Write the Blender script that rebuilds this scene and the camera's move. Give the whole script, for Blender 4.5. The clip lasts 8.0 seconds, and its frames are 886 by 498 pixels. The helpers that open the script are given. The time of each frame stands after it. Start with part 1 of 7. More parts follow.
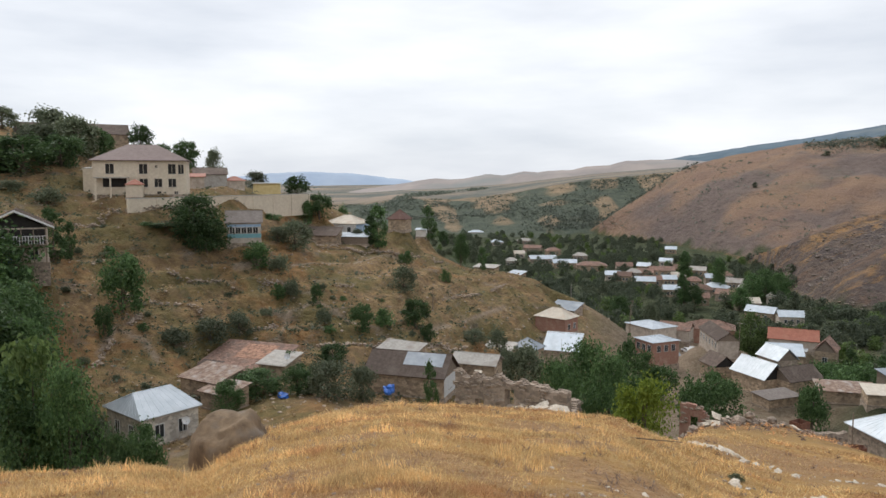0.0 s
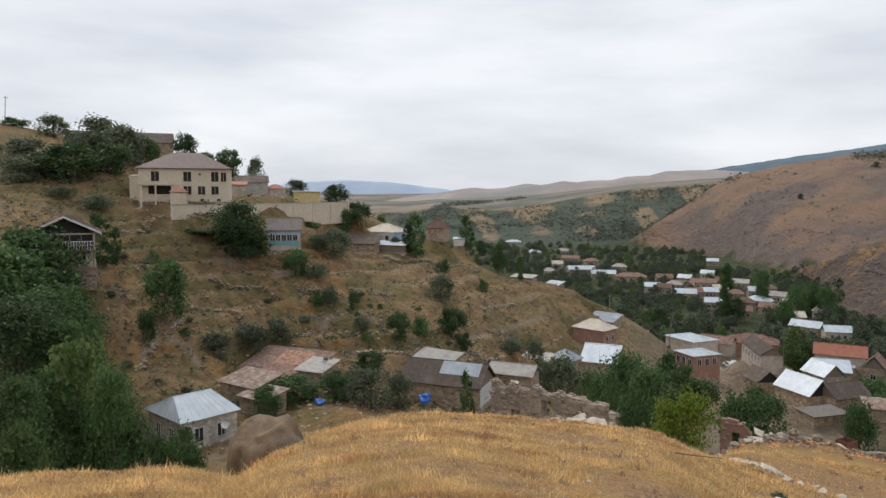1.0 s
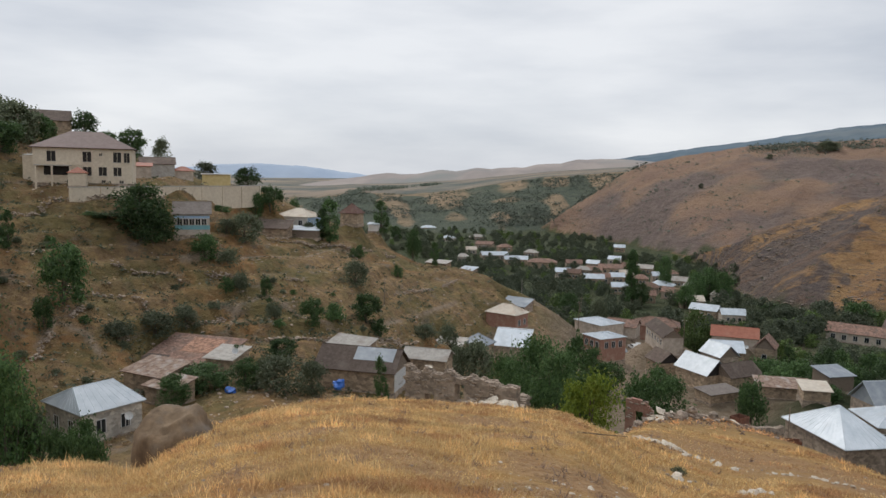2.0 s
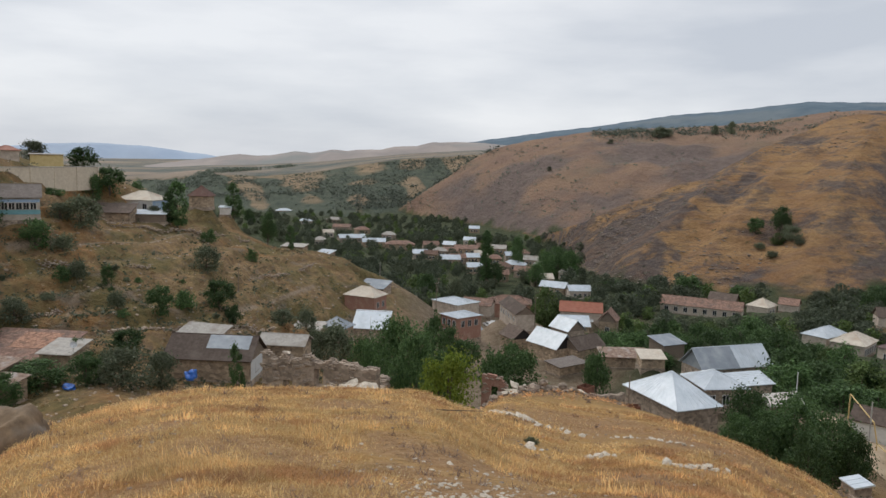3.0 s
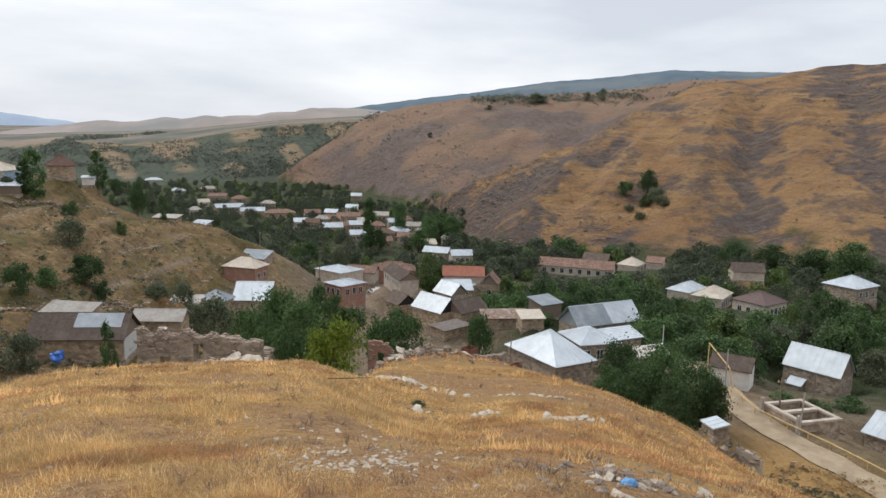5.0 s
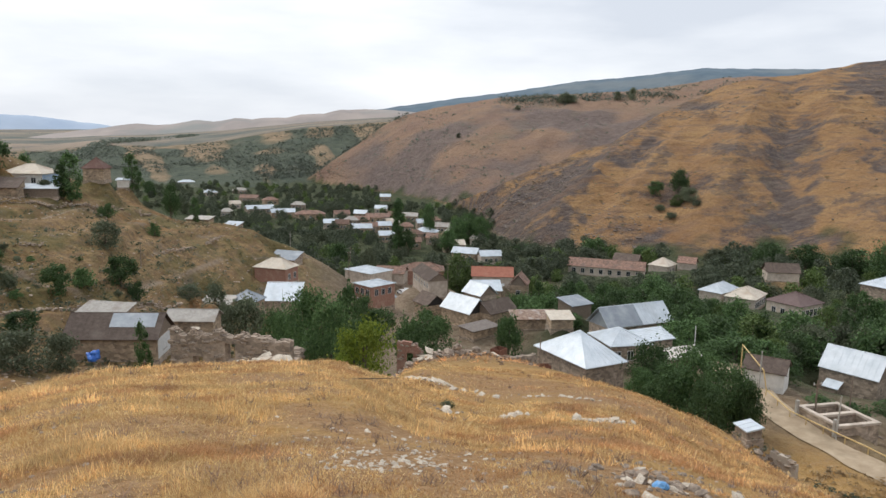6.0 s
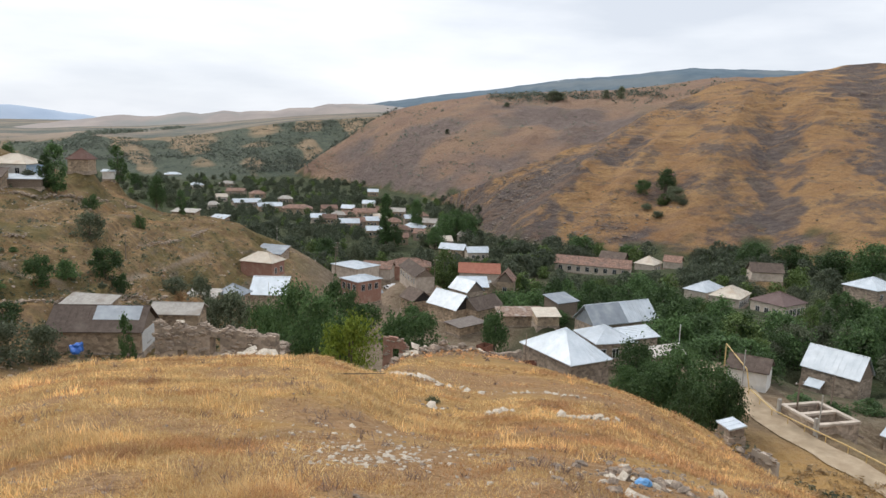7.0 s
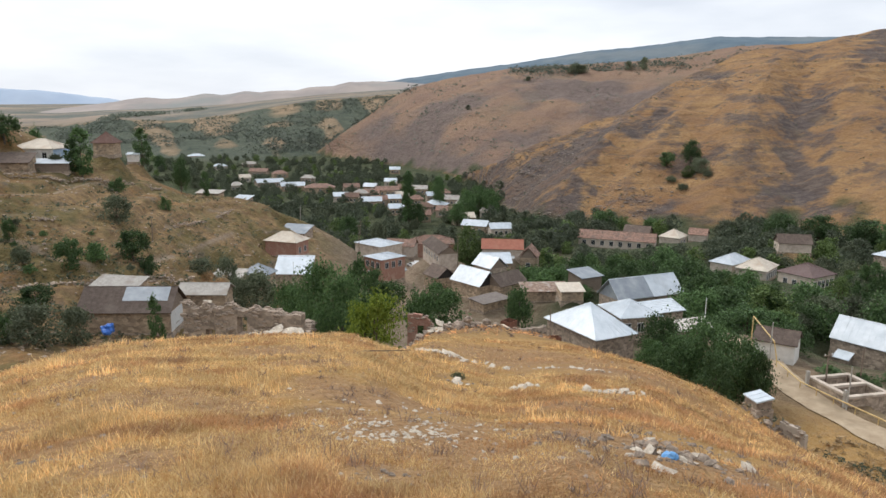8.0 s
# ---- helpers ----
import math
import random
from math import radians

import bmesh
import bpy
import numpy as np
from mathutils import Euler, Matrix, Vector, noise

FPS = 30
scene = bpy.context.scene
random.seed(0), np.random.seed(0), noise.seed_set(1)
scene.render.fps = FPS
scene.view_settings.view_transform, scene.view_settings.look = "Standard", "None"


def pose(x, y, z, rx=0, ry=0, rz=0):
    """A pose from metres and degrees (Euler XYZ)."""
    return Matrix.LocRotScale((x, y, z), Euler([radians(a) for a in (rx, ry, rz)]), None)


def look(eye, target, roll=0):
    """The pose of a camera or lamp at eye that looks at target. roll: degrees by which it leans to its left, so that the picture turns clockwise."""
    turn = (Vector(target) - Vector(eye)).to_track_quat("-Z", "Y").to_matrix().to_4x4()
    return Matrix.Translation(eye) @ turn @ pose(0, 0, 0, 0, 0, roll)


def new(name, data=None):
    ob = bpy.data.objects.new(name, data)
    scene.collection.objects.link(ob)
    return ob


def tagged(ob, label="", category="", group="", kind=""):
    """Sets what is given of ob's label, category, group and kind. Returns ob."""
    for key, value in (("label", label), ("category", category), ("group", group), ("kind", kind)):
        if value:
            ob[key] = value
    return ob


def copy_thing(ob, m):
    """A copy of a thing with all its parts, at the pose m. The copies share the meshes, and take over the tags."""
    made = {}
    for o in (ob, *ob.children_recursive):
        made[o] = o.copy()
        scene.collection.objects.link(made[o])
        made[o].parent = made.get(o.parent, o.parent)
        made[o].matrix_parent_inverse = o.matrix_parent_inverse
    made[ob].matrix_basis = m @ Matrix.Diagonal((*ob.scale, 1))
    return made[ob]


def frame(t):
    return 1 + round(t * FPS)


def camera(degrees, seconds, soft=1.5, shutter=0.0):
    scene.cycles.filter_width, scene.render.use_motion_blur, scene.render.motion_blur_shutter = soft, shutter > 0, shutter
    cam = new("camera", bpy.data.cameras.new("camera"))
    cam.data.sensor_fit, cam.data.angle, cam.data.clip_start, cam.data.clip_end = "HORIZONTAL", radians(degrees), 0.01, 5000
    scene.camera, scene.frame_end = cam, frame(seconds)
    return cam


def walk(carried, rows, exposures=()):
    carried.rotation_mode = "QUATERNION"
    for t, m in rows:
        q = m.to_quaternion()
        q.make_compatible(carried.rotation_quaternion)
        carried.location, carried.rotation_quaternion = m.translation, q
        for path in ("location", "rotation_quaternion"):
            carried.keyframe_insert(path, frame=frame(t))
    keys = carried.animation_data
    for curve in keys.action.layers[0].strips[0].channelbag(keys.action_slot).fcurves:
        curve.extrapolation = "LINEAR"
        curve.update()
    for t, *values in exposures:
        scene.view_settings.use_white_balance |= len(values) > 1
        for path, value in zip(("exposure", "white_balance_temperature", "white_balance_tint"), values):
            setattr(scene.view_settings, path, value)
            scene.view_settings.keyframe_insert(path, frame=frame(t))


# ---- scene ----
cam = camera(62.35, 8.0)
# seconds, yaw, pitch, roll of a camera held by a standing person
TURNS = [
    (0, -0.000, -5.400, 0.000),
    (0.5, 3.560, -5.036, -0.103),
    (1, 2.974, -4.693, -0.357),
    (1.2, 2.229, -4.980, -0.498),
    (2.3, -6.675, -6.158, -1.283),
    (2.5, -8.861, -6.555, -1.262),
    (3, -14.760, -6.846, -1.562),
    (3.5, -20.134, -6.981, -2.312),
    (4, -22.457, -7.998, -1.924),
    (4.5, -23.030, -8.202, -1.485),
    (4.7, -24.071, -9.039, -1.440),
    (5.8, -22.627, -9.410, -1.047),
    (6, -21.783, -9.199, -1.001),
    (6.5, -21.627, -9.345, -0.892),
    (7, -22.658, -9.492, -1.851),
    (7.5, -22.223, -10.423, -1.389),
    (8, -21.066, -11.343, -0.591),
]
EYE = (0.0, 0.0, 0.0)
walk(cam, [(t, pose(*EYE, 90 + p, r, y)) for t, y, p, r in TURNS],
     exposures=[(0, 0.24), (0.5, 0.14), (1.0, 0.08), (2.5, -0.08), (3.5, 0.03), (4.5, 0.15), (6.0, 0.31), (7.0, 0.36), (8.0, 0.41)])

# ---- world and light: a bright overcast sky ----
world = bpy.data.worlds.new("sky")
scene.world = world
world.use_nodes = True
wn, wl = world.node_tree.nodes, world.node_tree.links
wn.clear()
w_out = wn.new("ShaderNodeOutputWorld")
w_bg = wn.new("ShaderNodeBackground")
w_sky = wn.new("ShaderNodeTexSky")
w_sky.sky_type, w_sky.sun_disc = "NISHITA", False
SUN_EL, SUN_AZ = 52.0, -35.0
w_sky.sun_elevation, w_sky.sun_rotation = radians(SUN_EL), radians(SUN_AZ)
w_dim = wn.new("ShaderNodeVectorMath")
w_dim.operation = "SCALE"
w_dim.inputs[3].default_value = 0.1
w_tc = wn.new("ShaderNodeTexCoord")
w_map = wn.new("ShaderNodeMapping")
w_map.inputs["Scale"].default_value = (1.0, 1.0, 4.5)
w_n1 = wn.new("ShaderNodeTexNoise")
w_n1.inputs["Scale"].default_value, w_n1.inputs["Detail"].default_value = 2.2, 6.0
w_n1.inputs["Roughness"].default_value = 0.5
w_ramp = wn.new("ShaderNodeValToRGB")
w_ramp.color_ramp.elements[0].position, w_ramp.color_ramp.elements[1].position = 0.32, 0.62
w_ramp.color_ramp.elements[0].color = (0.60, 0.64, 0.71, 1)
w_ramp.color_ramp.elements[1].color = (0.88, 0.90, 0.935, 1)
w_mix = wn.new("ShaderNodeMix")
w_mix.data_type = "RGBA"
w_mix.inputs[0].default_value = 0.93
wl.new(w_sky.outputs[0], w_dim.inputs[0])
wl.new(w_tc.outputs["Generated"], w_map.inputs[0])
wl.new(w_map.outputs[0], w_n1.inputs["Vector"])
wl.new(w_n1.outputs[0], w_ramp.inputs[0])
wl.new(w_dim.outputs[0], w_mix.inputs[6])
wl.new(w_ramp.outputs[0], w_mix.inputs[7])
wl.new(w_mix.outputs[2], w_bg.inputs[0])
w_bg.inputs[1].default_value = 1.0
wl.new(w_bg.outputs[0], w_out.inputs[0])
sun = new("sun", bpy.data.lights.new("sun", "SUN"))
sun.data.energy, sun.data.angle, sun.data.color = 1.25, radians(20), (1.0, 0.95, 0.88)
sun.matrix_world = look((0, 0, 200), (200 * math.sin(radians(180 + SUN_AZ)) / math.tan(radians(SUN_EL)),
                                      200 * math.cos(radians(180 + SUN_AZ)) / math.tan(radians(SUN_EL)), 0))


# ---- materials ----
def mat(name, c1, c2, scale=3.0, rough=0.85, metal=0.0, bump=0.2, c3=None, scale3=0.5, amount3=0.5, stretch=(1, 1, 1), vary=0.0, cells=0.0):
    """Two tones broken up by fine noise, a third in larger patches, and relief."""
    m = bpy.data.materials.new(name)
    m.use_nodes = True
    n, l = m.node_tree.nodes, m.node_tree.links
    b = n["Principled BSDF"]
    b.inputs["Roughness"].default_value, b.inputs["Metallic"].default_value = rough, metal
    tc, mp = n.new("ShaderNodeTexCoord"), n.new("ShaderNodeMapping")
    mp.inputs["Scale"].default_value = stretch
    l.new(tc.outputs["Object"], mp.inputs[0])
    nz = n.new("ShaderNodeTexNoise")
    nz.inputs["Scale"].default_value, nz.inputs["Detail"].default_value, nz.inputs["Roughness"].default_value = scale, 8, 0.65
    l.new(mp.outputs[0], nz.inputs["Vector"])
    cr = n.new("ShaderNodeValToRGB")
    cr.color_ramp.elements[0].position, cr.color_ramp.elements[1].position = 0.35, 0.65
    cr.color_ramp.elements[0].color, cr.color_ramp.elements[1].color = (*c1, 1), (*c2, 1)
    l.new(nz.outputs[0], cr.inputs[0])
    col = cr.outputs[0]
    if c3:
        n3, r3, mx = n.new("ShaderNodeTexNoise"), n.new("ShaderNodeMapRange"), n.new("ShaderNodeMix")
        n3.inputs["Scale"].default_value, n3.inputs["Detail"].default_value = scale3, 5
        l.new(mp.outputs[0], n3.inputs["Vector"])
        r3.inputs[1].default_value, r3.inputs[2].default_value = 0.5, 0.68
        r3.inputs[4].default_value = amount3
        l.new(n3.outputs[0], r3.inputs[0])
        mx.data_type = "RGBA"
        l.new(r3.outputs[0], mx.inputs[0])
        l.new(col, mx.inputs[6])
        mx.inputs[7].default_value = (*c3, 1)
        col = mx.outputs[2]
    if cells:
        vo, vm, vh = n.new("ShaderNodeTexVoronoi"), n.new("ShaderNodeMapRange"), n.new("ShaderNodeHueSaturation")
        vo.inputs["Scale"].default_value = cells
        ms_ = n.new("ShaderNodeMapping")
        ms_.inputs["Scale"].default_value = (0.75, 0.75, 1.3)
        l.new(tc.outputs["Object"], ms_.inputs[0])
        l.new(ms_.outputs[0], vo.inputs["Vector"])
        sp = n.new("ShaderNodeSeparateColor")
        l.new(vo.outputs["Color"], sp.inputs[0])
        vm.inputs[3].default_value, vm.inputs[4].default_value = 0.68, 1.32
        l.new(sp.outputs[0], vm.inputs[0])
        l.new(vm.outputs[0], vh.inputs["Value"])
        l.new(col, vh.inputs["Color"])
        col = vh.outputs[0]
    if vary:
        oi, mr, hs = n.new("ShaderNodeObjectInfo"), n.new("ShaderNodeMapRange"), n.new("ShaderNodeHueSaturation")
        mr.inputs[3].default_value, mr.inputs[4].default_value = 1 - vary, 1 + vary
        l.new(oi.outputs["Random"], mr.inputs[0])
        l.new(mr.outputs[0], hs.inputs["Value"])
        l.new(col, hs.inputs["Color"])
        col = hs.outputs[0]
    l.new(col, b.inputs["Base Color"])
    if bump:
        bp = n.new("ShaderNodeBump")
        bp.inputs["Strength"].default_value, bp.inputs["Distance"].default_value = bump, 0.05
        l.new(nz.outputs[0], bp.inputs["Height"])
        l.new(bp.outputs[0], b.inputs["Normal"])
    return m


def leaf_mat(name, c1, c2, patch=0.0):
    """Leaves: tone varies from leaf to leaf and from tree to tree, a little light passes through."""
    m = bpy.data.materials.new(name)
    m.use_nodes = True
    n, l = m.node_tree.nodes, m.node_tree.links
    b = n["Principled BSDF"]
    b.inputs["Roughness"].default_value = 0.6
    ge, oi, cr = n.new("ShaderNodeNewGeometry"), n.new("ShaderNodeObjectInfo"), n.new("ShaderNodeValToRGB")
    cr.color_ramp.elements[0].color, cr.color_ramp.elements[1].color = (*c1, 1), (*c2, 1)
    l.new(ge.outputs["Random Per Island"], cr.inputs[0])
    hs, mr = n.new("ShaderNodeHueSaturation"), n.new("ShaderNodeMapRange")
    mr.inputs[3].default_value, mr.inputs[4].default_value = 0.65, 1.35
    l.new(oi.outputs["Random"], mr.inputs[0])
    l.new(mr.outputs[0], hs.inputs["Value"])
    l.new(cr.outputs[0], hs.inputs["Color"])
    if patch:
        pn, pm, pk = n.new("ShaderNodeTexNoise"), n.new("ShaderNodeMapRange"), n.new("ShaderNodeMath")
        pn.inputs["Scale"].default_value, pn.inputs["Detail"].default_value = 0.6, 5
        l.new(ge.outputs["Position"], pn.inputs["Vector"])
        pm.inputs[1].default_value, pm.inputs[2].default_value, pm.inputs[3].default_value, pm.inputs[4].default_value = 0.35, 0.65, 1 - patch, 1 + patch
        l.new(pn.outputs[0], pm.inputs[0])
        pk.operation = "MULTIPLY"
        l.new(mr.outputs[0], pk.inputs[0])
        l.new(pm.outputs[0], pk.inputs[1])
        l.new(pk.outputs[0], hs.inputs["Value"])
    l.new(hs.outputs[0], b.inputs["Base Color"])
    tr, ms, out = n.new("ShaderNodeBsdfTranslucent"), n.new("ShaderNodeMixShader"), n["Material Output"]
    l.new(hs.outputs[0], tr.inputs[0])
    ms.inputs[0].default_value = 0.35
    l.new(b.outputs[0], ms.inputs[1])
    l.new(tr.outputs[0], ms.inputs[2])
    l.new(ms.outputs[0], out.inputs[0])
    return m


M = dict(
    zinc=mat("zinc_sheet", (0.47, 0.53, 0.58), (0.61, 0.66, 0.71), 0.7, 0.42, 0.15, 0.03, (0.37, 0.40, 0.42), 0.22, 0.55, vary=0.12),
    greyzinc=mat("dull_zinc_sheet", (0.22, 0.25, 0.285), (0.30, 0.335, 0.37), 0.8, 0.5, 0.2, 0.03, (0.48, 0.50, 0.52), 0.3, 0.6),
    slate=mat("asbestos_slate", (0.34, 0.32, 0.29), (0.50, 0.47, 0.43), 2.0, 0.9, 0, 0.3, (0.24, 0.19, 0.15), 0.5, 0.7, vary=0.15),
    slategrey=mat("grey_brown_slate", (0.16, 0.135, 0.12), (0.235, 0.205, 0.185), 2.0, 0.9, 0, 0.3, (0.12, 0.095, 0.08), 0.5, 0.6),
    beigeroof=mat("faded_sheet_roof", (0.52, 0.46, 0.38), (0.66, 0.60, 0.51), 1.2, 0.7, 0.1, 0.1, (0.40, 0.27, 0.18), 0.6, 0.5),
    brownroof=mat("old_brown_roofing", (0.085, 0.062, 0.050), (0.145, 0.108, 0.088), 2.0, 0.9, 0, 0.3, (0.21, 0.17, 0.14), 0.4, 0.5, vary=0.2),
    redbrown=mat("dark_red_sheet", (0.11, 0.055, 0.042), (0.165, 0.085, 0.066), 2.0, 0.8, 0, 0.2, (0.21, 0.15, 0.12), 0.5, 0.5),
    maroon=mat("maroon_metal_tile", (0.115, 0.072, 0.066), (0.155, 0.102, 0.094), 1.5, 0.65, 0, 0.15, (0.18, 0.13, 0.12), 0.3, 0.4),
    redroof=mat("red_sheet_roof", (0.27, 0.088, 0.052), (0.36, 0.130, 0.078), 1.5, 0.6, 0, 0.1, (0.36, 0.17, 0.11), 0.4, 0.5),
    tile=mat("clay_tile", (0.16, 0.095, 0.072), (0.29, 0.18, 0.135), 5.0, 0.9, 0, 0.5, (0.13, 0.10, 0.085), 0.7, 0.8, vary=0.25, cells=3.0),
    freshtile=mat("orange_tile", (0.27, 0.14, 0.09), (0.43, 0.25, 0.17), 6.0, 0.9, 0, 0.5, (0.20, 0.12, 0.09), 1.4, 0.9, cells=3.5),
    rust=mat("rusty_sheet", (0.17, 0.10, 0.07), (0.36, 0.27, 0.21), 1.6, 0.8, 0.1, 0.2, (0.46, 0.43, 0.40), 0.7, 0.7),
    stone=mat("rubble_stone", (0.22, 0.175, 0.138), (0.42, 0.335, 0.26), 3.0, 0.95, 0, 0.8, (0.42, 0.34, 0.27), 0.6, 0.6, vary=0.12, cells=2.6),
    greystone=mat("cut_stone", (0.40, 0.37, 0.32), (0.56, 0.52, 0.46), 2.2, 0.95, 0, 0.5, (0.32, 0.28, 0.24), 0.6, 0.5, cells=2.2),
    block=mat("limestone_block", (0.60, 0.51, 0.39), (0.72, 0.63, 0.50), 2.0, 0.9, 0, 0.2, (0.52, 0.43, 0.33), 0.4, 0.4, vary=0.08),
    plaster=mat("worn_plaster", (0.45, 0.38, 0.31), (0.62, 0.54, 0.46), 1.2, 0.95, 0, 0.3, (0.32, 0.26, 0.21), 0.5, 0.6, vary=0.12),
    white=mat("limewash", (0.66, 0.65, 0.62), (0.78, 0.77, 0.74), 1.5, 0.9, 0, 0.2, (0.50, 0.47, 0.43), 0.5, 0.5),
    brick=mat("brick_wall", (0.29, 0.15, 0.11), (0.40, 0.23, 0.17), 5.0, 0.95, 0, 0.4, (0.46, 0.33, 0.26), 0.7, 0.6),
    mud=mat("mud_plaster", (0.30, 0.22, 0.15), (0.44, 0.34, 0.24), 1.8, 0.98, 0, 0.5, (0.22, 0.17, 0.13), 0.6, 0.6, vary=0.12, cells=2.0),
    teal=mat("teal_paint", (0.16, 0.36, 0.40), (0.24, 0.46, 0.50), 2.0, 0.7, 0, 0.1),
    blue=mat("blue_paint", (0.05, 0.14, 0.36), (0.09, 0.20, 0.46), 2.0, 0.7, 0, 0.1),
    paleblue=mat("pale_blue_paint", (0.30, 0.44, 0.62), (0.42, 0.55, 0.70), 2.0, 0.75, 0, 0.1),
    yellow=mat("yellow_plaster", (0.60, 0.47, 0.22), (0.70, 0.57, 0.30), 1.5, 0.9, 0, 0.1),
    wood=mat("weathered_wood", (0.16, 0.12, 0.09), (0.28, 0.22, 0.17), 3.0, 0.9, 0, 0.3, stretch=(1, 1, 6)),
    frame=mat("painted_frame", (0.55, 0.56, 0.56), (0.68, 0.68, 0.67), 3.0, 0.7, 0, 0.05),
    # near-black: painted shade of recesses and openings, and tyre rubber
    dark=mat("shade_and_tyre_black", (0.018, 0.016, 0.015), (0.035, 0.03, 0.028), 2.0, 0.9, 0, 0),
    glass=mat("window_glass", (0.02, 0.025, 0.03), (0.035, 0.04, 0.045), 1.0, 0.12, 0, 0),
    bark=mat("bark", (0.09, 0.07, 0.055), (0.17, 0.14, 0.11), 6.0, 0.95, 0, 0.6, stretch=(3, 3, 1)),
    concrete=mat("concrete", (0.36, 0.34, 0.31), (0.48, 0.46, 0.42), 2.5, 0.95, 0, 0.3, (0.28, 0.25, 0.22), 0.7, 0.5),
    pipe=mat("yellow_gas_pipe", (0.52, 0.36, 0.14), (0.62, 0.46, 0.22), 3.0, 0.6, 0, 0.05),
    bluetarp=mat("blue_plastic", (0.02, 0.10, 0.42), (0.04, 0.17, 0.55), 2.0, 0.45, 0, 0.3),
    whitestone=mat("chalky_stone", (0.44, 0.375, 0.295), (0.70, 0.63, 0.53), 5.0, 0.95, 0, 0.5, (0.44, 0.36, 0.28), 1.5, 0.5, vary=0.12),
    boulder=mat("lichened_boulder", (0.125, 0.086, 0.054), (0.255, 0.180, 0.112), 2.6, 0.95, 0, 1.0, (0.215, 0.190, 0.160), 0.9, 0.9),
    straw=leaf_mat("dry_grass", (0.594, 0.328, 0.121), (0.980, 0.770, 0.385), 0.3),
    dullstraw=leaf_mat("trampled_straw", (0.351, 0.179, 0.075), (0.702, 0.413, 0.195), 0.35),
    palestraw=leaf_mat("tall_straw", (0.630, 0.389, 0.152), (0.980, 0.724, 0.367), 0.25),
    drystraw=leaf_mat("faded_straw", (0.26, 0.175, 0.080), (0.44, 0.32, 0.175), 0.3),
    leaf=leaf_mat("walnut_leaf", (0.041, 0.083, 0.029), (0.123, 0.206, 0.072)),
    greyleaf=leaf_mat("dusty_leaf", (0.082, 0.102, 0.058), (0.180, 0.206, 0.127)),
    # leaves of far groves and scrub, paled to paint in distance haze
    hazygrove=leaf_mat("hazed_grove_leaf", (0.094, 0.124, 0.078), (0.204, 0.243, 0.154)),
    hazyleaf=leaf_mat("hazed_scrub_leaf", (0.095, 0.118, 0.092), (0.165, 0.188, 0.145)),
    midleaf=leaf_mat("fresh_leaf", (0.066, 0.106, 0.029), (0.156, 0.220, 0.072)),
    limeleaf=leaf_mat("young_leaf", (0.101, 0.155, 0.016), (0.236, 0.297, 0.041)),
)


# ---- ground: cross-sections outward from the standing place, (distance, height) by bearing ----
SECTIONS = {}


def section(bearing, *profile):
    SECTIONS[bearing] = [(0.4, -1.6), (2.0, -2.1), (5.0, -3.05)] + list(profile)


section(-34, (10, -4.6), (20, -6.9), (35, -16), (60, -25), (85, -22), (115, -11.3), (150, -3.5), (190, 3.7), (250, 18.7), (400, 14), (1000, 0), (2500, 10), (4300, 20))
section(-28, (10, -4.6), (20, -7.3), (35, -17), (60, -27), (85, -28), (105, -23.7), (125, -13.5), (145, -8), (165, 0.1), (215, 10.2), (260, 13.6), (400, 10), (1000, 0), (2500, 10), (4300, 20))
section(-22, (10, -4.6), (20, -7.5), (32, -14.5), (60, -27), (85, -29), (105, -25.5), (120, -20.1), (138, -12.5), (145, -6.4), (149, -5.4), (157, -3.7), (168, -3.1), (200, 3.9), (260, 9.4), (400, 2), (1000, -10), (2500, 0), (4300, 10))
section(-19, (10, -4.65), (17, -6.8), (21, -8.6), (36, -16.5), (60, -26), (88, -28.6), (108, -26.7), (122, -21.3), (139, -14.5), (148, -8.6), (156, -5), (168, -3.2), (200, 1), (260, 4), (400, -3), (1000, -12), (2500, -11), (4300, 10))
section(-16, (10, -4.5), (22, -7.7), (40, -18), (60, -25), (90, -28), (110, -27.9), (125, -22.5), (140, -16.6), (152, -12.3), (160, -6.1), (168, -3.4), (200, -1.8), (260, -1.4), (400, -8), (1000, -15), (2500, -22.9), (4300, 10))
section(-10, (10, -4.4), (26, -8.4), (40, -16), (60, -22), (90, -27), (110, -27.9), (125, -24.3), (145, -18.5), (165, -15.4), (182, -13.7), (188, -5.8), (230, -6), (300, -15), (600, -45), (1100, -38.9), (1600, -38.3), (2500, -35), (4300, -37.2))
section(-4, (10, -4.3), (28, -8.7), (45, -17), (70, -25), (100, -30), (115, -29.5), (130, -25.9), (150, -21.6), (170, -19.1), (190, -16.9), (210, -15.5), (240, -26), (300, -45), (420, -46), (540, -44), (800, -43.4), (1100, -30), (1600, -25.2), (2500, -24), (4300, -11.6))
section(2, (10, -4.4), (30, -9.5), (45, -16), (70, -26), (100, -32), (130, -32.4), (150, -30.8), (170, -27.6), (190, -25.6), (208, -24.8), (240, -41), (300, -48), (500, -47.5), (600, -43.6), (750, -37.2), (1000, -20.4), (1500, -13.4), (2500, -3.2), (4300, 17.5))
section(8, (10, -4.5), (32, -10.2), (45, -17.5), (70, -28), (100, -36), (150, -43), (178, -35.9), (198, -27.4), (230, -45), (300, -50), (500, -49), (700, -34.8), (900, -7.3), (1300, 1.2), (2500, 19.2), (4300, 45.9))
section(5, (10, -4.5), (31, -9.9), (45, -17), (70, -27), (100, -34), (140, -36.5), (160, -33.3), (180, -29.7), (200, -24.6), (232, -43), (300, -49), (500, -48.5), (600, -47.8), (740, -36.2), (950, -11.7), (1400, -4.5), (2500, 9), (4300, 31.9))
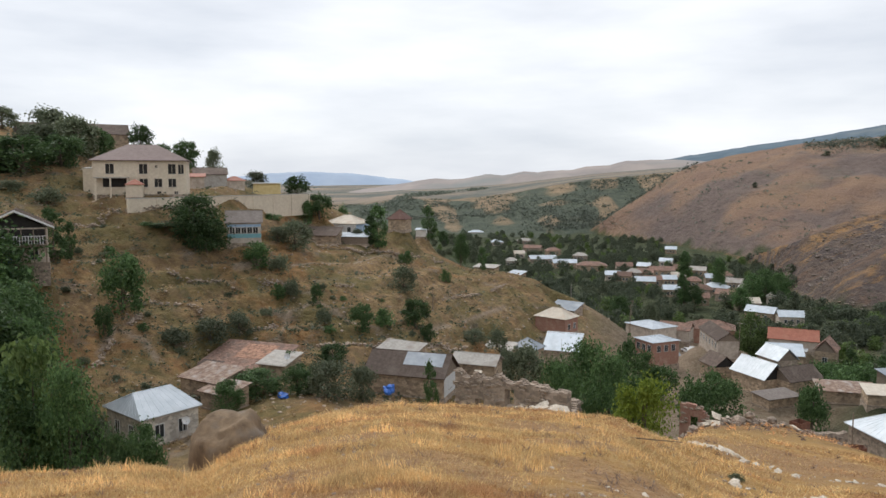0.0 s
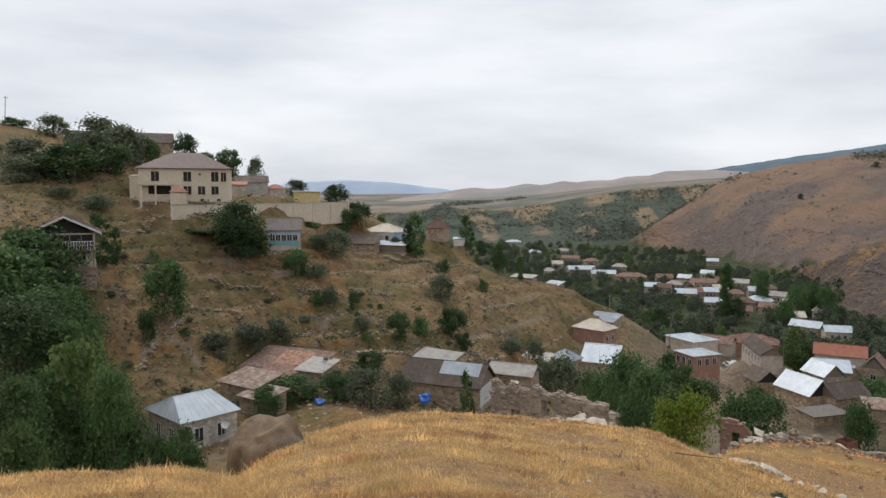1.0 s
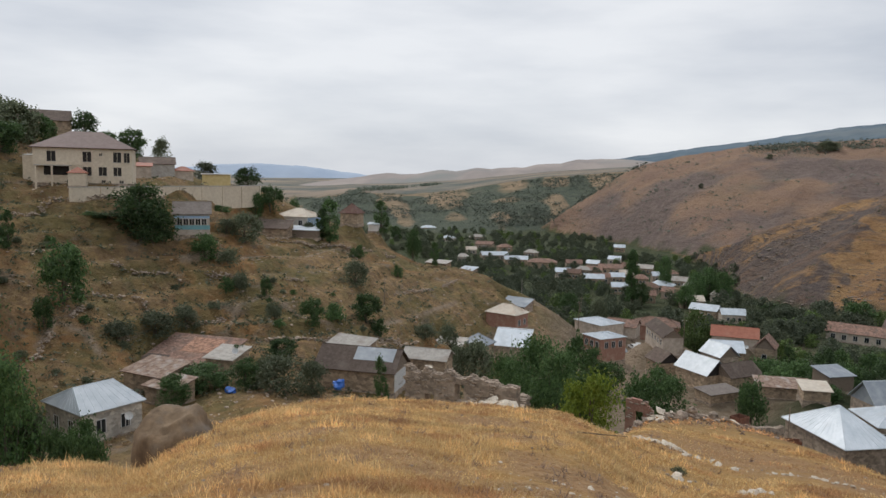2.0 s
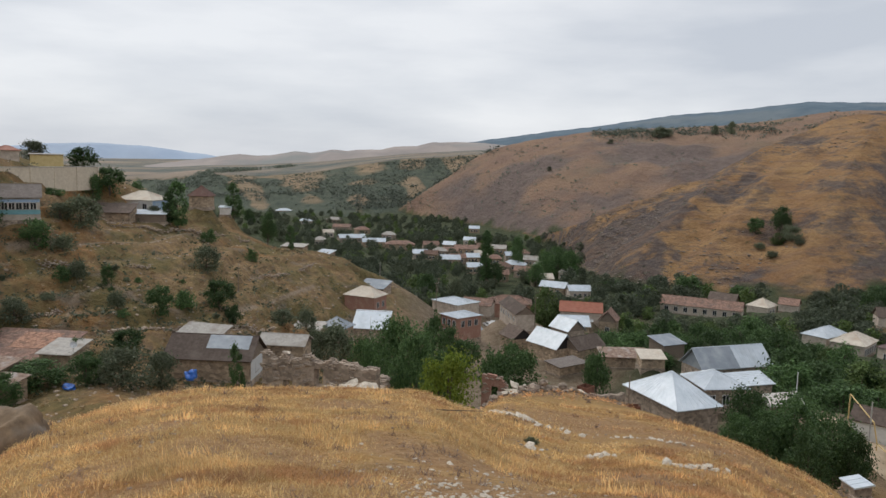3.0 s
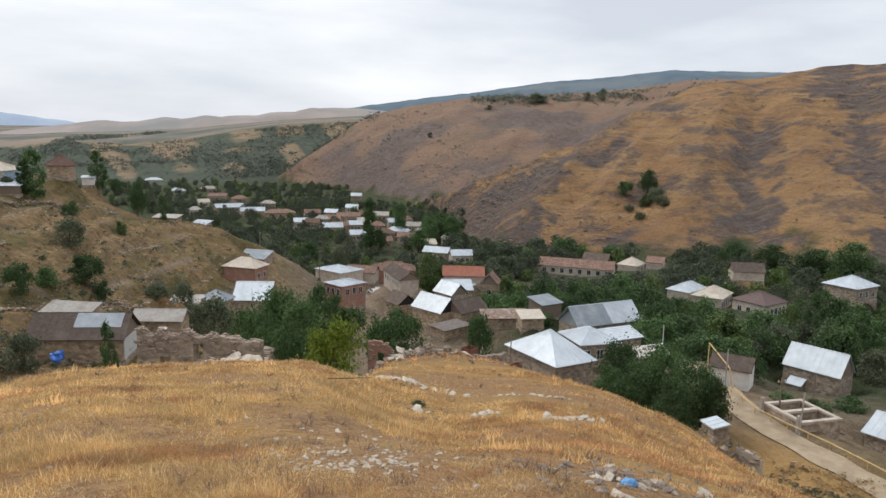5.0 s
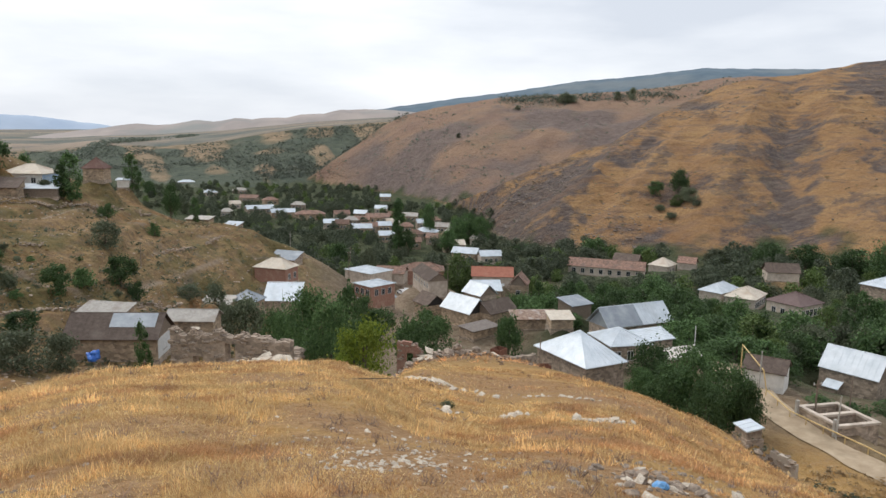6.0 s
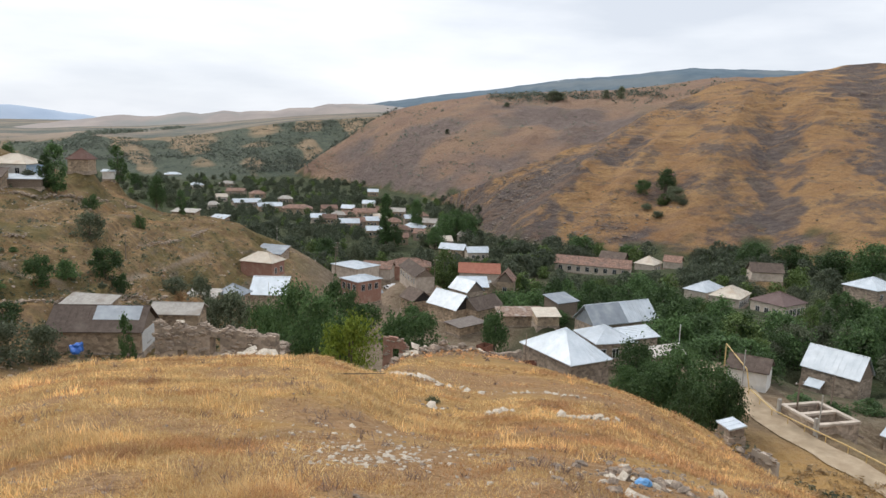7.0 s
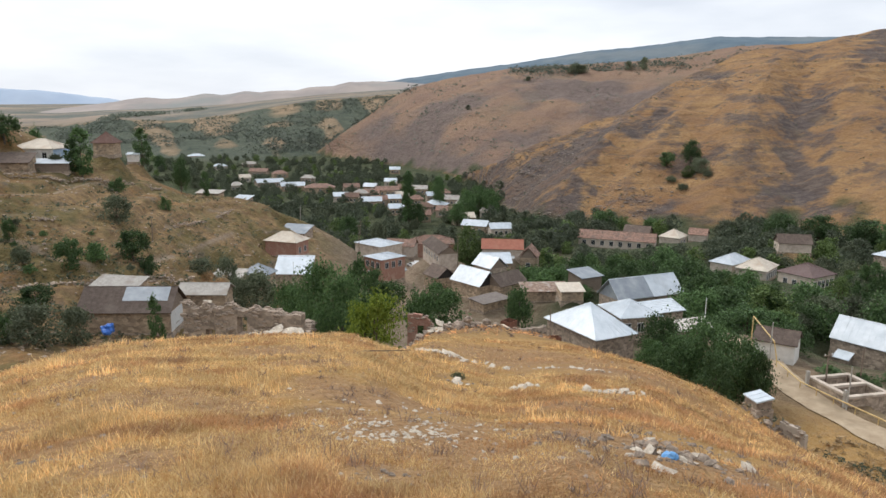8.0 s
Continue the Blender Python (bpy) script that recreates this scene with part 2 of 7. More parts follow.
section(11, (10, -4.5), (31, -10), (48, -19), (75, -30), (110, -38.5), (160, -41.5), (185, -36.8), (204, -34.3), (232, -48), (300, -50.5), (500, -50), (660, -31.2), (830, -3.3), (1200, 7.7), (2500, 36.5), (4300, 66))
section(14, (10, -4.6), (30, -9.7), (50, -20), (80, -32), (120, -42), (165, -44), (190, -41.2), (206, -40), (234, -49), (300, -51), (480, -50), (620, -28.7), (760, -0.5), (1100, 13.8), (2500, 53.3), (4300, 85.3))
section(16.5, (10, -4.65), (27, -9.3), (43, -16.2), (70, -26), (105, -37.5), (150, -45), (195, -50), (300, -51), (460, -50), (610, -26), (740, 6), (1000, 10), (2500, 54), (4300, 95))
section(20, (10, -4.7), (22, -8.7), (35, -12), (60, -19.2), (90, -31), (130, -41), (200, -50), (300, -51), (440, -50), (600, -21.6), (720, 12), (900, 5), (1500, 32.9), (2500, 54.8), (4300, 103.9))
section(26, (10, -4.8), (20, -8.6), (35, -12.6), (50, -16.3), (65, -20.2), (90, -32), (130, -42), (200, -50), (325, -50), (385, -32), (430, -46), (520, -30.8), (680, 28.8), (900, 15), (1500, 46.9), (2500, 87.4), (4300, 150.3))
section(32, (6, -3.2), (12, -5.5), (25, -9.7), (40, -13.8), (55, -18.1), (75, -27), (90, -31), (130, -38), (200, -47), (300, -48), (350, -27.3), (400, -15.4), (440, -34), (520, -10.3), (690, 33.2), (900, 20), (1500, 30), (2500, 40), (4300, 60))
section(38, (8, -4), (15, -6.6), (30, -11.3), (45, -16), (60, -24), (80, -30), (130, -36), (200, -44), (280, -47), (345, -25.1), (435, 1.3), (485, -16), (600, 19.1), (700, 35.8), (900, 25), (1500, 30), (2500, 40), (4300, 60))
section(44, (10, -4.9), (25, -10.8), (40, -16), (50, -19.3), (62, -27), (80, -29.5), (130, -34), (200, -42), (275, -46), (345, -21.8), (430, 3.4), (500, 26.5), (650, 46.9), (900, 30), (1500, 30), (2500, 40), (4300, 60))
section(50, (15, -6.9), (30, -13.4), (45, -20.5), (55, -26.5), (62, -28.6), (75, -30), (90, -31.5), (200, -42), (265, -46), (340, -19.2), (420, 7.4), (520, 33.3), (650, 52.2), (900, 40), (1500, 40), (2500, 50), (4300, 60))
section(58, (15, -7.5), (30, -14.5), (42, -20.5), (52, -26.5), (58, -28.2), (75, -30), (90, -31.5), (200, -42), (265, -46), (340, -23), (420, 6), (520, 22), (650, 52), (900, 45), (1500, 40), (2500, 50), (4300, 60))
section(75, (15, -6), (40, -16), (60, -24), (90, -30), (200, -40), (280, -42), (420, 5), (650, 45), (1500, 50), (4300, 70))
section(110, (15, -3), (60, -10), (150, -20), (300, -22), (650, 30), (1500, 50), (4300, 70))
section(150, (15, 0.5), (60, 8), (150, 22), (400, 40), (1500, 60), (4300, 80))
section(180, (15, 1), (60, 9), (150, 24), (400, 45), (1500, 60), (4300, 80))
section(-150, (15, 0.5), (60, 7), (150, 20), (400, 40), (1500, 60), (4300, 80))
section(-110, (15, -2), (40, -5), (100, 0), (200, 15), (400, 30), (1500, 40), (4300, 60))
section(-70, (15, -4), (35, -12), (60, -17), (110, -12), (190, 6), (260, 20), (1000, 20), (4300, 40))
section(-48, (10, -4.6), (20, -7), (35, -15), (60, -23), (85, -20), (120, -9), (190, 5), (260, 20), (1000, 15), (4300, 30))

LN0, LN1, NL = math.log(0.4), math.log(4300.0), 300


def hermite(xs, ys, q):
    """Monotone cubic through the profile's points."""
    xs, ys = np.array(xs), np.array(ys)
    h, s = np.diff(xs), np.diff(ys) / np.diff(xs)
    m = np.zeros(len(xs))
    m[0], m[-1] = s[0], s[-1]
    for i in range(1, len(xs) - 1):
        if s[i - 1] * s[i] > 0:
            w1, w2 = 2 * h[i] + h[i - 1], h[i] + 2 * h[i - 1]
            m[i] = (w1 + w2) / (w1 / s[i - 1] + w2 / s[i])
    k = np.clip(np.searchsorted(xs, q) - 1, 0, len(h) - 1)
    t = (q - xs[k]) / h[k]
    return ((2 * t**3 - 3 * t**2 + 1) * ys[k] + (t**3 - 2 * t**2 + t) * h[k] * m[k]
            + (-2 * t**3 + 3 * t**2) * ys[k + 1] + (t**3 - t**2) * h[k] * m[k + 1])


lnq = np.linspace(LN0, LN1, NL)
bear = sorted(SECTIONS)
prof = np.array([hermite([math.log(d) for d, _ in SECTIONS[b]], [z for _, z in SECTIONS[b]], lnq) for b in bear])
bear3 = [b - 360 for b in bear] + bear + [b + 360 for b in bear]
prof3 = np.vstack([prof, prof, prof])
azq = np.arange(-200, 201)
LAND = np.array([np.interp(azq, bear3, prof3[:, j]) for j in range(NL)]).T
ker = np.exp(-0.5 * (np.arange(-6, 7) / 0.9) ** 2)
ker /= ker.sum()
LAND = np.array([np.convolve(np.pad(LAND[:, j], 6, mode="edge"), ker, mode="valid") for j in range(NL)]).T


def smooth_land(x, y):
    d = max(math.hypot(x, y), 0.41)
    u = min(max((math.log(d) - LN0) / (LN1 - LN0) * (NL - 1), 0), NL - 1.001)
    v = math.degrees(math.atan2(x, y)) + 200
    i, j = int(v), int(u)
    a, b = v - i, u - j
    return (LAND[i, j] * (1 - a) * (1 - b) + LAND[i + 1, j] * a * (1 - b) + LAND[i, j + 1] * (1 - a) * b + LAND[i + 1, j + 1] * a * b)


def ramp(v, a, b):
    return min(max((v - a) / (b - a), 0.0), 1.0)


# ---- the far hills, by bearing: foot (distance) and crest (distance, angle of rise) ----
def curve(*pts):
    xs, ys = [p[0] for p in pts], [p[1] for p in pts]
    fine_ = np.arange(-40, 90, 0.25)
    v = np.interp(fine_, xs, ys)
    v = np.convolve(np.pad(v, 3, mode="edge"), np.array([1, 2, 3, 4, 3, 2, 1]) / 16, mode="valid").tolist()

    def read(b):
        u = (min(max(b, -39.9), 89.4) + 40) * 4
        i = int(u)
        return v[i] + (v[i + 1] - v[i]) * (u - i)
    return read


FLOOR = curve((-14, -48), (0, -48.5), (14, -50.5), (26, -50), (32, -48.5), (40, -47), (58, -46))
# the golden spur, the dull hill behind it, the scrubby scarp of the plateau
SPUR_FOOT = curve((20, 560), (22.7, 480), (24.5, 392), (26.3, 340), (29, 305), (31.2, 304), (35, 298), (39.2, 298), (43.2, 296), (47, 300), (52.6, 292), (62, 290))
SPUR_AWAY = curve((20, 560), (22.7, 482), (24.2, 425), (26.2, 402), (28.3, 396), (30.4, 400), (33, 411), (34.6, 420), (36.5, 440), (38, 455), (42, 500), (45.7, 540), (51, 580), (62, 600))
SPUR_RISE = curve((20, -5.3), (22.7, -5.55), (24.2, -4.96), (26.2, -4.19), (28.3, -3.07), (30.4, -2.31), (33, -1.17), (34.6, -0.77), (36.5, 0.53), (38, 1.43), (39.6, 2.23), (42.1, 3.46), (44, 3.9), (45.7, 4.09), (48.4, 4.39), (51.2, 5.01), (62, 5.3))
BACK_FOOT = curve((11, 690), (13, 665), (17.4, 590), (21.8, 515), (26, 480), (60, 480))
BACK_AWAY = curve((11, 692), (11.8, 680), (13.1, 690), (15.3, 700), (17.4, 710), (21, 720), (30, 730), (38, 750), (43, 770), (60, 790))
BACK_RISE = curve((11, -4.2), (11.8, -3.53), (13.1, -2.58), (15.3, -1.08), (17.4, 0.43), (19.2, 1.21), (21, 1.73), (23.9, 2.18), (26.2, 2.61), (30.2, 2.84), (34.4, 3.04), (38.3, 3.42), (41.3, 3.94), (43.2, 4.14), (50, 4.0), (62, 3.6))
EDGE_FOOT = curve((-12, 820), (-6, 760), (-1.6, 690), (1.9, 620), (6.3, 600), (11.3, 670), (14, 700), (20, 700), (60, 800))
EDGE_AWAY = curve((-12, 1350), (-6.4, 1250), (-2.9, 1150), (0.9, 1100), (4.8, 1050), (8, 1000), (11.4, 980), (15, 1000), (22, 1050), (60, 1200))
EDGE_RISE = curve((-12, -1.9), (-6.4, -1.94), (-2.9, -1.45), (0.9, -1.56), (4.8, -1.15), (8.1, -0.5), (11.4, 0.03), (15, 0.32), (17.4, 0.6), (22, 0.8), (30, 0.9), (60, 1.2))
SKY_RISE = curve((-14, -0.5), (-9.5, -0.45), (-2.8, -0.35), (2, 0.05), (6, 0.2), (10, 0.5), (13, 0.8), (16, 1.0), (22, 1.3), (60, 1.6))


def face(b, d, foot, away, rise, bulge=0.12, back=0.42):
    """Height of a hill of which one side looks here, and how far up that side the place lies."""
    f, c = foot(b), away(b)
    z0, z1 = FLOOR(b), c * math.tan(radians(rise(b)))
    u = (d - f) / max(c - f, 1.0)
    if u < 0:
        return z0 + (d - f) * 0.2, u
    if u > 1:
        return z1 - back * max(d - c - 4, 0), u
    return z0 + (z1 - z0) * (u + bulge * math.sin(math.pi * u)), u


def on_spur(b, e):
    """The place on the golden spur's side seen at a bearing and an angle of rise."""
    lo, hi = SPUR_FOOT(b), SPUR_AWAY(b)
    for i in range(30):
        d = (lo + hi) / 2
        if face(b, d, SPUR_FOOT, SPUR_AWAY, SPUR_RISE)[0] < d * math.tan(radians(e)):
            lo = d
        else:
            hi = d
    return d * math.sin(radians(b)), d * math.cos(radians(b))


# ribs that run down the golden spur: their line, height and half width
RIBS = [([on_spur(*p) for p in line], tall, half) for line, tall, half in (
    (((38.2, 1.2), (36.6, -0.2), (34.6, -2.1), (32.7, -4.5), (31, -6.3), (29.4, -8.5)), 11.0, 32),
    (((41.2, 1.3), (40, 0.6), (38.6, -1.2), (37.2, -3.1), (35.3, -5.7), (34.2, -8.7)), 8.5, 30),
    (((45.4, 3.5), (44.8, 2.2), (43.9, 0.3), (43, -2.5), (42.5, -5.8), (42, -8.7)), 11.0, 38),
    (((48.4, 4.2), (49.4, 1.4), (50.7, -1.5), (52.1, -5.2), (53, -8)), 12.0, 42),
    (((56, 4.6), (57, 0), (58.5, -6)), 8.0, 40))]


def rib_relief(x, y):
    top, near = 0.0, 9.0
    for line, tall, half in RIBS:
        for (x0, y0), (x1, y1) in zip(line, line[1:]):
            ex, ey, wx, wy = x1 - x0, y1 - y0, x - x0, y - y0
            k = min(max((wx * ex + wy * ey) / (ex * ex + ey * ey), 0.0), 1.0)
            q = math.hypot(wx - k * ex, wy - k * ey) / half
            if q < 1:
                top = max(top, tall * (1 - q) ** 1.4)
            near = min(near, q)
    return top, near


def far_land(x, y, b, d):
    """Height of the hills across the valley, which of them it is (1 spur, 2 back hill, 3 scarp, 4 plateau, 0 valley floor) and how far up its side."""
    best, which, up = FLOOR(b), 0, 0.0
    z, u = face(b, d, EDGE_FOOT, EDGE_AWAY, EDGE_RISE, 0.05, 0.0)
    if u > 1:
        c = EDGE_AWAY(b)
        k = min((d - c) / (4300 - c), 1.0)
        e0, e1 = EDGE_RISE(b), SKY_RISE(b)
        z = d * math.tan(radians(e0 + (e1 - e0) * k ** 0.45))
    if u > 0:
        z += (14 * (abs(noise.noise((b * 0.42 + u * 0.5, u * 0.7, 3))) - 0.25) - 3 * abs(noise.noise((x * 0.02, y * 0.02, 31)))) * math.sin(math.pi * min(u, 1.0))
    if z > best:
        best, which, up = z, (4 if u > 1 else 3), u
    if b > 10.5:
        z, u = face(b, d, BACK_FOOT, BACK_AWAY, BACK_RISE, 0.16, 0.25)
        if u > 0:
            z -= (6 * abs(noise.noise((b * 0.30 - u * 1.2, u * 0.8, 8))) + 9 * abs(noise.noise((x * 0.018, y * 0.018, 33)))) * math.sin(math.pi * min(max(u, 0.0), 1.0)) ** 0.7
        if z > best and u > 0:
            best, which, up = z, 2, u
    if b > 20:
        z, u = face(b, d, SPUR_FOOT, SPUR_AWAY, SPUR_RISE)
        if 0 < u < 1.3:
            rise_, near = rib_relief(x, y)
            w = math.sin(math.pi * min(max(u, 0.0), 1.0)) ** 0.5
            z += (rise_ - 5.0) * w - 5.0 * abs(noise.noise((x * 0.03, y * 0.03, 35))) * w
            t = (z + 1.6 * noise.noise((x * 0.02, y * 0.02, 21)) + 0.7 * noise.noise((x * 0.07, y * 0.07, 22))) / 3.6
            f = t - math.floor(t)
            z += (ramp(f, 0.66, 0.94) - f + 0.27) * 3.6 * 0.55 * ramp(noise.noise((x * 0.012, y * 0.012, 24)), -0.3, 0.2) * w
        if z > best and u > 0:
            best, which, up = z, 1, u
    if which:
        best += 0.9 * noise.fractal((x * 0.05, y * 0.05, 2), 0.9, 2.0, 3) * min(max(up, 0.0), 0.3) / 0.3 * (1 - ramp(d, 800, 1200))
    return best, which, up


KIND = [(0, 0.0)]


def land(x, y):
    """Height of the untouched land at a place of the plan."""
    d = math.hypot(x, y)
    z = smooth_land(x, y)
    if d > 232:
        b = math.degrees(math.atan2(x, y))
        w = ramp(d, 235, 285) * ramp(b, -15, -9) * (1 - ramp(b, 64, 80))
        if w > 0:
            far = far_land(x, y, b, d)
            KIND[0] = far[1:]
            z = z * (1 - w) + far[0] * w
            if w == 1:
                return z + noise.noise((x * 0.07, y * 0.07, 7)) * 0.5
    n1 = noise.noise((x * 0.9, y * 0.9, 0)) * 0.05 + noise.noise((x * 0.28, y * 0.28, 3)) * 0.09 + noise.noise((x * 2.6, y * 2.6, 6)) * 0.035 * ramp(d, 4, 20)
    n2 = noise.noise((x * 0.07, y * 0.07, 7)) * 0.7 * ramp(d, 35, 120)
    if 92 < d < 205 and x < 26:
        t = (z + 0.9 * noise.noise((x * 0.045, y * 0.045, 11)) + 0.35 * noise.noise((x * 0.2, y * 0.2, 12))) / 2.3
        f = t - math.floor(t)
        z += (ramp(f, 0.62, 0.92) - f + 0.27) * 2.3 * 0.85 * ramp(d, 92, 105) * (1 - ramp(d, 190, 205)) * (1 - ramp(x, 14, 26)) * ramp(noise.noise((x * 0.03, y * 0.03, 14)), -0.35, 0.1)
    return z + n1 + n2


def ground(x, y):
    """The height of the land with the levelled plots under the houses and the lane."""
    z = land(x, y)
    top, low = 0.0, 0.0
    for px, py, pz, r in PLOTS.get((int(x // 16), int(y // 16)), ()):
        d = math.hypot(x - px, y - py)
        if d < r + 5:
            w = (1 - ramp(d, r, r + 5)) ** 2
            top, low = top + w * pz, low + w
    if low:
        full = min(low, 1.0)
        z = z * (1 - full) + top / low * full
    return z


PLOTS = {}


def plot(x, y, z, r):
    for i in range(int((x - r - 5) // 16), int((x + r + 5) // 16) + 1):
        for j in range(int((y - r - 5) // 16), int((y + r + 5) // 16) + 1):
            PLOTS.setdefault((i, j), []).append((x, y, z, r))


def at(bearing, d):
    """A place of the plan from its bearing and distance."""
    return d * math.sin(radians(bearing)), d * math.cos(radians(bearing))


# patches of bare reddish earth and grit on the knoll
EARTH = [(*at(18, 9.6), 2.4), (*at(24, 7.4), 1.8), (*at(27, 11), 1.6), (*at(37, 9.5), 2.6), (*at(15, 13.5), 2.0), (*at(6, 9), 0.9), (*at(-2, 13), 1.2), (*at(-9, 9.5), 0.8), (*at(11, 18), 1.5), (*at(30, 18), 1.6), (*at(36, 33), 5.0), (*at(27, 36), 6.0), (*at(15.5, 9.0), 2.2), (*at(21, 8.4), 2.0), (*at(12, 11), 1.1), (*at(30, 7.0), 1.6),
         (*at(33, 9.0), 1.8), (*at(3, 12), 1.0), (*at(-7, 16), 1.1), (*at(24, 14), 1.3), (*at(-12, 12), 0.8), (*at(8, 22), 1.6), (*at(-4, 8.0), 0.7)]
# worn tracks: their line, the stretch of distance that they lie in, half their width
PATHS = [
    ([at(44.5, 56), at(46, 50), at(47.5, 41), at(50, 31), at(53, 24), at(58, 17)], 0, 62, 0.8),
    ([at(16.6, 192), at(18.2, 208), at(18.9, 224), at(18.4, 250)], 180, 262, 7.0),
    ([at(1.5, 152), at(3.5, 166), at(5.0, 176)], 140, 185, 0.7),
    ([at(-25.5, 108), at(-24.5, 114), at(-22.5, 112), at(-21.5, 107)], 95, 125, 0.8),
    ([at(-13, 118), at(-12, 128), at(-10, 133), at(-7, 128), at(-4, 126)], 105, 145, 0.6),
    ([at(-16, 140), at(-12, 148), at(-8, 158), at(-5, 172), at(-2, 190)], 130, 200, 0.7),
    ([at(-1.5, 124), at(-1.0, 136), at(0.5, 146)], 112, 155, 0.9),
]


def ground_sheet():
    az = np.concatenate([np.arange(-40, 62, 0.27), np.arange(62, 320, 3.0)])
    rings = np.concatenate([np.exp(np.linspace(math.log(0.45), math.log(60), 180)), np.arange(60.7, 232, 0.85), np.arange(233, 300, 3.0), np.arange(300, 620, 2.4), np.arange(622, 1150, 6.0), np.exp(np.linspace(math.log(1160), LN1 - 0.001, 60))])
    verts, attr = [(0, 0, smooth_land(0.1, 0.1))], [(1, 0, 0, 0)]
    kinds = [(0, 0.0)]
    for d in rings:
        for a in az:
            x, y = at(a, d)
            KIND[0] = (0, 0.0)
            z = ground(x, y)
            verts.append((x, y, z))
            kinds.append(KIND[0])
    na, nr = len(az), len(rings)
    faces = [(0, 1 + (j + 1) % na, 1 + j) for j in range(na)]
    for i in range(nr - 1):
        p, q = 1 + i * na, 1 + (i + 1) * na
        for j in range(na):
            k = (j + 1) % na
            faces.append((p + j, p + k, q + k, q + j))
    me = bpy.data.meshes.new("ground")
    me.from_pydata(verts, [], faces)
    # kinds of soil by place in the plan
    n = len(verts)
    zones = {k: np.zeros(n) for k in ("gold", "hill", "back", "valley", "scrub", "plain", "path", "grove", "bare", "crag")}
    for i, (x, y, z) in enumerate(verts):
        d, a = math.hypot(x, y), math.degrees(math.atan2(x, y))
        wob = noise.noise((x * 0.1, y * 0.1, 1))
        zones["gold"][i] = 1 - ramp(d + 6 * wob, 38, 56) if a < 14 else 1 - ramp(d + 8 * wob, 46, 62) if a < 38 else 1 - ramp(d + 6 * wob, 64, 76)
        zones["valley"][i] = ramp(d, 62, 95) * ramp(a, 10, 14) if d < 225 else ramp(a, -14, -6) * (1 - ramp(z + 2 * wob, -46, -43))
        if d > 240 and -15 < a < 80:
            which, up = kinds[i]
            zones["hill"][i] = 1.0 if which in (1, 2) else 0.0
            zones["back"][i] = 1.0 if which == 2 else 0.0
            zones["scrub"][i] = 1.0 if which == 3 else 0.0
            zones["plain"][i] = 1.0 if which == 4 else 0.0
            if which:
                zones["valley"][i] = 1 - ramp(up + 0.1 * wob, 0.0, 0.05)
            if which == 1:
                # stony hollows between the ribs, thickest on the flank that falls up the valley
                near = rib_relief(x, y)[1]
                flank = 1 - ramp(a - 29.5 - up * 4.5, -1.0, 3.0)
                # Part of this grey paints gully shade and, past bearing 44, lens falloff.
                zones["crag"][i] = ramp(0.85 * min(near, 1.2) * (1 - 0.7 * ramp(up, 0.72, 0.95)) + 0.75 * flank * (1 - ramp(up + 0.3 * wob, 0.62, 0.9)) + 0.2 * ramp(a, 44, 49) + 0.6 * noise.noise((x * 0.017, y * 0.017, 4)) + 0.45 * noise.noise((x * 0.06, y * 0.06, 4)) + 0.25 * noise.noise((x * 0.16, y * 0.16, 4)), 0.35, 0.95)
            elif which == 2:
                zones["crag"][i] = ramp(noise.fractal((x * 0.009, y * 0.009, 8), 0.7, 2.1, 4) + 0.25, -0.3, 0.5) * (1 - ramp(up + 0.15 * wob, 0.62, 0.9)) * ramp(a, 12, 18)
            elif which == 3:
                zones["crag"][i] = ramp(noise.noise((a * 0.42 + up * 0.5, up * 0.7, 3)) + 0.6 * noise.noise((x * 0.012, y * 0.012, 9)) + 0.5 * (up - 0.5), 0.05, 0.4)
        elif d >= 240:
            zones["hill"][i] = ramp(d, 255, 290) * ramp(z, -48, -44)
        if d < 40:
            reach = min(math.hypot(x - bx, y - by) / br for bx, by, br in EARTH)
            if reach < 2:
                zones["bare"][i] = 1 - ramp(reach + 0.5 * noise.noise((x * 0.8, y * 0.8, 5)) + 0.25 * noise.noise((x * 2.5, y * 2.5, 5)), 0.5, 1.2)
        zones["grove"][i] = max(ramp(a + 3 * wob, 27, 32) * ramp(d + 12 * wob, 92, 112), ramp(d, 225, 250))
        for line, near_, away, wide in PATHS:
            if near_ < d < away and min(p[0] for p in line) - 8 < x < max(p[0] for p in line) + 8:
                for p0, p1 in zip(line, line[1:]):
                    ex, ey, wx, wy = p1[0] - p0[0], p1[1] - p0[1], x - p0[0], y - p0[1]
                    k = min(max((wx * ex + wy * ey) / (ex * ex + ey * ey), 0), 1)
                    q = math.hypot(wx - k * ex, wy - k * ey)
                    zones["path"][i] = max(zones["path"][i], 1 - ramp(q + 0.3 * wob, wide * 0.35, wide * 0.95))
    for key, v in zones.items():
        me.attributes.new(key, "FLOAT", "POINT").data.foreach_set("value", v)
    me.shade_smooth()
    me.materials.append(ground_material())
    return tagged(new("ground", me), "dry grassy hillsides, dusty valley floor and bare far slopes", "ground", kind="structure")


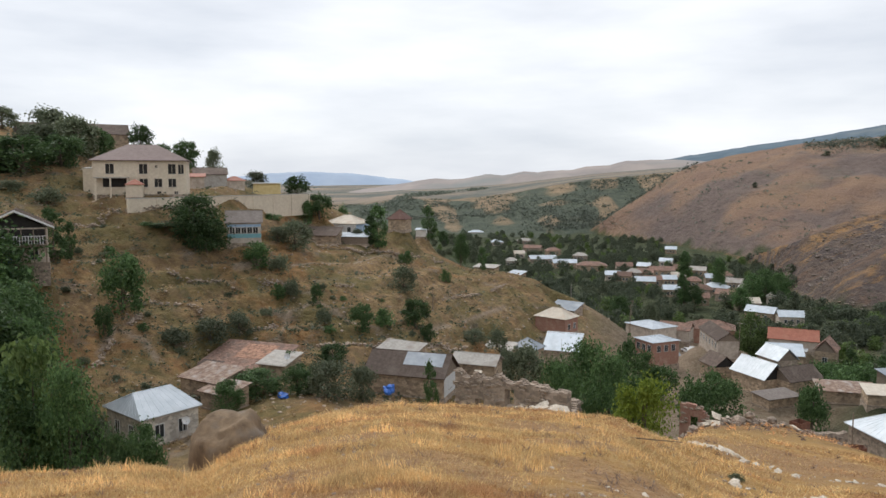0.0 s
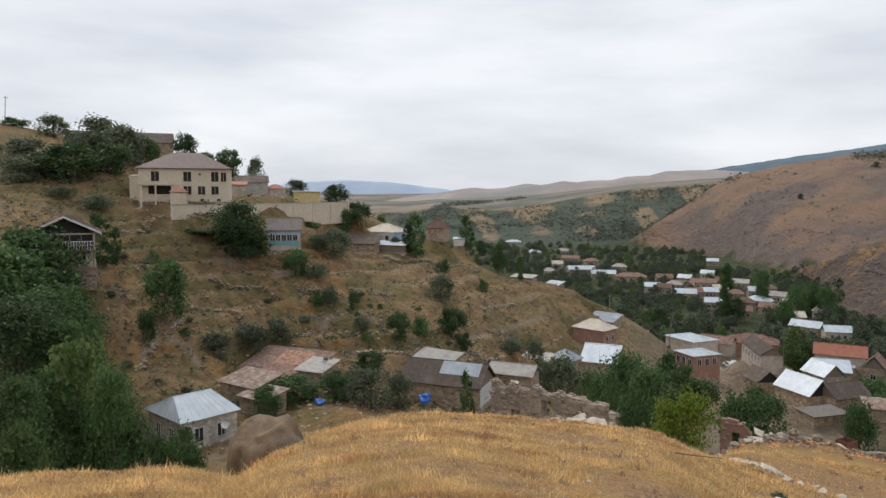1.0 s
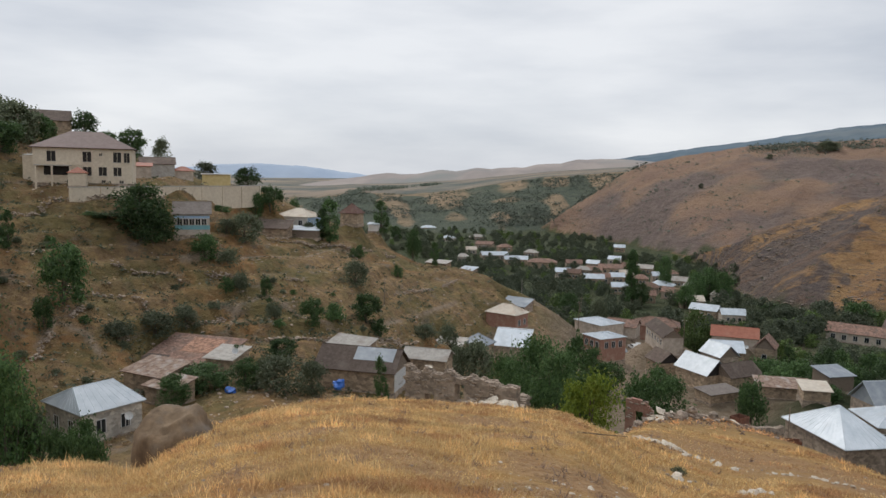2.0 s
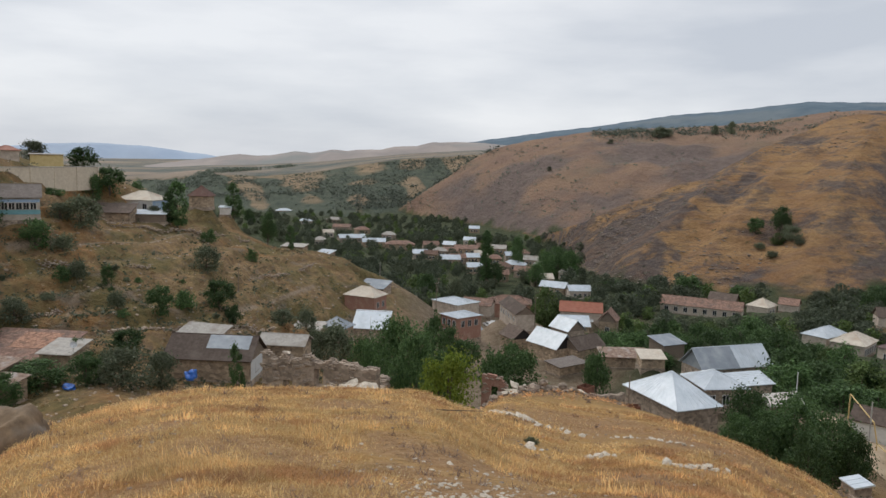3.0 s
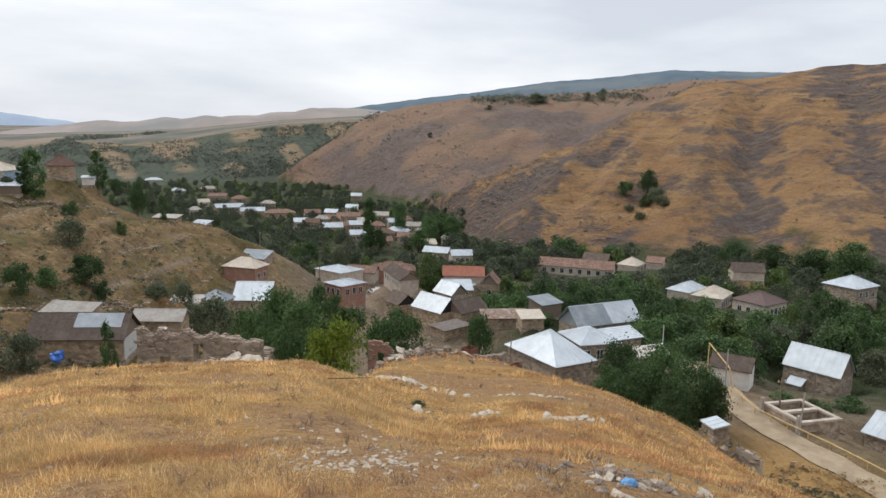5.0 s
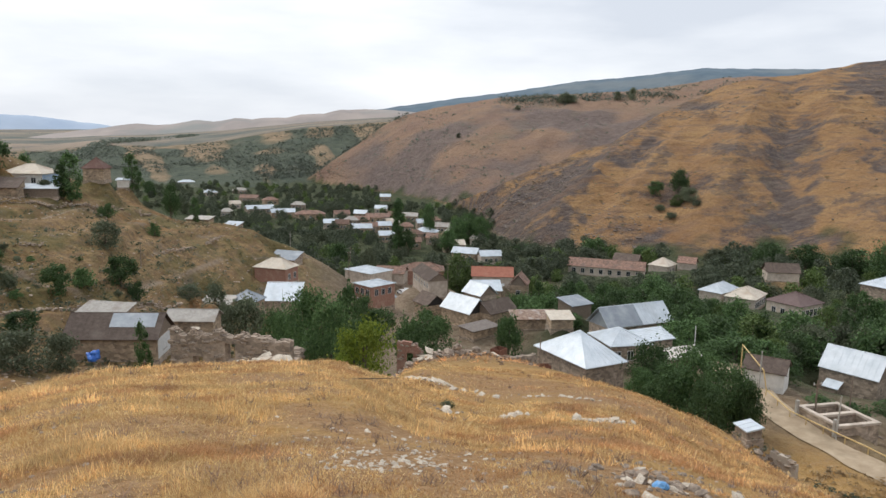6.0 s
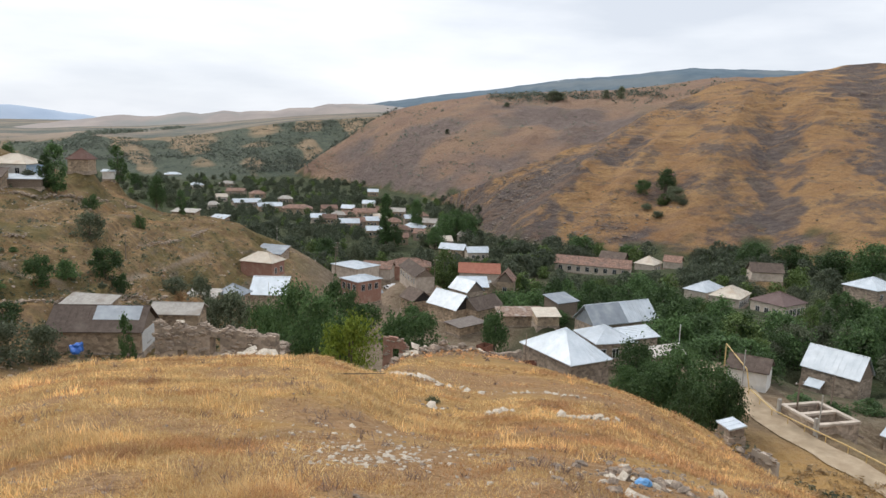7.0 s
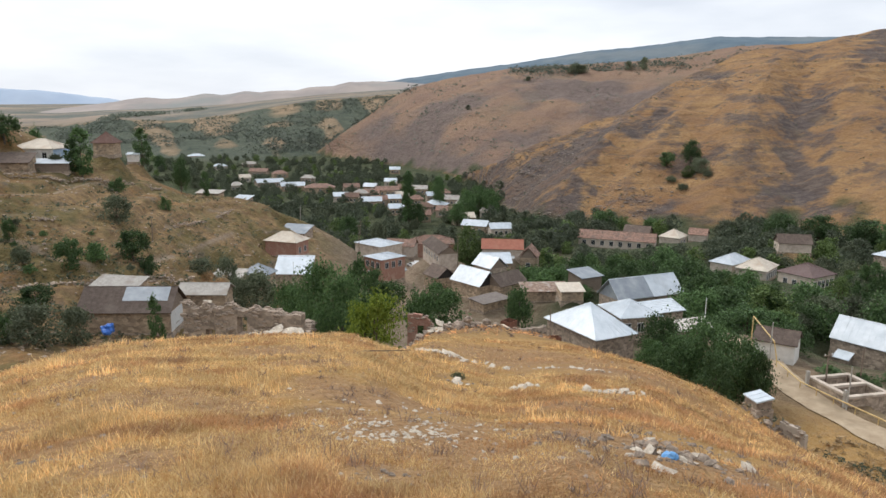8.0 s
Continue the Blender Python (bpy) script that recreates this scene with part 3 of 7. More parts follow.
def ground_material():
    m = bpy.data.materials.new("ground")
    m.use_nodes = True
    n, l = m.node_tree.nodes, m.node_tree.links
    b = n["Principled BSDF"]
    b.inputs["Roughness"].default_value = 0.97
    b.inputs["Specular IOR Level"].default_value = 0.15
    geo = n.new("ShaderNodeNewGeometry")

    def tex(scale, detail=6, rough=0.6, stretch=(1, 1, 1), turn=None):
        mp, t = n.new("ShaderNodeMapping"), n.new("ShaderNodeTexNoise")
        mp.inputs["Scale"].default_value = stretch
        if turn:
            # stretched along a line that lies at this turn and tilt
            mp.vector_type = "TEXTURE"
            mp.inputs["Rotation"].default_value = (0, radians(turn[1]), radians(turn[0]))
        l.new(geo.outputs["Position"], mp.inputs[0])
        t.inputs["Scale"].default_value, t.inputs["Detail"].default_value, t.inputs["Roughness"].default_value = scale, detail, rough
        l.new(mp.outputs[0], t.inputs["Vector"])
        return t.outputs[0]

    def tones(fac, *stops):
        cr = n.new("ShaderNodeValToRGB")
        while len(cr.color_ramp.elements) < len(stops):
            cr.color_ramp.elements.new(0.5)
        for e, (p, c) in zip(cr.color_ramp.elements, stops):
            e.position, e.color = p, (*c, 1)
        l.new(fac, cr.inputs[0])
        return cr.outputs[0]

    def mix(fac, a, c):
        mx = n.new("ShaderNodeMix")
        mx.data_type = "RGBA"
        l.new(fac, mx.inputs[0])
        for s, v in ((6, a), (7, c)):
            if isinstance(v, tuple):
                mx.inputs[s].default_value = (*v, 1)
            else:
                l.new(v, mx.inputs[s])
        return mx.outputs[2]

    def step(fac, lo, hi, top=1.0):
        mr = n.new("ShaderNodeMapRange")
        mr.inputs[1].default_value, mr.inputs[2].default_value, mr.inputs[4].default_value = lo, hi, top
        l.new(fac, mr.inputs[0])
        return mr.outputs[0]

    def zone(name):
        a = n.new("ShaderNodeAttribute")
        a.attribute_name = name
        return a.outputs["Fac"]

    fine, mid, wide = tex(9.0, 8, 0.7), tex(0.7, 8, 0.65), tex(0.06, 6, 0.6)
    hillmid, hillwide = tex(0.09, 8, 0.7, (1, 1, 2.2)), tex(0.017, 6, 0.6, (1, 1, 2))
    slope = mix(step(mid, 0.42, 0.62), tones(fine, (0.3, (0.150, 0.103, 0.062)), (0.7, (0.294, 0.201, 0.120))), (0.354, 0.240, 0.120))
    slope = mix(step(wide, 0.46, 0.60, 0.8), slope, tones(mid, (0.35, (0.204, 0.117, 0.059)), (0.65, (0.150, 0.135, 0.063))))
    slope = mix(step(tex(0.045, 8, 0.7), 0.52, 0.60, 0.8), slope, tones(mid, (0.35, (0.240, 0.123, 0.051)), (0.65, (0.372, 0.216, 0.097))))
    slope = mix(step(tex(0.07, 8, 0.68), 0.47, 0.58, 0.8), slope, tones(mid, (0.35, (0.114, 0.111, 0.048)), (0.65, (0.204, 0.158, 0.068))))
    slope = mix(step(tex(0.10, 8, 0.7, (1, 1, 3)), 0.56, 0.64, 0.7), slope, tones(fine, (0.3, (0.144, 0.117, 0.093)), (0.7, (0.300, 0.252, 0.199))))
    slope = mix(step(tex(0.9, 8, 0.75), 0.62, 0.70, 0.8), slope, (0.408, 0.351, 0.279))
    straw = mix(step(tex(2.2, 8, 0.7), 0.40, 0.62), tones(fine, (0.3, (0.356, 0.198, 0.068)), (0.7, (0.552, 0.339, 0.127))), tones(fine, (0.3, (0.414, 0.260, 0.099)), (0.7, (0.598, 0.407, 0.187))))
    straw = mix(step(tex(0.16, 6, 0.6), 0.50, 0.62, 0.6), straw, tones(tex(3.5, 8, 0.7), (0.35, (0.287, 0.153, 0.061)), (0.65, (0.529, 0.328, 0.132))))
    straw = mix(step(tex(0.55, 9, 0.75), 0.48, 0.62, 0.7), straw, tones(fine, (0.3, (0.259, 0.153, 0.079)), (0.7, (0.460, 0.299, 0.165))))
    straw = mix(step(tex(1.3, 8, 0.7), 0.63, 0.74, 0.5), straw, (0.172, 0.119, 0.077))
    streak = tex(0.12, 10, 0.75, (2.6, 1, 0.6), (-38, -24))
    ochre = mix(step(tex(0.05, 10, 0.72, (1.8, 1, 0.8), (-38, -22)), 0.38, 0.60), tones(mid, (0.3, (0.230, 0.128, 0.063)), (0.7, (0.304, 0.176, 0.090))), tones(mid, (0.3, (0.323, 0.195, 0.090)), (0.7, (0.421, 0.270, 0.137))))
    rocky = tones(tex(0.35, 10, 0.8, (2.2, 1, 0.8), (-38, -15)), (0.33, (0.059, 0.050, 0.049)), (0.5, (0.110, 0.092, 0.088)), (0.68, (0.201, 0.165, 0.143)))
    rust = tones(streak, (0.36, (0.147, 0.098, 0.076)), (0.62, (0.265, 0.165, 0.104)))
    ochre = mix(step(streak, 0.50, 0.62, 0.55), ochre, rust)
    ochre = mix(step(tex(0.028, 10, 0.75, (1.0, 1, 3.0)), 0.50, 0.57, 0.8), ochre, rocky)
    ledges = tex(0.06, 9, 0.7, (0.5, 0.5, 6.0))
    ochre = mix(step(ledges, 0.56, 0.62, 0.7), ochre, rust)
    ochre = mix(step(ledges, 0.42, 0.36, 0.7), ochre, rocky)
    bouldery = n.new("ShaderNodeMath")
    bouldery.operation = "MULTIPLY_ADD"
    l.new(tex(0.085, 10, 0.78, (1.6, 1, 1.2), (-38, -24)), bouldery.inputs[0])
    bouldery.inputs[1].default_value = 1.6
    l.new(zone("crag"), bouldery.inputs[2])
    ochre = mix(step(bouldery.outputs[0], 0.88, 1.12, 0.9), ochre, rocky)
    rills = tex(0.07, 10, 0.75, (4.5, 1, 0.5), (-38, -30))
    ochre = mix(step(rills, 0.55, 0.63, 0.75), ochre, tones(mid, (0.3, (0.285, 0.165, 0.078)), (0.7, (0.385, 0.235, 0.118))))
    ochre = mix(step(rills, 0.44, 0.37, 0.55), ochre, rust)
    ochre = mix(step(tex(0.05, 6, 0.6), 0.60, 0.74, 0.4), ochre, (0.196, 0.165, 0.095))
    grit = tex(0.55, 10, 0.8, (1.6, 1, 0.8), (-38, -20))
    ochre = mix(step(grit, 0.58, 0.68, 0.6), ochre, (0.103, 0.088, 0.076))
    ochre = mix(step(grit, 0.38, 0.30, 0.6), ochre, (0.412, 0.295, 0.195))
    soil = mix(step(mid, 0.45, 0.60), (0.19, 0.145, 0.10), (0.27, 0.215, 0.155))
    weeds = mix(step(tex(0.25, 7, 0.7), 0.42, 0.58), (0.045, 0.060, 0.030), (0.085, 0.092, 0.050))
    soil = mix(step(tex(0.35, 8, 0.7), 0.55, 0.68, 0.6), soil, (0.10, 0.095, 0.05))
    soil = mix(zone("grove"), soil, weeds)
    dull = mix(step(tex(0.035, 10, 0.72, (1.6, 1, 0.9), (-24, 20)), 0.38, 0.62), tones(mid, (0.3, (0.201, 0.132, 0.100)), (0.7, (0.265, 0.180, 0.137))), tones(mid, (0.3, (0.250, 0.165, 0.107)), (0.7, (0.328, 0.225, 0.156))))
    ashen = tones(tex(0.20, 10, 0.8), (0.33, (0.098, 0.082, 0.081)), (0.5, (0.152, 0.126, 0.119)), (0.68, (0.221, 0.182, 0.161)))
    screes = n.new("ShaderNodeMath")
    screes.operation = "MULTIPLY_ADD"
    l.new(tex(0.030, 10, 0.75, (1.7, 1, 0.9), (-24, 14)), screes.inputs[0])
    screes.inputs[1].default_value = 1.8
    l.new(zone("crag"), screes.inputs[2])
    dull = mix(step(screes.outputs[0], 1.12, 1.65, 0.8), dull, ashen)
    dull = mix(step(tex(0.014, 6, 0.6), 0.55, 0.68, 0.5), dull, (0.186, 0.160, 0.107))
    grey = tex(0.42, 10, 0.8)
    dull = mix(step(grey, 0.58, 0.68, 0.55), dull, (0.113, 0.096, 0.087))
    dull = mix(step(grey, 0.38, 0.31, 0.45), dull, (0.323, 0.245, 0.189))
    thicket = n.new("ShaderNodeMath")
    thicket.operation = "MULTIPLY_ADD"
    l.new(tex(0.016, 10, 0.75, (1.6, 1, 0.8), (0, 10)), thicket.inputs[0])
    thicket.inputs[1].default_value = 1.7
    l.new(zone("crag"), thicket.inputs[2])
    # scrub and plain tones are tinted bluish to paint in distance haze
    scrub = mix(step(thicket.outputs[0], 1.05, 1.4), tones(tex(0.10, 10, 0.8), (0.36, (0.050, 0.068, 0.055)), (0.64, (0.125, 0.138, 0.098))), tones(tex(0.03, 8, 0.7), (0.40, (0.185, 0.150, 0.098)), (0.62, (0.33, 0.240, 0.155))))
    plain = mix(step(tex(0.0022, 8, 0.66), 0.42, 0.52), tones(tex(0.0012, 5), (0.4, (0.255, 0.205, 0.160)), (0.6, (0.34, 0.270, 0.210))), tones(tex(0.01, 6), (0.4, (0.105, 0.128, 0.118)), (0.6, (0.20, 0.188, 0.155))))
    col = mix(zone("hill"), slope, mix(zone("back"), ochre, dull))
    col = mix(zone("scrub"), col, scrub)
    col = mix(zone("plain"), col, plain)
    col = mix(zone("valley"), col, soil)
    col = mix(zone("gold"), col, straw)
    earth = tones(tex(6.0, 9, 0.75), (0.32, (0.235, 0.132, 0.072)), (0.5, (0.350, 0.215, 0.120)), (0.7, (0.48, 0.340, 0.210)))
    col = mix(step(zone("bare"), 0.0, 1.0, 0.75), col, earth)
    col = mix(zone("path"), col, tones(mid, (0.3, (0.27, 0.205, 0.145)), (0.7, (0.36, 0.285, 0.21))))
    l.new(col, b.inputs["Base Color"])
    bp = n.new("ShaderNodeBump")
    bp.inputs["Strength"].default_value, bp.inputs["Distance"].default_value = 0.55, 0.10
    l.new(fine, bp.inputs["Height"])
    b2 = n.new("ShaderNodeBump")
    b2.inputs["Strength"].default_value, b2.inputs["Distance"].default_value = 0.9, 4.0
    l.new(hillmid, b2.inputs["Height"])
    l.new(bp.outputs[0], b2.inputs["Normal"])
    l.new(b2.outputs[0], b.inputs["Normal"])
    return m



# ---- building helpers ----
def part(name, bm, material, parent, label=""):
    me = bpy.data.meshes.new(name)
    bm.to_mesh(me)
    bm.free()
    me.materials.append(material)
    ob = new(name, me)
    ob.parent = parent
    return tagged(ob, label)


def box(bm, x0, y0, z0, x1, y1, z1):
    v = [bm.verts.new(p) for p in ((x0, y0, z0), (x1, y0, z0), (x1, y1, z0), (x0, y1, z0), (x0, y0, z1), (x1, y0, z1), (x1, y1, z1), (x0, y1, z1))]
    for f in ((3, 2, 1, 0), (4, 5, 6, 7), (0, 1, 5, 4), (1, 2, 6, 5), (2, 3, 7, 6), (3, 0, 4, 7)):
        bm.faces.new([v[i] for i in f])


def boxes(*args):
    bm = bmesh.new()
    for a in args:
        box(bm, *a)
    return bm


def slab(bm, pts, thick):
    """A flat plate through pts with its thickness below."""
    top = [bm.verts.new(p) for p in pts]
    low = [bm.verts.new((p[0], p[1], p[2] - thick)) for p in pts]
    bm.faces.new(top)
    bm.faces.new(low[::-1])
    for i in range(len(pts)):
        k = (i + 1) % len(pts)
        bm.faces.new((top[i], low[i], low[k], top[k]))


def tube(bm, a, b, r0, r1=None, sides=6):
    a, b = Vector(a), Vector(b)
    r1 = r0 if r1 is None else r1
    q = (b - a).to_track_quat("Z", "Y")
    rings = []
    for c, r in ((a, r0), (b, r1)):
        rings.append([bm.verts.new(c + q @ Vector((r * math.cos(6.2832 * i / sides), r * math.sin(6.2832 * i / sides), 0))) for i in range(sides)])
    for i in range(sides):
        k = (i + 1) % sides
        bm.faces.new((rings[0][i], rings[0][k], rings[1][k], rings[1][i]))
    bm.faces.new(rings[0][::-1])
    bm.faces.new(rings[1])


def thing(name, label, category, m, group=""):
    ob = new(name)
    ob.empty_display_size = 0.5
    ob.matrix_world = m
    return tagged(ob, label, category, group)


def lerp3(a, b, t):
    return tuple(a[i] + (b[i] - a[i]) * t for i in range(3))


def seams(bm, eave0, eave1, top0, top1, step=0.7, r=0.014):
    """Raised joints of a sheet roof, running up one slope."""
    n = max(2, int((Vector(eave1) - Vector(eave0)).length / step))
    for i in range(n + 1):
        t = i / n
        a, b = lerp3(eave0, eave1, t), lerp3(top0, top1, t)
        if (Vector(a) - Vector(b)).length > 0.3:
            tube(bm, (a[0], a[1], a[2] + r), (b[0], b[1], b[2] + r), r, sides=4)


HOUSES = []


def house(label, cx, cy, eave, length, width, yaw, wall_h, roof="hip", rise=1.5, over=0.35, wall="stone", cover="zinc", windows=(), doors=(),
          ridge=None, gable="wood", chimney=0, name="house", seam=0.8, plinth=2.5, patches=(), panels=(), bare=False, group=""):
    """A house on its foundation. windows: (side, along, sill height, width, height); sides A and B are the long and the short one that look down the knoll."""
    base = eave - wall_h
    h = thing(name, label, "house", pose(cx, cy, base, 0, 0, yaw), group)
    lx, ly = length / 2, width / 2
    plot(cx, cy, base - 0.1, max(lx, ly) * 0.9)
    HOUSES.append((math.degrees(math.atan2(cx, cy)), math.degrees(math.atan(max(length, width) * 0.55 / math.hypot(cx, cy))), math.hypot(cx, cy), eave))
    part("wall", boxes((-lx, -ly, 0, lx, ly, wall_h)), M[wall], h)
    part("foundation", boxes((-lx - 0.12, -ly - 0.12, -plinth, lx + 0.12, ly + 0.12, 0.12)), M["stone"], h)
    ox, oy = lx + over, ly + over
    z0 = wall_h + 0.02
    bm, sm = bmesh.new(), bmesh.new()
    c = [(-ox, -oy, z0), (ox, -oy, z0), (ox, oy, z0), (-ox, oy, z0)]
    th = 0.1
    if roof in ("hip", "pyramid"):
        rl = 0.0 if roof == "pyramid" else (max(lx - ly, 0.0) if ridge is None else ridge)
        r0, r1 = (-rl, 0, z0 + rise), (rl, 0, z0 + rise)
        faces = [(c[0], c[1], r1, r0), (c[2], c[3], r0, r1), (c[1], c[2], r1), (c[3], c[0], r0)]
        if rl < 0.05:
            faces = [(c[0], c[1], r0), (c[1], c[2], r0), (c[2], c[3], r0), (c[3], c[0], r0)]
        for f in faces:
            v = [bm.verts.new((p[0], p[1], p[2] + th)) for p in f]
            bm.faces.new(v)
            up = f[-1] if len(f) == 3 else None
            if seam:
                seams(sm, *[(p[0], p[1], p[2] + th) for p in ((f[0], f[1], f[2], f[2]) if up else (f[0], f[1], f[3], f[2]))], step=seam)
        slab(bm, [(p[0], p[1], z0 + th) for p in c], th)
        if seam:
            for a, b in ((c[0], r0), (c[1], r1), (c[2], r1), (c[3], r0)) + (((r0, r1),) if rl > 0.05 else ()):
                tube(sm, (a[0], a[1], a[2] + th), (b[0], b[1], b[2] + th), 0.06, sides=4)
    elif roof == "gable":
        r0, r1 = (-ox, 0, z0 + rise), (ox, 0, z0 + rise)
        for f in ((c[0], c[1], r1, r0), (c[2], c[3], r0, r1)):
            slab(bm, [(p[0], p[1], p[2] + th) for p in f], th)
            if seam:
                seams(sm, *[(p[0], p[1], p[2] + th) for p in (f[0], f[1], f[3], f[2])], step=seam)
        tube(sm, (r0[0], 0, r0[2] + th), (r1[0], 0, r1[2] + th), 0.08, sides=4)
        gz = rise * ly / oy
        for sx in (-1, 1):
            gb = bmesh.new()
            x0, x1 = sx * lx, sx * (lx - 0.15)
            t1 = [gb.verts.new((x0, -ly, wall_h)), gb.verts.new((x0, ly, wall_h)), gb.verts.new((x0, 0, wall_h + gz))]
            t2 = [gb.verts.new((x1, -ly, wall_h)), gb.verts.new((x1, ly, wall_h)), gb.verts.new((x1, 0, wall_h + gz))]
            gb.faces.new(t1)
            gb.faces.new(t2[::-1])
            part("gable", gb, M[gable], h)
    else:
        # a single slope, high along the side away from the knoll
        hi = [(c[0][0], c[0][1], z0), (c[1][0], c[1][1], z0), (c[2][0], c[2][1], z0 + rise), (c[3][0], c[3][1], z0 + rise)]
        if (Matrix.Rotation(radians(yaw), 2) @ Vector((0, 1))).dot(Vector((cx, cy))) < 0:
            hi = [(p[0], p[1], 2 * z0 + rise - p[2]) for p in hi]
        slab(bm, [(p[0], p[1], p[2] + th) for p in hi], th)
        if seam:
            seams(sm, *[(p[0], p[1], p[2] + th) for p in (hi[0], hi[1], hi[3], hi[2])], step=seam)
        gb = bmesh.new()
        ins = [(sx * lx, sy * ly) for sx, sy in ((-1, -1), (1, -1), (1, 1), (-1, 1))]
        tops = [gb.verts.new((p[0], p[1], hi[i][2] - 0.01)) for i, p in enumerate(ins)]
        lows = [gb.verts.new((p[0], p[1], wall_h - 0.05)) for p in ins]
        for i in range(4):
            k = (i + 1) % 4
            gb.faces.new((lows[i], lows[k], tops[k], tops[i]))
        part("upper_wall", gb, M[wall], h)
    rf = part("roof", bm, M[cover], h)
    if len(sm.verts):
        part("roof_seam", sm, M[cover], rf)
    else:
        sm.free()
    # the sides that face the knoll
    to = (Matrix.Rotation(radians(-yaw), 2) @ Vector((-cx, -cy)))
    sa, sb = (1 if to.y > 0 else -1), (1 if to.x > 0 else -1)

    def opening(side, u, v, w, hh, door=False):
        def put(u0, v0, u1, v1, d0, d1):
            if side == "A":
                return (min(u0, u1), min(sa * (ly + d0), sa * (ly + d1)), v0, max(u0, u1), max(sa * (ly + d0), sa * (ly + d1)), v1)
            return (min(sb * (lx + d0), sb * (lx + d1)), u0, v0, max(sb * (lx + d0), sb * (lx + d1)), u1, v1)
        u0, u1, f = u - w / 2, u + w / 2, 0.07
        if door:
            d = part("door", boxes(put(u0, v, u1, v + hh, -0.03, 0.03)), M["wood" if door is True else door], h)
            part("frame", boxes(put(u0 - f, v, u0, v + hh + f, 0, 0.06), put(u1, v, u1 + f, v + hh + f, 0, 0.06), put(u0, v + hh, u1, v + hh + f, 0, 0.05)), M["frame"], d)
            return
        wn_ = part("window", boxes(put(u0 - f, v, u0, v + hh, 0, 0.07), put(u1, v, u1 + f, v + hh, 0, 0.07), put(u0 - f, v + hh, u1 + f, v + hh + f, 0, 0.07),
                                   put(u - 0.03, v, u + 0.03, v + hh, 0.012, 0.05)), M[wall if bare else "frame"], h)
        # unglazed openings get a sheet painted dark for the shaded room
        part("pane", boxes(put(u0, v, u1, v + hh, 0, 0.01)), M["dark" if bare else "glass"], wn_)
        part("sill", boxes(put(u0 - 0.12, v - 0.08, u1 + 0.12, v, 0, 0.12)), M["concrete"], wn_)

    for side, u, v, w, hh, m_ in panels:
        b_ = (u - w / 2, min(sa * ly, sa * (ly + 0.04)), v, u + w / 2, max(sa * ly, sa * (ly + 0.04)), v + hh) if side == "A" else (min(sb * lx, sb * (lx + 0.04)), u - w / 2, v, max(sb * lx, sb * (lx + 0.04)), u + w / 2, v + hh)
        part("panel", boxes(b_), M[m_], h)
    for u0, u1, v0, v1, m_ in patches:
        bm = bmesh.new()
        pts = [(u * ox, sa * oy * (1 - (v if roof == "gable" else 2 * v)), z0 + rise * v + th + 0.035) for u, v in ((u0, v0), (u1, v0), (u1, v1), (u0, v1))]
        slab(bm, pts if sa < 0 else pts[::-1], 0.03)
        part("roof_patch", bm, M[m_], rf)
    for w_ in windows:
        opening(*w_)
    for w_ in doors:
        opening(*w_[:5], door=w_[5] if len(w_) > 5 else True)
    for i in range(chimney):
        part("chimney", boxes((lx * 0.4 - 0.3, -0.3, wall_h + rise * 0.5, lx * 0.4 + 0.3, 0.3, wall_h + rise + 0.9)), M["brick"], h)
    return h


def row(side, n, span, v, w, h):
    """n openings evenly along one side."""
    return [(side, (i - (n - 1) / 2) * span / n, v, w, h) for i in range(n)]


# ---- houses ----
house("low square stone house under a shiny sheet-metal pyramid roof", 51.0, 78.5, -28.4, 10.3, 6.0, 96.3, 3.4, "pyramid", 3.08)
house("stone house with white window frames under a pale hipped metal roof", 62.1, 85.3, -29.3, 6.6, 5.9, 82.8, 3.0, "hip", 1.6, windows=row("B", 3, 6, 0.9, 0.9, 1.3))
house("long barn-like stone house, roof half dull grey and half bright metal", 78.1, 104.5, -32.8, 13.7, 5.5, 3.5, 3.0, "gable", 3.0, cover="zinc", gable="greyzinc", patches=[(-1, 0.05, 0, 1, "greyzinc")])
house("stone house with a bright white gabled metal roof", 90.7, 69.8, -32.3, 7.8, 4.4, 105.2, 4.0, "gable", 2.93, over=0.2)
house("white tin lean-to against the stone gable house", 87.2, 70.4, -34.4, 2.0, 1.2, 105, 1.2, "shed", 0.8, name="shed", over=0.15)
house("stone house at the roadside under white metal roofing", 76.5, 46.5, -31.2, 7.5, 5.5, 100, 3.0, "gable", 1.8)
house("derelict plastered house under a sagging brown roof", 66.8, 62.8, -27.0, 4.4, 3.8, 125, 3.0, "gable", 1.2, wall="white", cover="brownroof", over=0.25)
house("little stone shed with a white tin roof beside the lane", 42.3, 41.0, -22.35, 1.6, 1.25, 80, 0.7, "shed", 0.25, name="shed", over=0.12, plinth=1, wall="stone", seam=0.5)
house("small white-roofed house among valley trees", 137, 146.5, -39.7, 9.8, 6.0, 20, 3.0, "hip", 1.9, wall="plaster", windows=row("A", 3, 8, 0.9, 0.9, 1.2))
house("beige-roofed house with a glazed veranda among valley trees", 136.5, 137.0, -39.1, 9.5, 7.1, 30, 3.0, "hip", 2.1, cover="beigeroof", wall="plaster", windows=row("A", 5, 9, 0.8, 1.2, 1.5))
house("brown-roofed valley house with a row of tall windows", 142.4, 127.4, -39.0, 9, 8.7, 10, 3.4, "hip", 2.4, cover="maroon", wall="plaster", windows=row("A", 5, 8, 0.8, 1.1, 1.6) + row("B", 3, 7, 0.8, 1.0, 1.4))
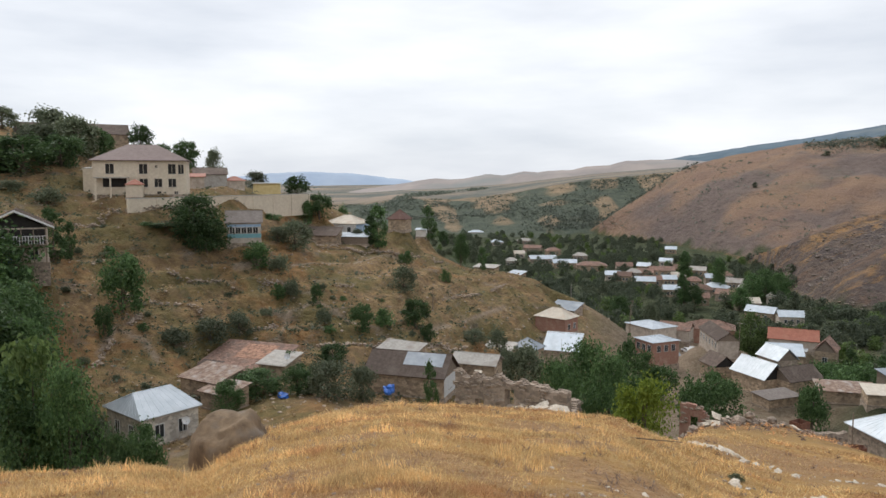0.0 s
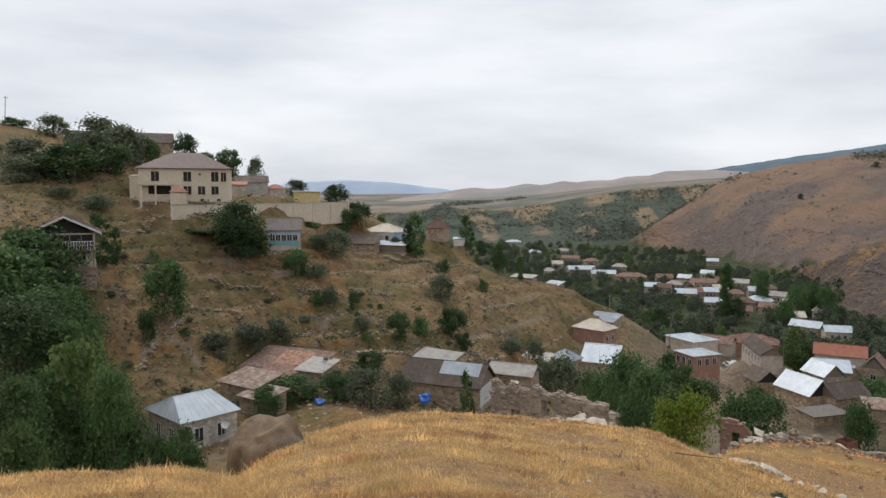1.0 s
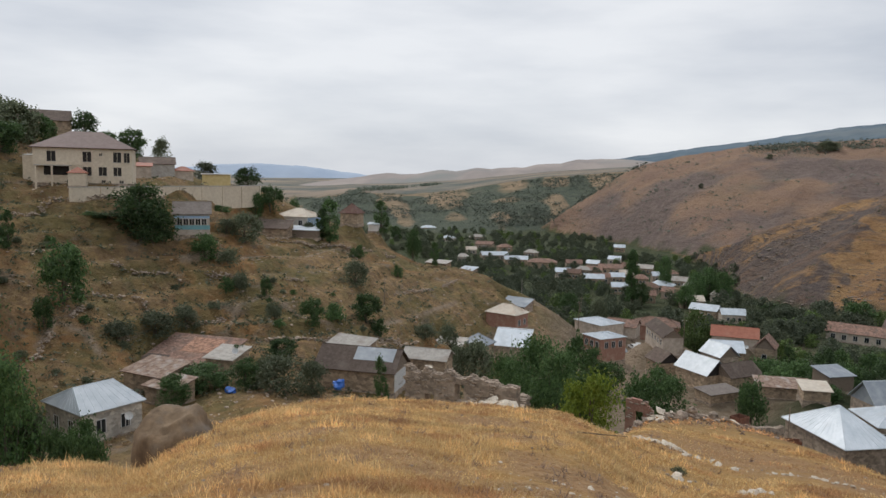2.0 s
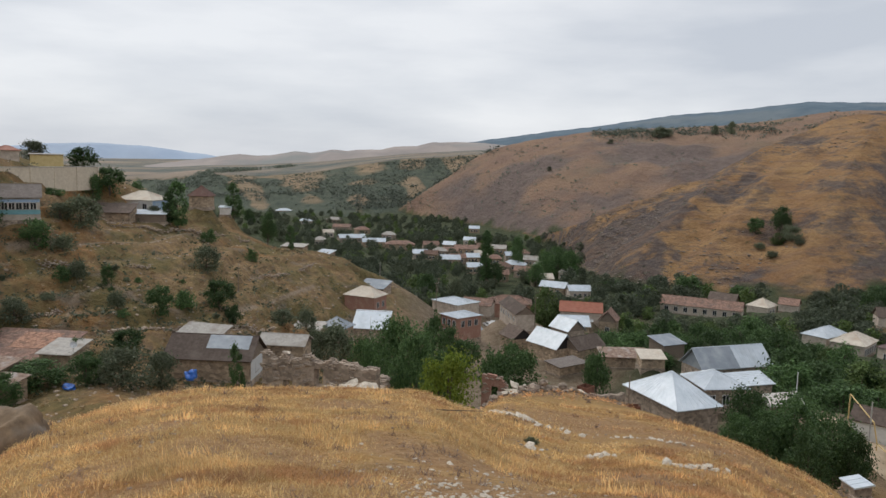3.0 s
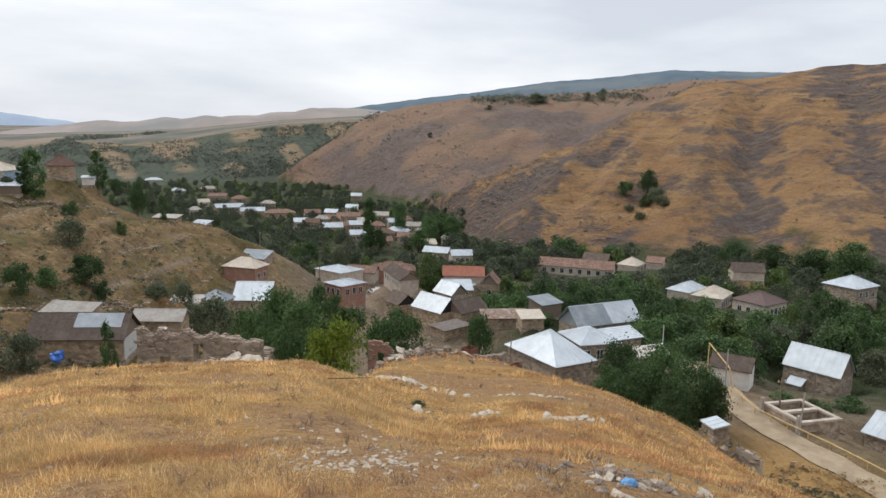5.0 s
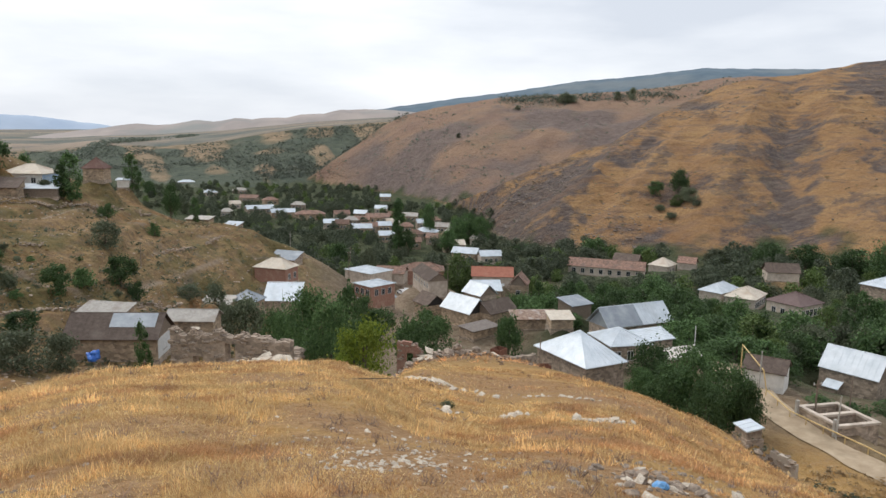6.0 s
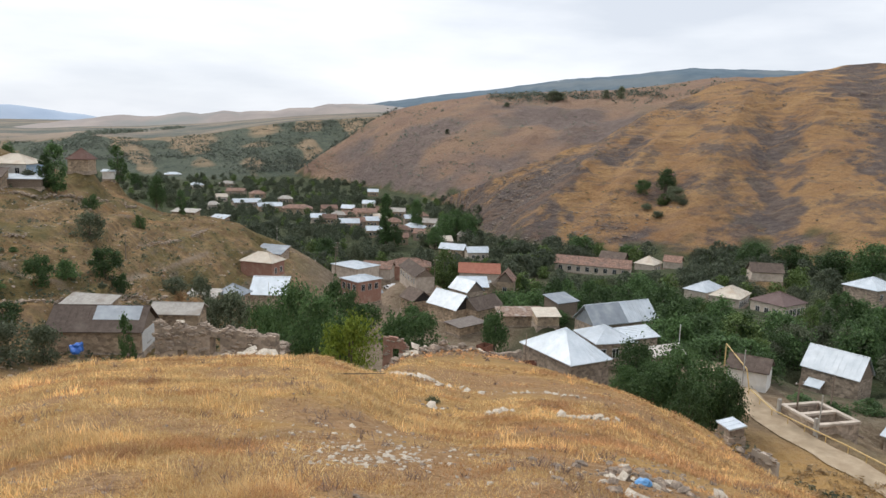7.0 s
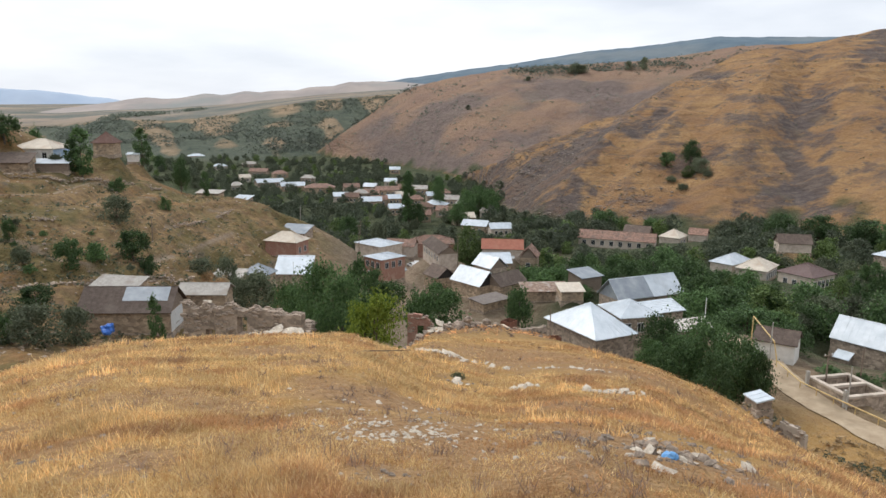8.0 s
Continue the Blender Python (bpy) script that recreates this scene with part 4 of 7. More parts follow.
house("stone house under a clean white hipped roof", 158, 115.5, -33.6, 9, 8, 8, 3.2, "hip", 2.2, windows=row("A", 3, 8, 0.9, 0.9, 1.3))
house("dark-roofed house half hidden by walnut trees", 172.3, 160.1, -39.4, 9, 5, 150, 2.6, "gable", 2.4, cover="brownroof", wall="plaster")
house("small house with a blue wall and pale pyramid roof", 169.1, 209.6, -45.9, 8, 7, 30, 3.2, "pyramid", 2.6, cover="beigeroof", wall="plaster", windows=row("A", 2, 5, 1, 1, 1.2))
house("long low school-like building under an old tiled roof", 148.9, 214.3, -46.4, 26, 8, 138, 3.0, "gable", 2.4, cover="tile", wall="plaster", windows=row("A", 8, 25, 0.9, 1.2, 1.5))
house("house with a bright rust-red sheet roof", 95.2, 196.0, -42.8, 12, 7, 155, 2.8, "gable", 2.4, cover="redroof", wall="plaster")
house("narrow tall house with a broken brown gable", 93.1, 174.5, -41.0, 6, 4.5, 55, 3.6, "gable", 2.8, cover="tile", wall="mud", windows=row("B", 1, 4, 1, 1, 1.2))
# dark gable: the shade inside the open roof, painted on a solid face
house("stone house with white metal roof and open wooden gable", 68.5, 155.7, -41.9, 9.7, 6.0, 110.2, 3.6, "gable", 3.17, wall="mud", gable="dark")
house("outbuilding with a white tented metal roof", 77.9, 167.6, -41.2, 7, 5.3, 106, 2.6, "gable", 2.6)
house("house half roofed in white metal, half in brown", 82.2, 173.6, -41.5, 7.5, 7, 165, 2.8, "gable", 2.2, wall="mud")
# here too the gable face is painted as shaded depth
house("brown-roofed house with a dark open gable beside the street", 64.4, 168.2, -42.9, 6.5, 5.3, 100, 3.0, "gable", 2.4, cover="brownroof", wall="mud", gable="dark")
house("two-storey brick house with white metal roof on the street", 56.5, 190.4, -41.9, 7.4, 8.4, 113.4, 6.2, "hip", 0.9, wall="brick",
      windows=row("A", 3, 6.6, 3.7, 1.2, 1.6) + row("B", 3, 7, 3.7, 1.1, 1.6) + row("A", 2, 6, 0.6, 1.2, 1.8))
house("large hall with a low white metal roof", 62.3, 216.2, -43.2, 11.3, 9.4, 117.8, 5.0, "hip", 1.3, wall="plaster")
house("long two-storey house with grey roof facing the street", 75.2, 196.5, -42.0, 17, 5.6, 86, 4.8, "gable", 2.2, cover="brownroof", wall="plaster", gable="wood", windows=row("A", 6, 16, 2.6, 0.9, 1.4))
house("low house under a dull red sheet roof beside the street", 70.4, 218, -44.6, 9, 6.5, 150, 3.4, "gable", 1.8, cover="tile", wall="plaster")
house("brown-roofed stone house behind the street", 83, 224, -45.5, 14, 9, 160, 4.5, "hip", 2.2, cover="tile", wall="brick")
house("pink brick house under a rust-streaked pale roof", 27.7, 176.2, -33.1, 8.4, 5.9, 140, 3.6, "hip", 2.0, cover="beigeroof", wall="brick", windows=row("B", 2, 5, 1, 0.9, 1.3))
house("grey-blue metal-roofed house on the tip of the spur", 33.0, 194.2, -34.4, 7.6, 4.6, 140, 3.0, "shed", 1.6, cover="greyzinc", wall="stone")
house("house with a big plain white metal roof", 26.7, 160.2, -37.4, 7.6, 5.4, 160, 3.2, "shed", 3.0, wall="stone", seam=1.0)
house("grey hipped-roof house beside a white-roofed one", 18.0, 153.4, -35.5, 5.6, 4.4, 145, 2.8, "pyramid", 2.0, cover="greyzinc", wall="mud")
house("low shed under worn grey slate", 12.2, 153.0, -35.6, 6.0, 4, 150, 2.4, "shed", 1.0, cover="slate", wall="mud", name="shed")
house("low stone barn patched with corrugated sheets", 5.2, 108.8, -27.4, 6.6, 4.2, 160, 2.0, "gable", 1.2, cover="slate", wall="mud", name="barn")
house("long brown-roofed house with a silver patch on its roof", -4.4, 101.8, -26.9, 11.4, 6.5, 162, 2.8, "gable", 2.6, cover="brownroof", wall="mud", gable="wood",
      windows=[("B", 0.2, 0.8, 1.4, 1.3)], patches=[(-0.85, 0.1, 0.45, 0.98, "greyzinc")], panels=[("B", 0, 0.1, 5.6, 2.6, "frame")])
house("weathered shed with a grey slate roof", -6.9, 115.8, -27.5, 7.0, 4.0, 150, 2.2, "shed", 1.2, cover="slate", wall="mud", name="shed")
house("square cut-stone house with white window frames under a hipped metal roof", -33.1, 81.4, -25.7, 6.8, 7.6, 51, 3.3, "hip", 1.92, wall="greystone", ridge=2.3,
      windows=row("A", 2, 5.6, 0.9, 1.0, 1.45) + row("B", 2, 6, 0.9, 0.9, 1.35))
house("ruinous house under a collapsing clay-tile roof", -29.5, 107.5, -27.6, 12, 9.0, 160, 2.2, "shed", 2.4, cover="tile", wall="mud", seam=0, patches=[(-0.55, 0.3, 0.45, 0.9, "freshtile"), (-1.0, 1.0, 0.0, 0.12, "rust"), (0.35, 0.95, 0.0, 0.3, "brownroof")])
# dark gable and dark panel paint the shade under the porch roof
farm = house("gabled farmhouse with a deep wooden porch on the slope", -55.8, 95.5, -6.1, 6.5, 7.2, 118, 4.6, "gable", 2.2, cover="brownroof", wall="plaster", gable="dark", over=0.8, plinth=3,
             windows=row("B", 3, 6, 0.5, 0.9, 1.2), doors=[("B", 1.0, 0.1, 1.0, 2.0, "blue")], panels=[("B", 0, 2.5, 6.8, 1.9, "dark")])
sgn = -1 if (Matrix.Rotation(radians(-118), 2) @ Vector((55.8, -95.5))).x < 0 else 1
for k_ in range(6):
    py_ = -3.4 + k_ * 1.36
    part("porch_post", boxes((min(sgn * 4.0, sgn * 4.12), py_ - 0.06, 0, max(sgn * 4.0, sgn * 4.12), py_ + 0.06, 4.6)), M["wood"], farm)
part("porch_floor", boxes((min(sgn * 3.2, sgn * 4.2), -3.6, 2.3, max(sgn * 3.2, sgn * 4.2), 3.6, 2.45)), M["wood"], farm)
for k_ in range(22):
    py_ = -3.4 + k_ * 0.324
    part("baluster", boxes((min(sgn * 4.04, sgn * 4.1), py_ - 0.05, 2.45, max(sgn * 4.04, sgn * 4.1), py_ + 0.05, 3.5)), M["frame"], farm)
part("handrail", boxes((min(sgn * 4.02, sgn * 4.12), -3.5, 3.5, max(sgn * 4.02, sgn * 4.12), 3.5, 3.6)), M["frame"], farm)
part("handrail", boxes((min(sgn * 4.02, sgn * 4.12), -3.5, 3.0, max(sgn * 4.02, sgn * 4.12), 3.5, 3.06)), M["frame"], farm)
for sy_ in (-1, 1):
    fb = bmesh.new()
    slab(fb, [(sgn * 4.06, sy_ * 4.45, 4.72), (sgn * 4.2, sy_ * 4.45, 4.72), (sgn * 4.2, 0, 6.92), (sgn * 4.06, 0, 6.92)][::sgn * sy_], 0.26)
    part("bargeboard", fb, M["frame"], farm, "white painted bargeboard")
house("teal-fronted house with a glazed upper porch and grey roof", -38.9, 143.0, -8.3, 6.4, 6.0, 14, 3.9, "gable", 2.2, cover="slategrey", wall="plaster", windows=row("A", 5, 5.4, 2.0, 0.85, 1.1), panels=[("A", 0, 1.1, 6.4, 0.8, "teal"), ("A", 0, 3.2, 6.4, 0.5, "paleblue")])
house("white and blue bungalow under a pale hipped roof", -24.7, 190.0, -11.2, 9.4, 7.4, 155, 3.2, "hip", 2.0, cover="beigeroof", wall="white", windows=row("A", 3, 8, 0.7, 1.0, 1.7) + row("B", 2, 6, 0.7, 1.0, 1.7), panels=[("B", 0, 0.1, 7.3, 3.0, "paleblue")])
house("tall narrow mud house under a dark red roof", -11.7, 198.0, -10.6, 4.8, 4.4, 160, 2.8, "pyramid", 2.6, cover="redbrown", wall="mud", plinth=0.8)
big = house("large unfinished two-storey limestone house with a maroon hipped roof", -61.1, 150.1, 3.7, 17.2, 11.1, 16, 6.7, "hip", 3.3, over=0.6, cover="maroon", wall="block", ridge=2.8, seam=0, bare=True,
            windows=[("A", -5.5, 4.2, 1.5, 1.9), ("A", 0.6, 4.2, 1.5, 1.9), ("A", 5.9, 4.2, 1.4, 1.9), ("A", 7.6, 4.2, 1.0, 1.8), ("A", 0.6, 1.6, 1.5, 1.6), ("A", 3.3, 1.6, 1.4, 1.6), ("A", 5.9, 1.6, 1.4, 1.6), ("A", 3.0, 5.4, 0.45, 0.45), ("A", 3.4, 0.2, 0.7, 0.5), ("A", 6.6, 0.2, 0.7, 0.5)],
            # the dark panel paints the shaded recess under the balcony
            panels=[("A", 0, 3.45, 17.2, 0.25, "block"), ("A", -4.6, 1.6, 4.4, 1.7, "dark")])
part("balcony", boxes((-8.2, -7.2, 3.3, -2.0, -5.56, 3.5)), M["concrete"], big, "grey concrete balcony slab")
for q_ in ((-8.2, -7.2, 3.5, -6.2, -7.05, 4.3), (-5.8, -7.2, 3.5, -2.0, -7.05, 4.0)):
    part("parapet", boxes(q_), M["block"], big)
for px_ in (-8.1, -5.4, -2.3):
    part("pillar", boxes((px_, -7.15, -1, px_ + 0.3, -6.85, 3.3)), M["block"], big)
house("small block porch with a pink tiled roof before the big house", -59.2, 141.2, -1.0, 3.0, 2.6, 16, 2.4, "pyramid", 1.1, wall="block", cover="redroof", name="porch", seam=0, over=0.2)
house("block side wing at the end of the big house", -70.8, 149.0, 2.2, 3.0, 5, 16, 5.6, "shed", 0.3, wall="block", cover="concrete", name="wing", seam=0, over=0.05)


# the upper terrace beside the big house
house("grey block outbuilding with a dark gabled roof", -57, 180, 1.2, 7.5, 6, 20, 4.2, "gable", 1.6, wall="concrete", cover="brownroof", name="outbuilding")
house("low annexe with a red roof beside the big house", -57.8, 170, 0.6, 5.0, 5, 18, 3.0, "shed", 0.8, wall="plaster", cover="redroof", name="outbuilding")
house("small red-roofed shelter on the terrace", -52.2, 184, -0.3, 4.8, 4, 18, 2.4, "hip", 1.0, wall="plaster", cover="redroof", name="outbuilding")
house("yellow plastered flat-roofed building on the terrace", -45.7, 190.6, -1.0, 6.8, 5, 14, 3.0, "shed", 0.15, wall="yellow", cover="concrete", name="outbuilding", seam=0)
house("brown-roofed house on the hilltop behind trees", -104, 208, 12.6, 28, 9, 27, 3.6, "gable", 3.0, wall="mud", cover="brownroof")
house("low shed with brown roof below the white and blue bungalow", -29.6, 176.5, -13.3, 9.3, 5, 170, 2.0, "shed", 1.8, wall="mud", cover="brownroof", name="shed")
house("open lean-to with a white roof below the bungalow", -21.6, 179, -13.8, 7.2, 4.5, 170, 1.8, "shed", 0.7, wall="wood", cover="zinc", name="shed")
house("white-walled hut at the end of the spur", -6.2, 214, -14.6, 3.0, 2.6, 170, 2.0, "shed", 0.4, wall="white", cover="zinc", name="hut")
house("low slate-roofed hut on the spur crest", 12.8, 214, -25.6, 6.6, 3.4, 150, 1.8, "shed", 0.6, cover="slate", wall="mud", name="hut")
house("tin-roofed hut just below the spur crest", 22.4, 221, -28.6, 4.6, 3.4, 140, 2.0, "shed", 0.9, cover="zinc", name="hut")
house("rust-patched lean-to against the ruinous house", -30.0, 93, -25.4, 6.5, 4.5, 150, 2.2, "shed", 1.0, wall="mud", cover="rust", name="shed")
house("lean-to patched with rusty sheets and slate", -27.0, 88.5, -25.9, 4.5, 3.6, 150, 2.0, "shed", 0.7, wall="mud", cover="rust", name="shed")
house("low red-brown roofed shed in the gully", -40.0, 56.5, -22.6, 6.0, 3.6, 150, 1.8, "gable", 1.0, wall="mud", cover="tile", name="shed")
house("grey metal shelter beside the ruinous tiled house", -23.6, 104.0, -26.2, 4.2, 4.5, 160, 2.0, "shed", 0.9, wall="mud", cover="slate", name="shed")
house("mud-walled house among rubble under a broad brown roof", 74.8, 152.5, -41.8, 9, 6, 22, 3.2, "gable", 2.4, wall="mud", cover="brownroof")
house("open stone byre below the white-roofed house", 66.0, 141.5, -42.4, 8, 4.4, 20, 1.8, "shed", 0.4, wall="mud", cover="slategrey", name="barn")
house("long low shed roofed in rusty brown sheets", 70.5, 125.5, -36.6, 9, 4, 165, 2.0, "shed", 0.9, wall="mud", cover="rust", name="shed")
house("small white tin roof against a wall", 71.0, 116.5, -34.5, 4.2, 3.6, 165, 1.8, "shed", 0.8, wall="mud", cover="beigeroof", name="shed")
house("brown and silver roofed house behind the barn", 82.6, 129.8, -35.6, 5.4, 4.4, 10, 3.0, "shed", 1.0, wall="wood", cover="greyzinc")
house("low white metal extension of the stone house", 68.5, 86.5, -29.9, 6.0, 4.5, 70, 2.4, "shed", 0.7, cover="zinc", name="shed")
house("low shelter with a faded tarpaulin-like roof among trees", 63.8, 74.0, -28.6, 4.6, 3.4, 60, 1.8, "shed", 0.8, wall="wood", cover="slate", name="shed")
house("brown-roofed store beside the long valley house", 163, 222, -46.0, 9, 6, 130, 4.0, "gable", 2.2, wall="wood", cover="brownroof", name="barn")
house("orange-roofed cottage at the foot of the hill", 178, 207, -45.2, 6, 5, 130, 2.4, "gable", 2.0, wall="plaster", cover="tile")
# houses farther up the valley
rh = random.Random(5)
VALLEY_HOUSES = [(30, 664, 12.1, "zinc"), (41, 557, 8.6, "zinc"), (49, 470, 5.9, "beigeroof"), (60, 440, 14.3, "zinc"), (72, 418, 8.3, "zinc"), (83, 406, 14.5, "tile"), (111, 401, 6.4, "zinc"),
                 (104, 373, 7.0, "tile"), (115, 383, 11.2, "tile"), (95, 342, 8.4, "zinc"), (90, 360, 6.2, "tile"), (99, 315, 6.0, "zinc"), (134, 383, 7.9, "slate"), (121, 322, 9.6, "zinc"),
                 (118, 281, 7.7, "beigeroof"), (115, 261, 8.8, "zinc"), (121, 252, 7.4, "zinc"), (135, 295, 5.0, "slate"), (64, 571, 10.4, "slate"), (63, 510, 10.8, "tile")]
VALLEY_HOUSES += [(156, 499, 6.6, "zinc"), (118, 342, 6.1, "tile"), (118, 302, 6.8, "tile"), (116, 359, 5.8, "beigeroof"), (40, 427, 6.0, "slate"), (133, 320, 4.8, "slate")]
VALLEY_HOUSES += [(85, 364, 6.5, "zinc"), (100, 402, 7.8, "tile"), (98, 373, 6.7, "slate"), (100, 346, 6.8, "tile"), (108, 348, 6.3, "zinc"), (128, 391, 7.1, "tile"), (113, 316, 7.2, "tile"), (131, 353, 6.5, "zinc"), (140, 363, 7.3, "tile"), (135, 336, 6.3, "slate"), (99, 296, 5.9, "slate"), (104, 293, 5.8, "tile"), (130, 424, 6.4, "zinc"), (74, 491, 8.6, "tile"), (86, 457, 7.4, "slate"), (67, 417, 7.3, "zinc")]
LOOKS = {"zinc": "small village house under a bright metal roof", "beigeroof": "small village house under a faded beige roof", "tile": "small village house under a red-brown roof",
         "slate": "small village house under a grey slate roof"}
for x_, y_, l_, c_ in VALLEY_HOUSES:
    house(LOOKS[c_], x_, y_, -47.3, l_ * 1.12, min(l_ * 0.7, 8.0), math.degrees(math.atan2(-x_, y_)) + rh.uniform(-18, 18), 3.1, rh.choice(("gable", "gable", "hip")), 1.9, wall=rh.choice(("plaster", "mud", "stone", "mud")), cover=c_,
          windows=row("A", 3, l_ * 0.8, 1.0, 0.9, 1.2), seam=0, group="village houses up the valley")


# ---- the lane and the ground sheet ----
LANE = [(66, 70), (65.6, 64.3), (63.2, 59.6), (60.6, 54.1), (59.4, 49.4), (59.0, 44.7), (58.6, 41), (58, 36), (57, 28), (55, 18)]
for (x0, y0), (x1, y1) in zip(LANE, LANE[1:]):
    for k_ in range(4):
        plot(x0 + (x1 - x0) * k_ / 4, y0 + (y1 - y0) * k_ / 4, -29.1, 2.2)
ground_sheet()


def strip(name, line, half, z, material, label, category):
    bm = bmesh.new()
    pts = [Vector(p) for p in line]
    dense = []
    for a, b in zip(pts, pts[1:]):
        dense += [a.lerp(b, k / 5) for k in range(5)]
    rows_ = []
    for i, p in enumerate(dense):
        e = (dense[min(i + 1, len(dense) - 1)] - dense[max(i - 1, 0)]).normalized()
        nn = Vector((-e.y, e.x))
        w = half + 0.3 * noise.noise((p.x * 0.35, p.y * 0.35, 0))
        rows_.append([bm.verts.new((*(p + nn * w * u), z + 0.06 * (1 - u * u) + 0.03 * noise.noise((p.x, p.y, u)))) for u in (-1, -0.5, 0, 0.5, 1)])
    for a, b in zip(rows_, rows_[1:]):
        for j in range(4):
            bm.faces.new((a[j], a[j + 1], b[j + 1], b[j]))
    me = bpy.data.meshes.new(name)
    bm.to_mesh(me)
    bm.free()
    me.materials.append(material)
    me.shade_smooth()
    return tagged(new(name, me), label, category, kind="structure")


dust = mat("dusty_lane", (0.33, 0.25, 0.165), (0.46, 0.365, 0.255), 0.7, 0.98, 0, 0.5, (0.24, 0.185, 0.12), 0.3, 0.8)
strip("road", LANE, 1.75, -29.0, dust, "pale dusty unpaved lane winding past ruins", "road")

# ---- trees ----
def crown_mesh(name, seed, radius, height, base, leaves, leaf, lumps, material, squeeze=0.0):
    """A crown of many small leaf clumps gathered round a handful of boughs, with gaps between them."""
    rnd = random.Random(seed)
    verts, faces = [], []
    cores = []
    lumps = int(lumps * 1.5)
    for i in range(lumps):
        a, u = rnd.uniform(0, 6.2832), rnd.uniform(0, 1)
        zz = base + (height - base) * (0.08 + 0.84 * u)
        prof_ = math.sin(math.pi * (0.24 + 0.66 * u)) ** 0.8 if squeeze == 0 else (1 - u) ** squeeze + 0.15
        rr = radius * prof_ * math.sqrt(rnd.uniform(0.05, 0.75))
        cores.append((Vector((rr * math.cos(a), rr * math.sin(a), zz)), radius * rnd.uniform(0.20, 0.50) * (0.6 + 0.4 * prof_)))
    for i in range(leaves):
        c, r = cores[i % lumps]
        v = Vector((rnd.gauss(0, 1), rnd.gauss(0, 1), rnd.gauss(0, 0.85))).normalized()
        p = c + v * r * (rnd.uniform(0.45, 1.05) if rnd.random() < 0.85 else rnd.uniform(1.0, 1.5))
        nrm = (v + Vector((rnd.uniform(-1, 1), rnd.uniform(-1, 1), rnd.uniform(-0.3, 1)))).normalized()
        q = nrm.to_track_quat("Z", "Y")
        s, t = leaf * rnd.uniform(0.6, 1.3), rnd.uniform(0, 6.28)
        k = len(verts)
        for j, (dx, dy) in enumerate(((1, 0.1), (0.15, 0.62), (-1, 0), (-0.1, -0.6))):
            e = Vector((dx * math.cos(t) - dy * math.sin(t), dx * math.sin(t) + dy * math.cos(t), 0.22 * (1 if j % 2 else -1))) * s
            verts.append(p + q @ e)
        faces += [(k, k + 1, k + 2), (k, k + 2, k + 3)]
    me = bpy.data.meshes.new(name)
    me.from_pydata([tuple(v) for v in verts], [], faces)
    me.materials.append(material)
    return me, cores


USED = set()


def make_tree(name, label, category, seed, radius, height, base, leaves, leaf, lumps, material, squeeze=0.0, trunk=0.22):
    t = thing(name, label, category, pose(0, 0, 0), group="bushes of the slopes" if category == "bush" else "trees of the village and its hillsides")
    me, cores = crown_mesh("crown", seed, radius, height, base, leaves, leaf, lumps, material, squeeze)
    bm = bmesh.new()
    tube(bm, (0, 0, -0.8), (0.05, 0, base * 0.6), trunk, trunk * 0.8, 7)
    tube(bm, (0.05, 0, base * 0.6), (0, 0.05, height * 0.75), trunk * 0.8, trunk * 0.2, 6)
    for c, r in cores[:7]:
        tube(bm, (0, 0, min(base * 0.8 + 0.2, c.z * 0.6)), c, trunk * 0.35, trunk * 0.08, 4)
    part("trunk", bm, M["bark"], t)
    cr = new("crown", me)
    cr.parent = t
    return t


TREES = {
    "round": make_tree("tree", "broad dark green walnut tree", "tree", 1, 2.9, 6.4, 0.2, 2300, 0.22, 24, M["leaf"]),
    "wide": make_tree("tree", "spreading dense green orchard tree", "tree", 2, 3.6, 6.2, 0.2, 2500, 0.24, 28, M["leaf"]),
    "big": make_tree("tree", "large old dark green walnut tree", "tree", 12, 4.4, 12.0, 0.6, 4200, 0.26, 44, M["leaf"], 0, 0.35),
    "tall": make_tree("tree", "tall upright green tree", "tree", 3, 2.2, 9.0, 0.3, 2000, 0.22, 26, M["leaf"]),
    "poplar": make_tree("poplar", "tall narrow dark poplar", "tree", 4, 2.3, 21.0, 0.6, 6000, 0.34, 90, M["leaf"], 0.25, 0.35),
    "dusty": make_tree("tree", "dusty grey-green olive-like tree", "tree", 5, 3.0, 5.4, 0.1, 2100, 0.21, 26, M["greyleaf"]),
    "green": make_tree("tree", "mid-green leafy garden tree", "tree", 9, 2.8, 6.0, 0.2, 2200, 0.21, 24, M["midleaf"]),
    "lime": make_tree("tree", "young bright yellow-green tree", "tree", 6, 2.6, 5.4, 0.3, 5200, 0.125, 16, M["limeleaf"]),
    "near_round": make_tree("tree", "broad dark green walnut tree", "tree", 21, 2.9, 6.4, 0.2, 5600, 0.145, 34, M["leaf"]),
    "near_wide": make_tree("tree", "spreading dense green orchard tree", "tree", 22, 3.6, 6.2, 0.2, 6000, 0.16, 40, M["leaf"]),
    "near_big": make_tree("tree", "large old dark green walnut tree", "tree", 23, 4.4, 12.0, 0.5, 7600, 0.18, 60, M["leaf"], 0, 0.35),
    "bush": make_tree("bush", "low green bush on the dry slope", "bush", 7, 1.5, 1.9, 0.1, 1300, 0.12, 16, M["leaf"], 0, 0.08),
    "dustybush": make_tree("bush", "low dusty bush on the dry slope", "bush", 8, 1.5, 1.6, 0.1, 1100, 0.12, 16, M["greyleaf"], 0, 0.08),
}
rt = random.Random(11)


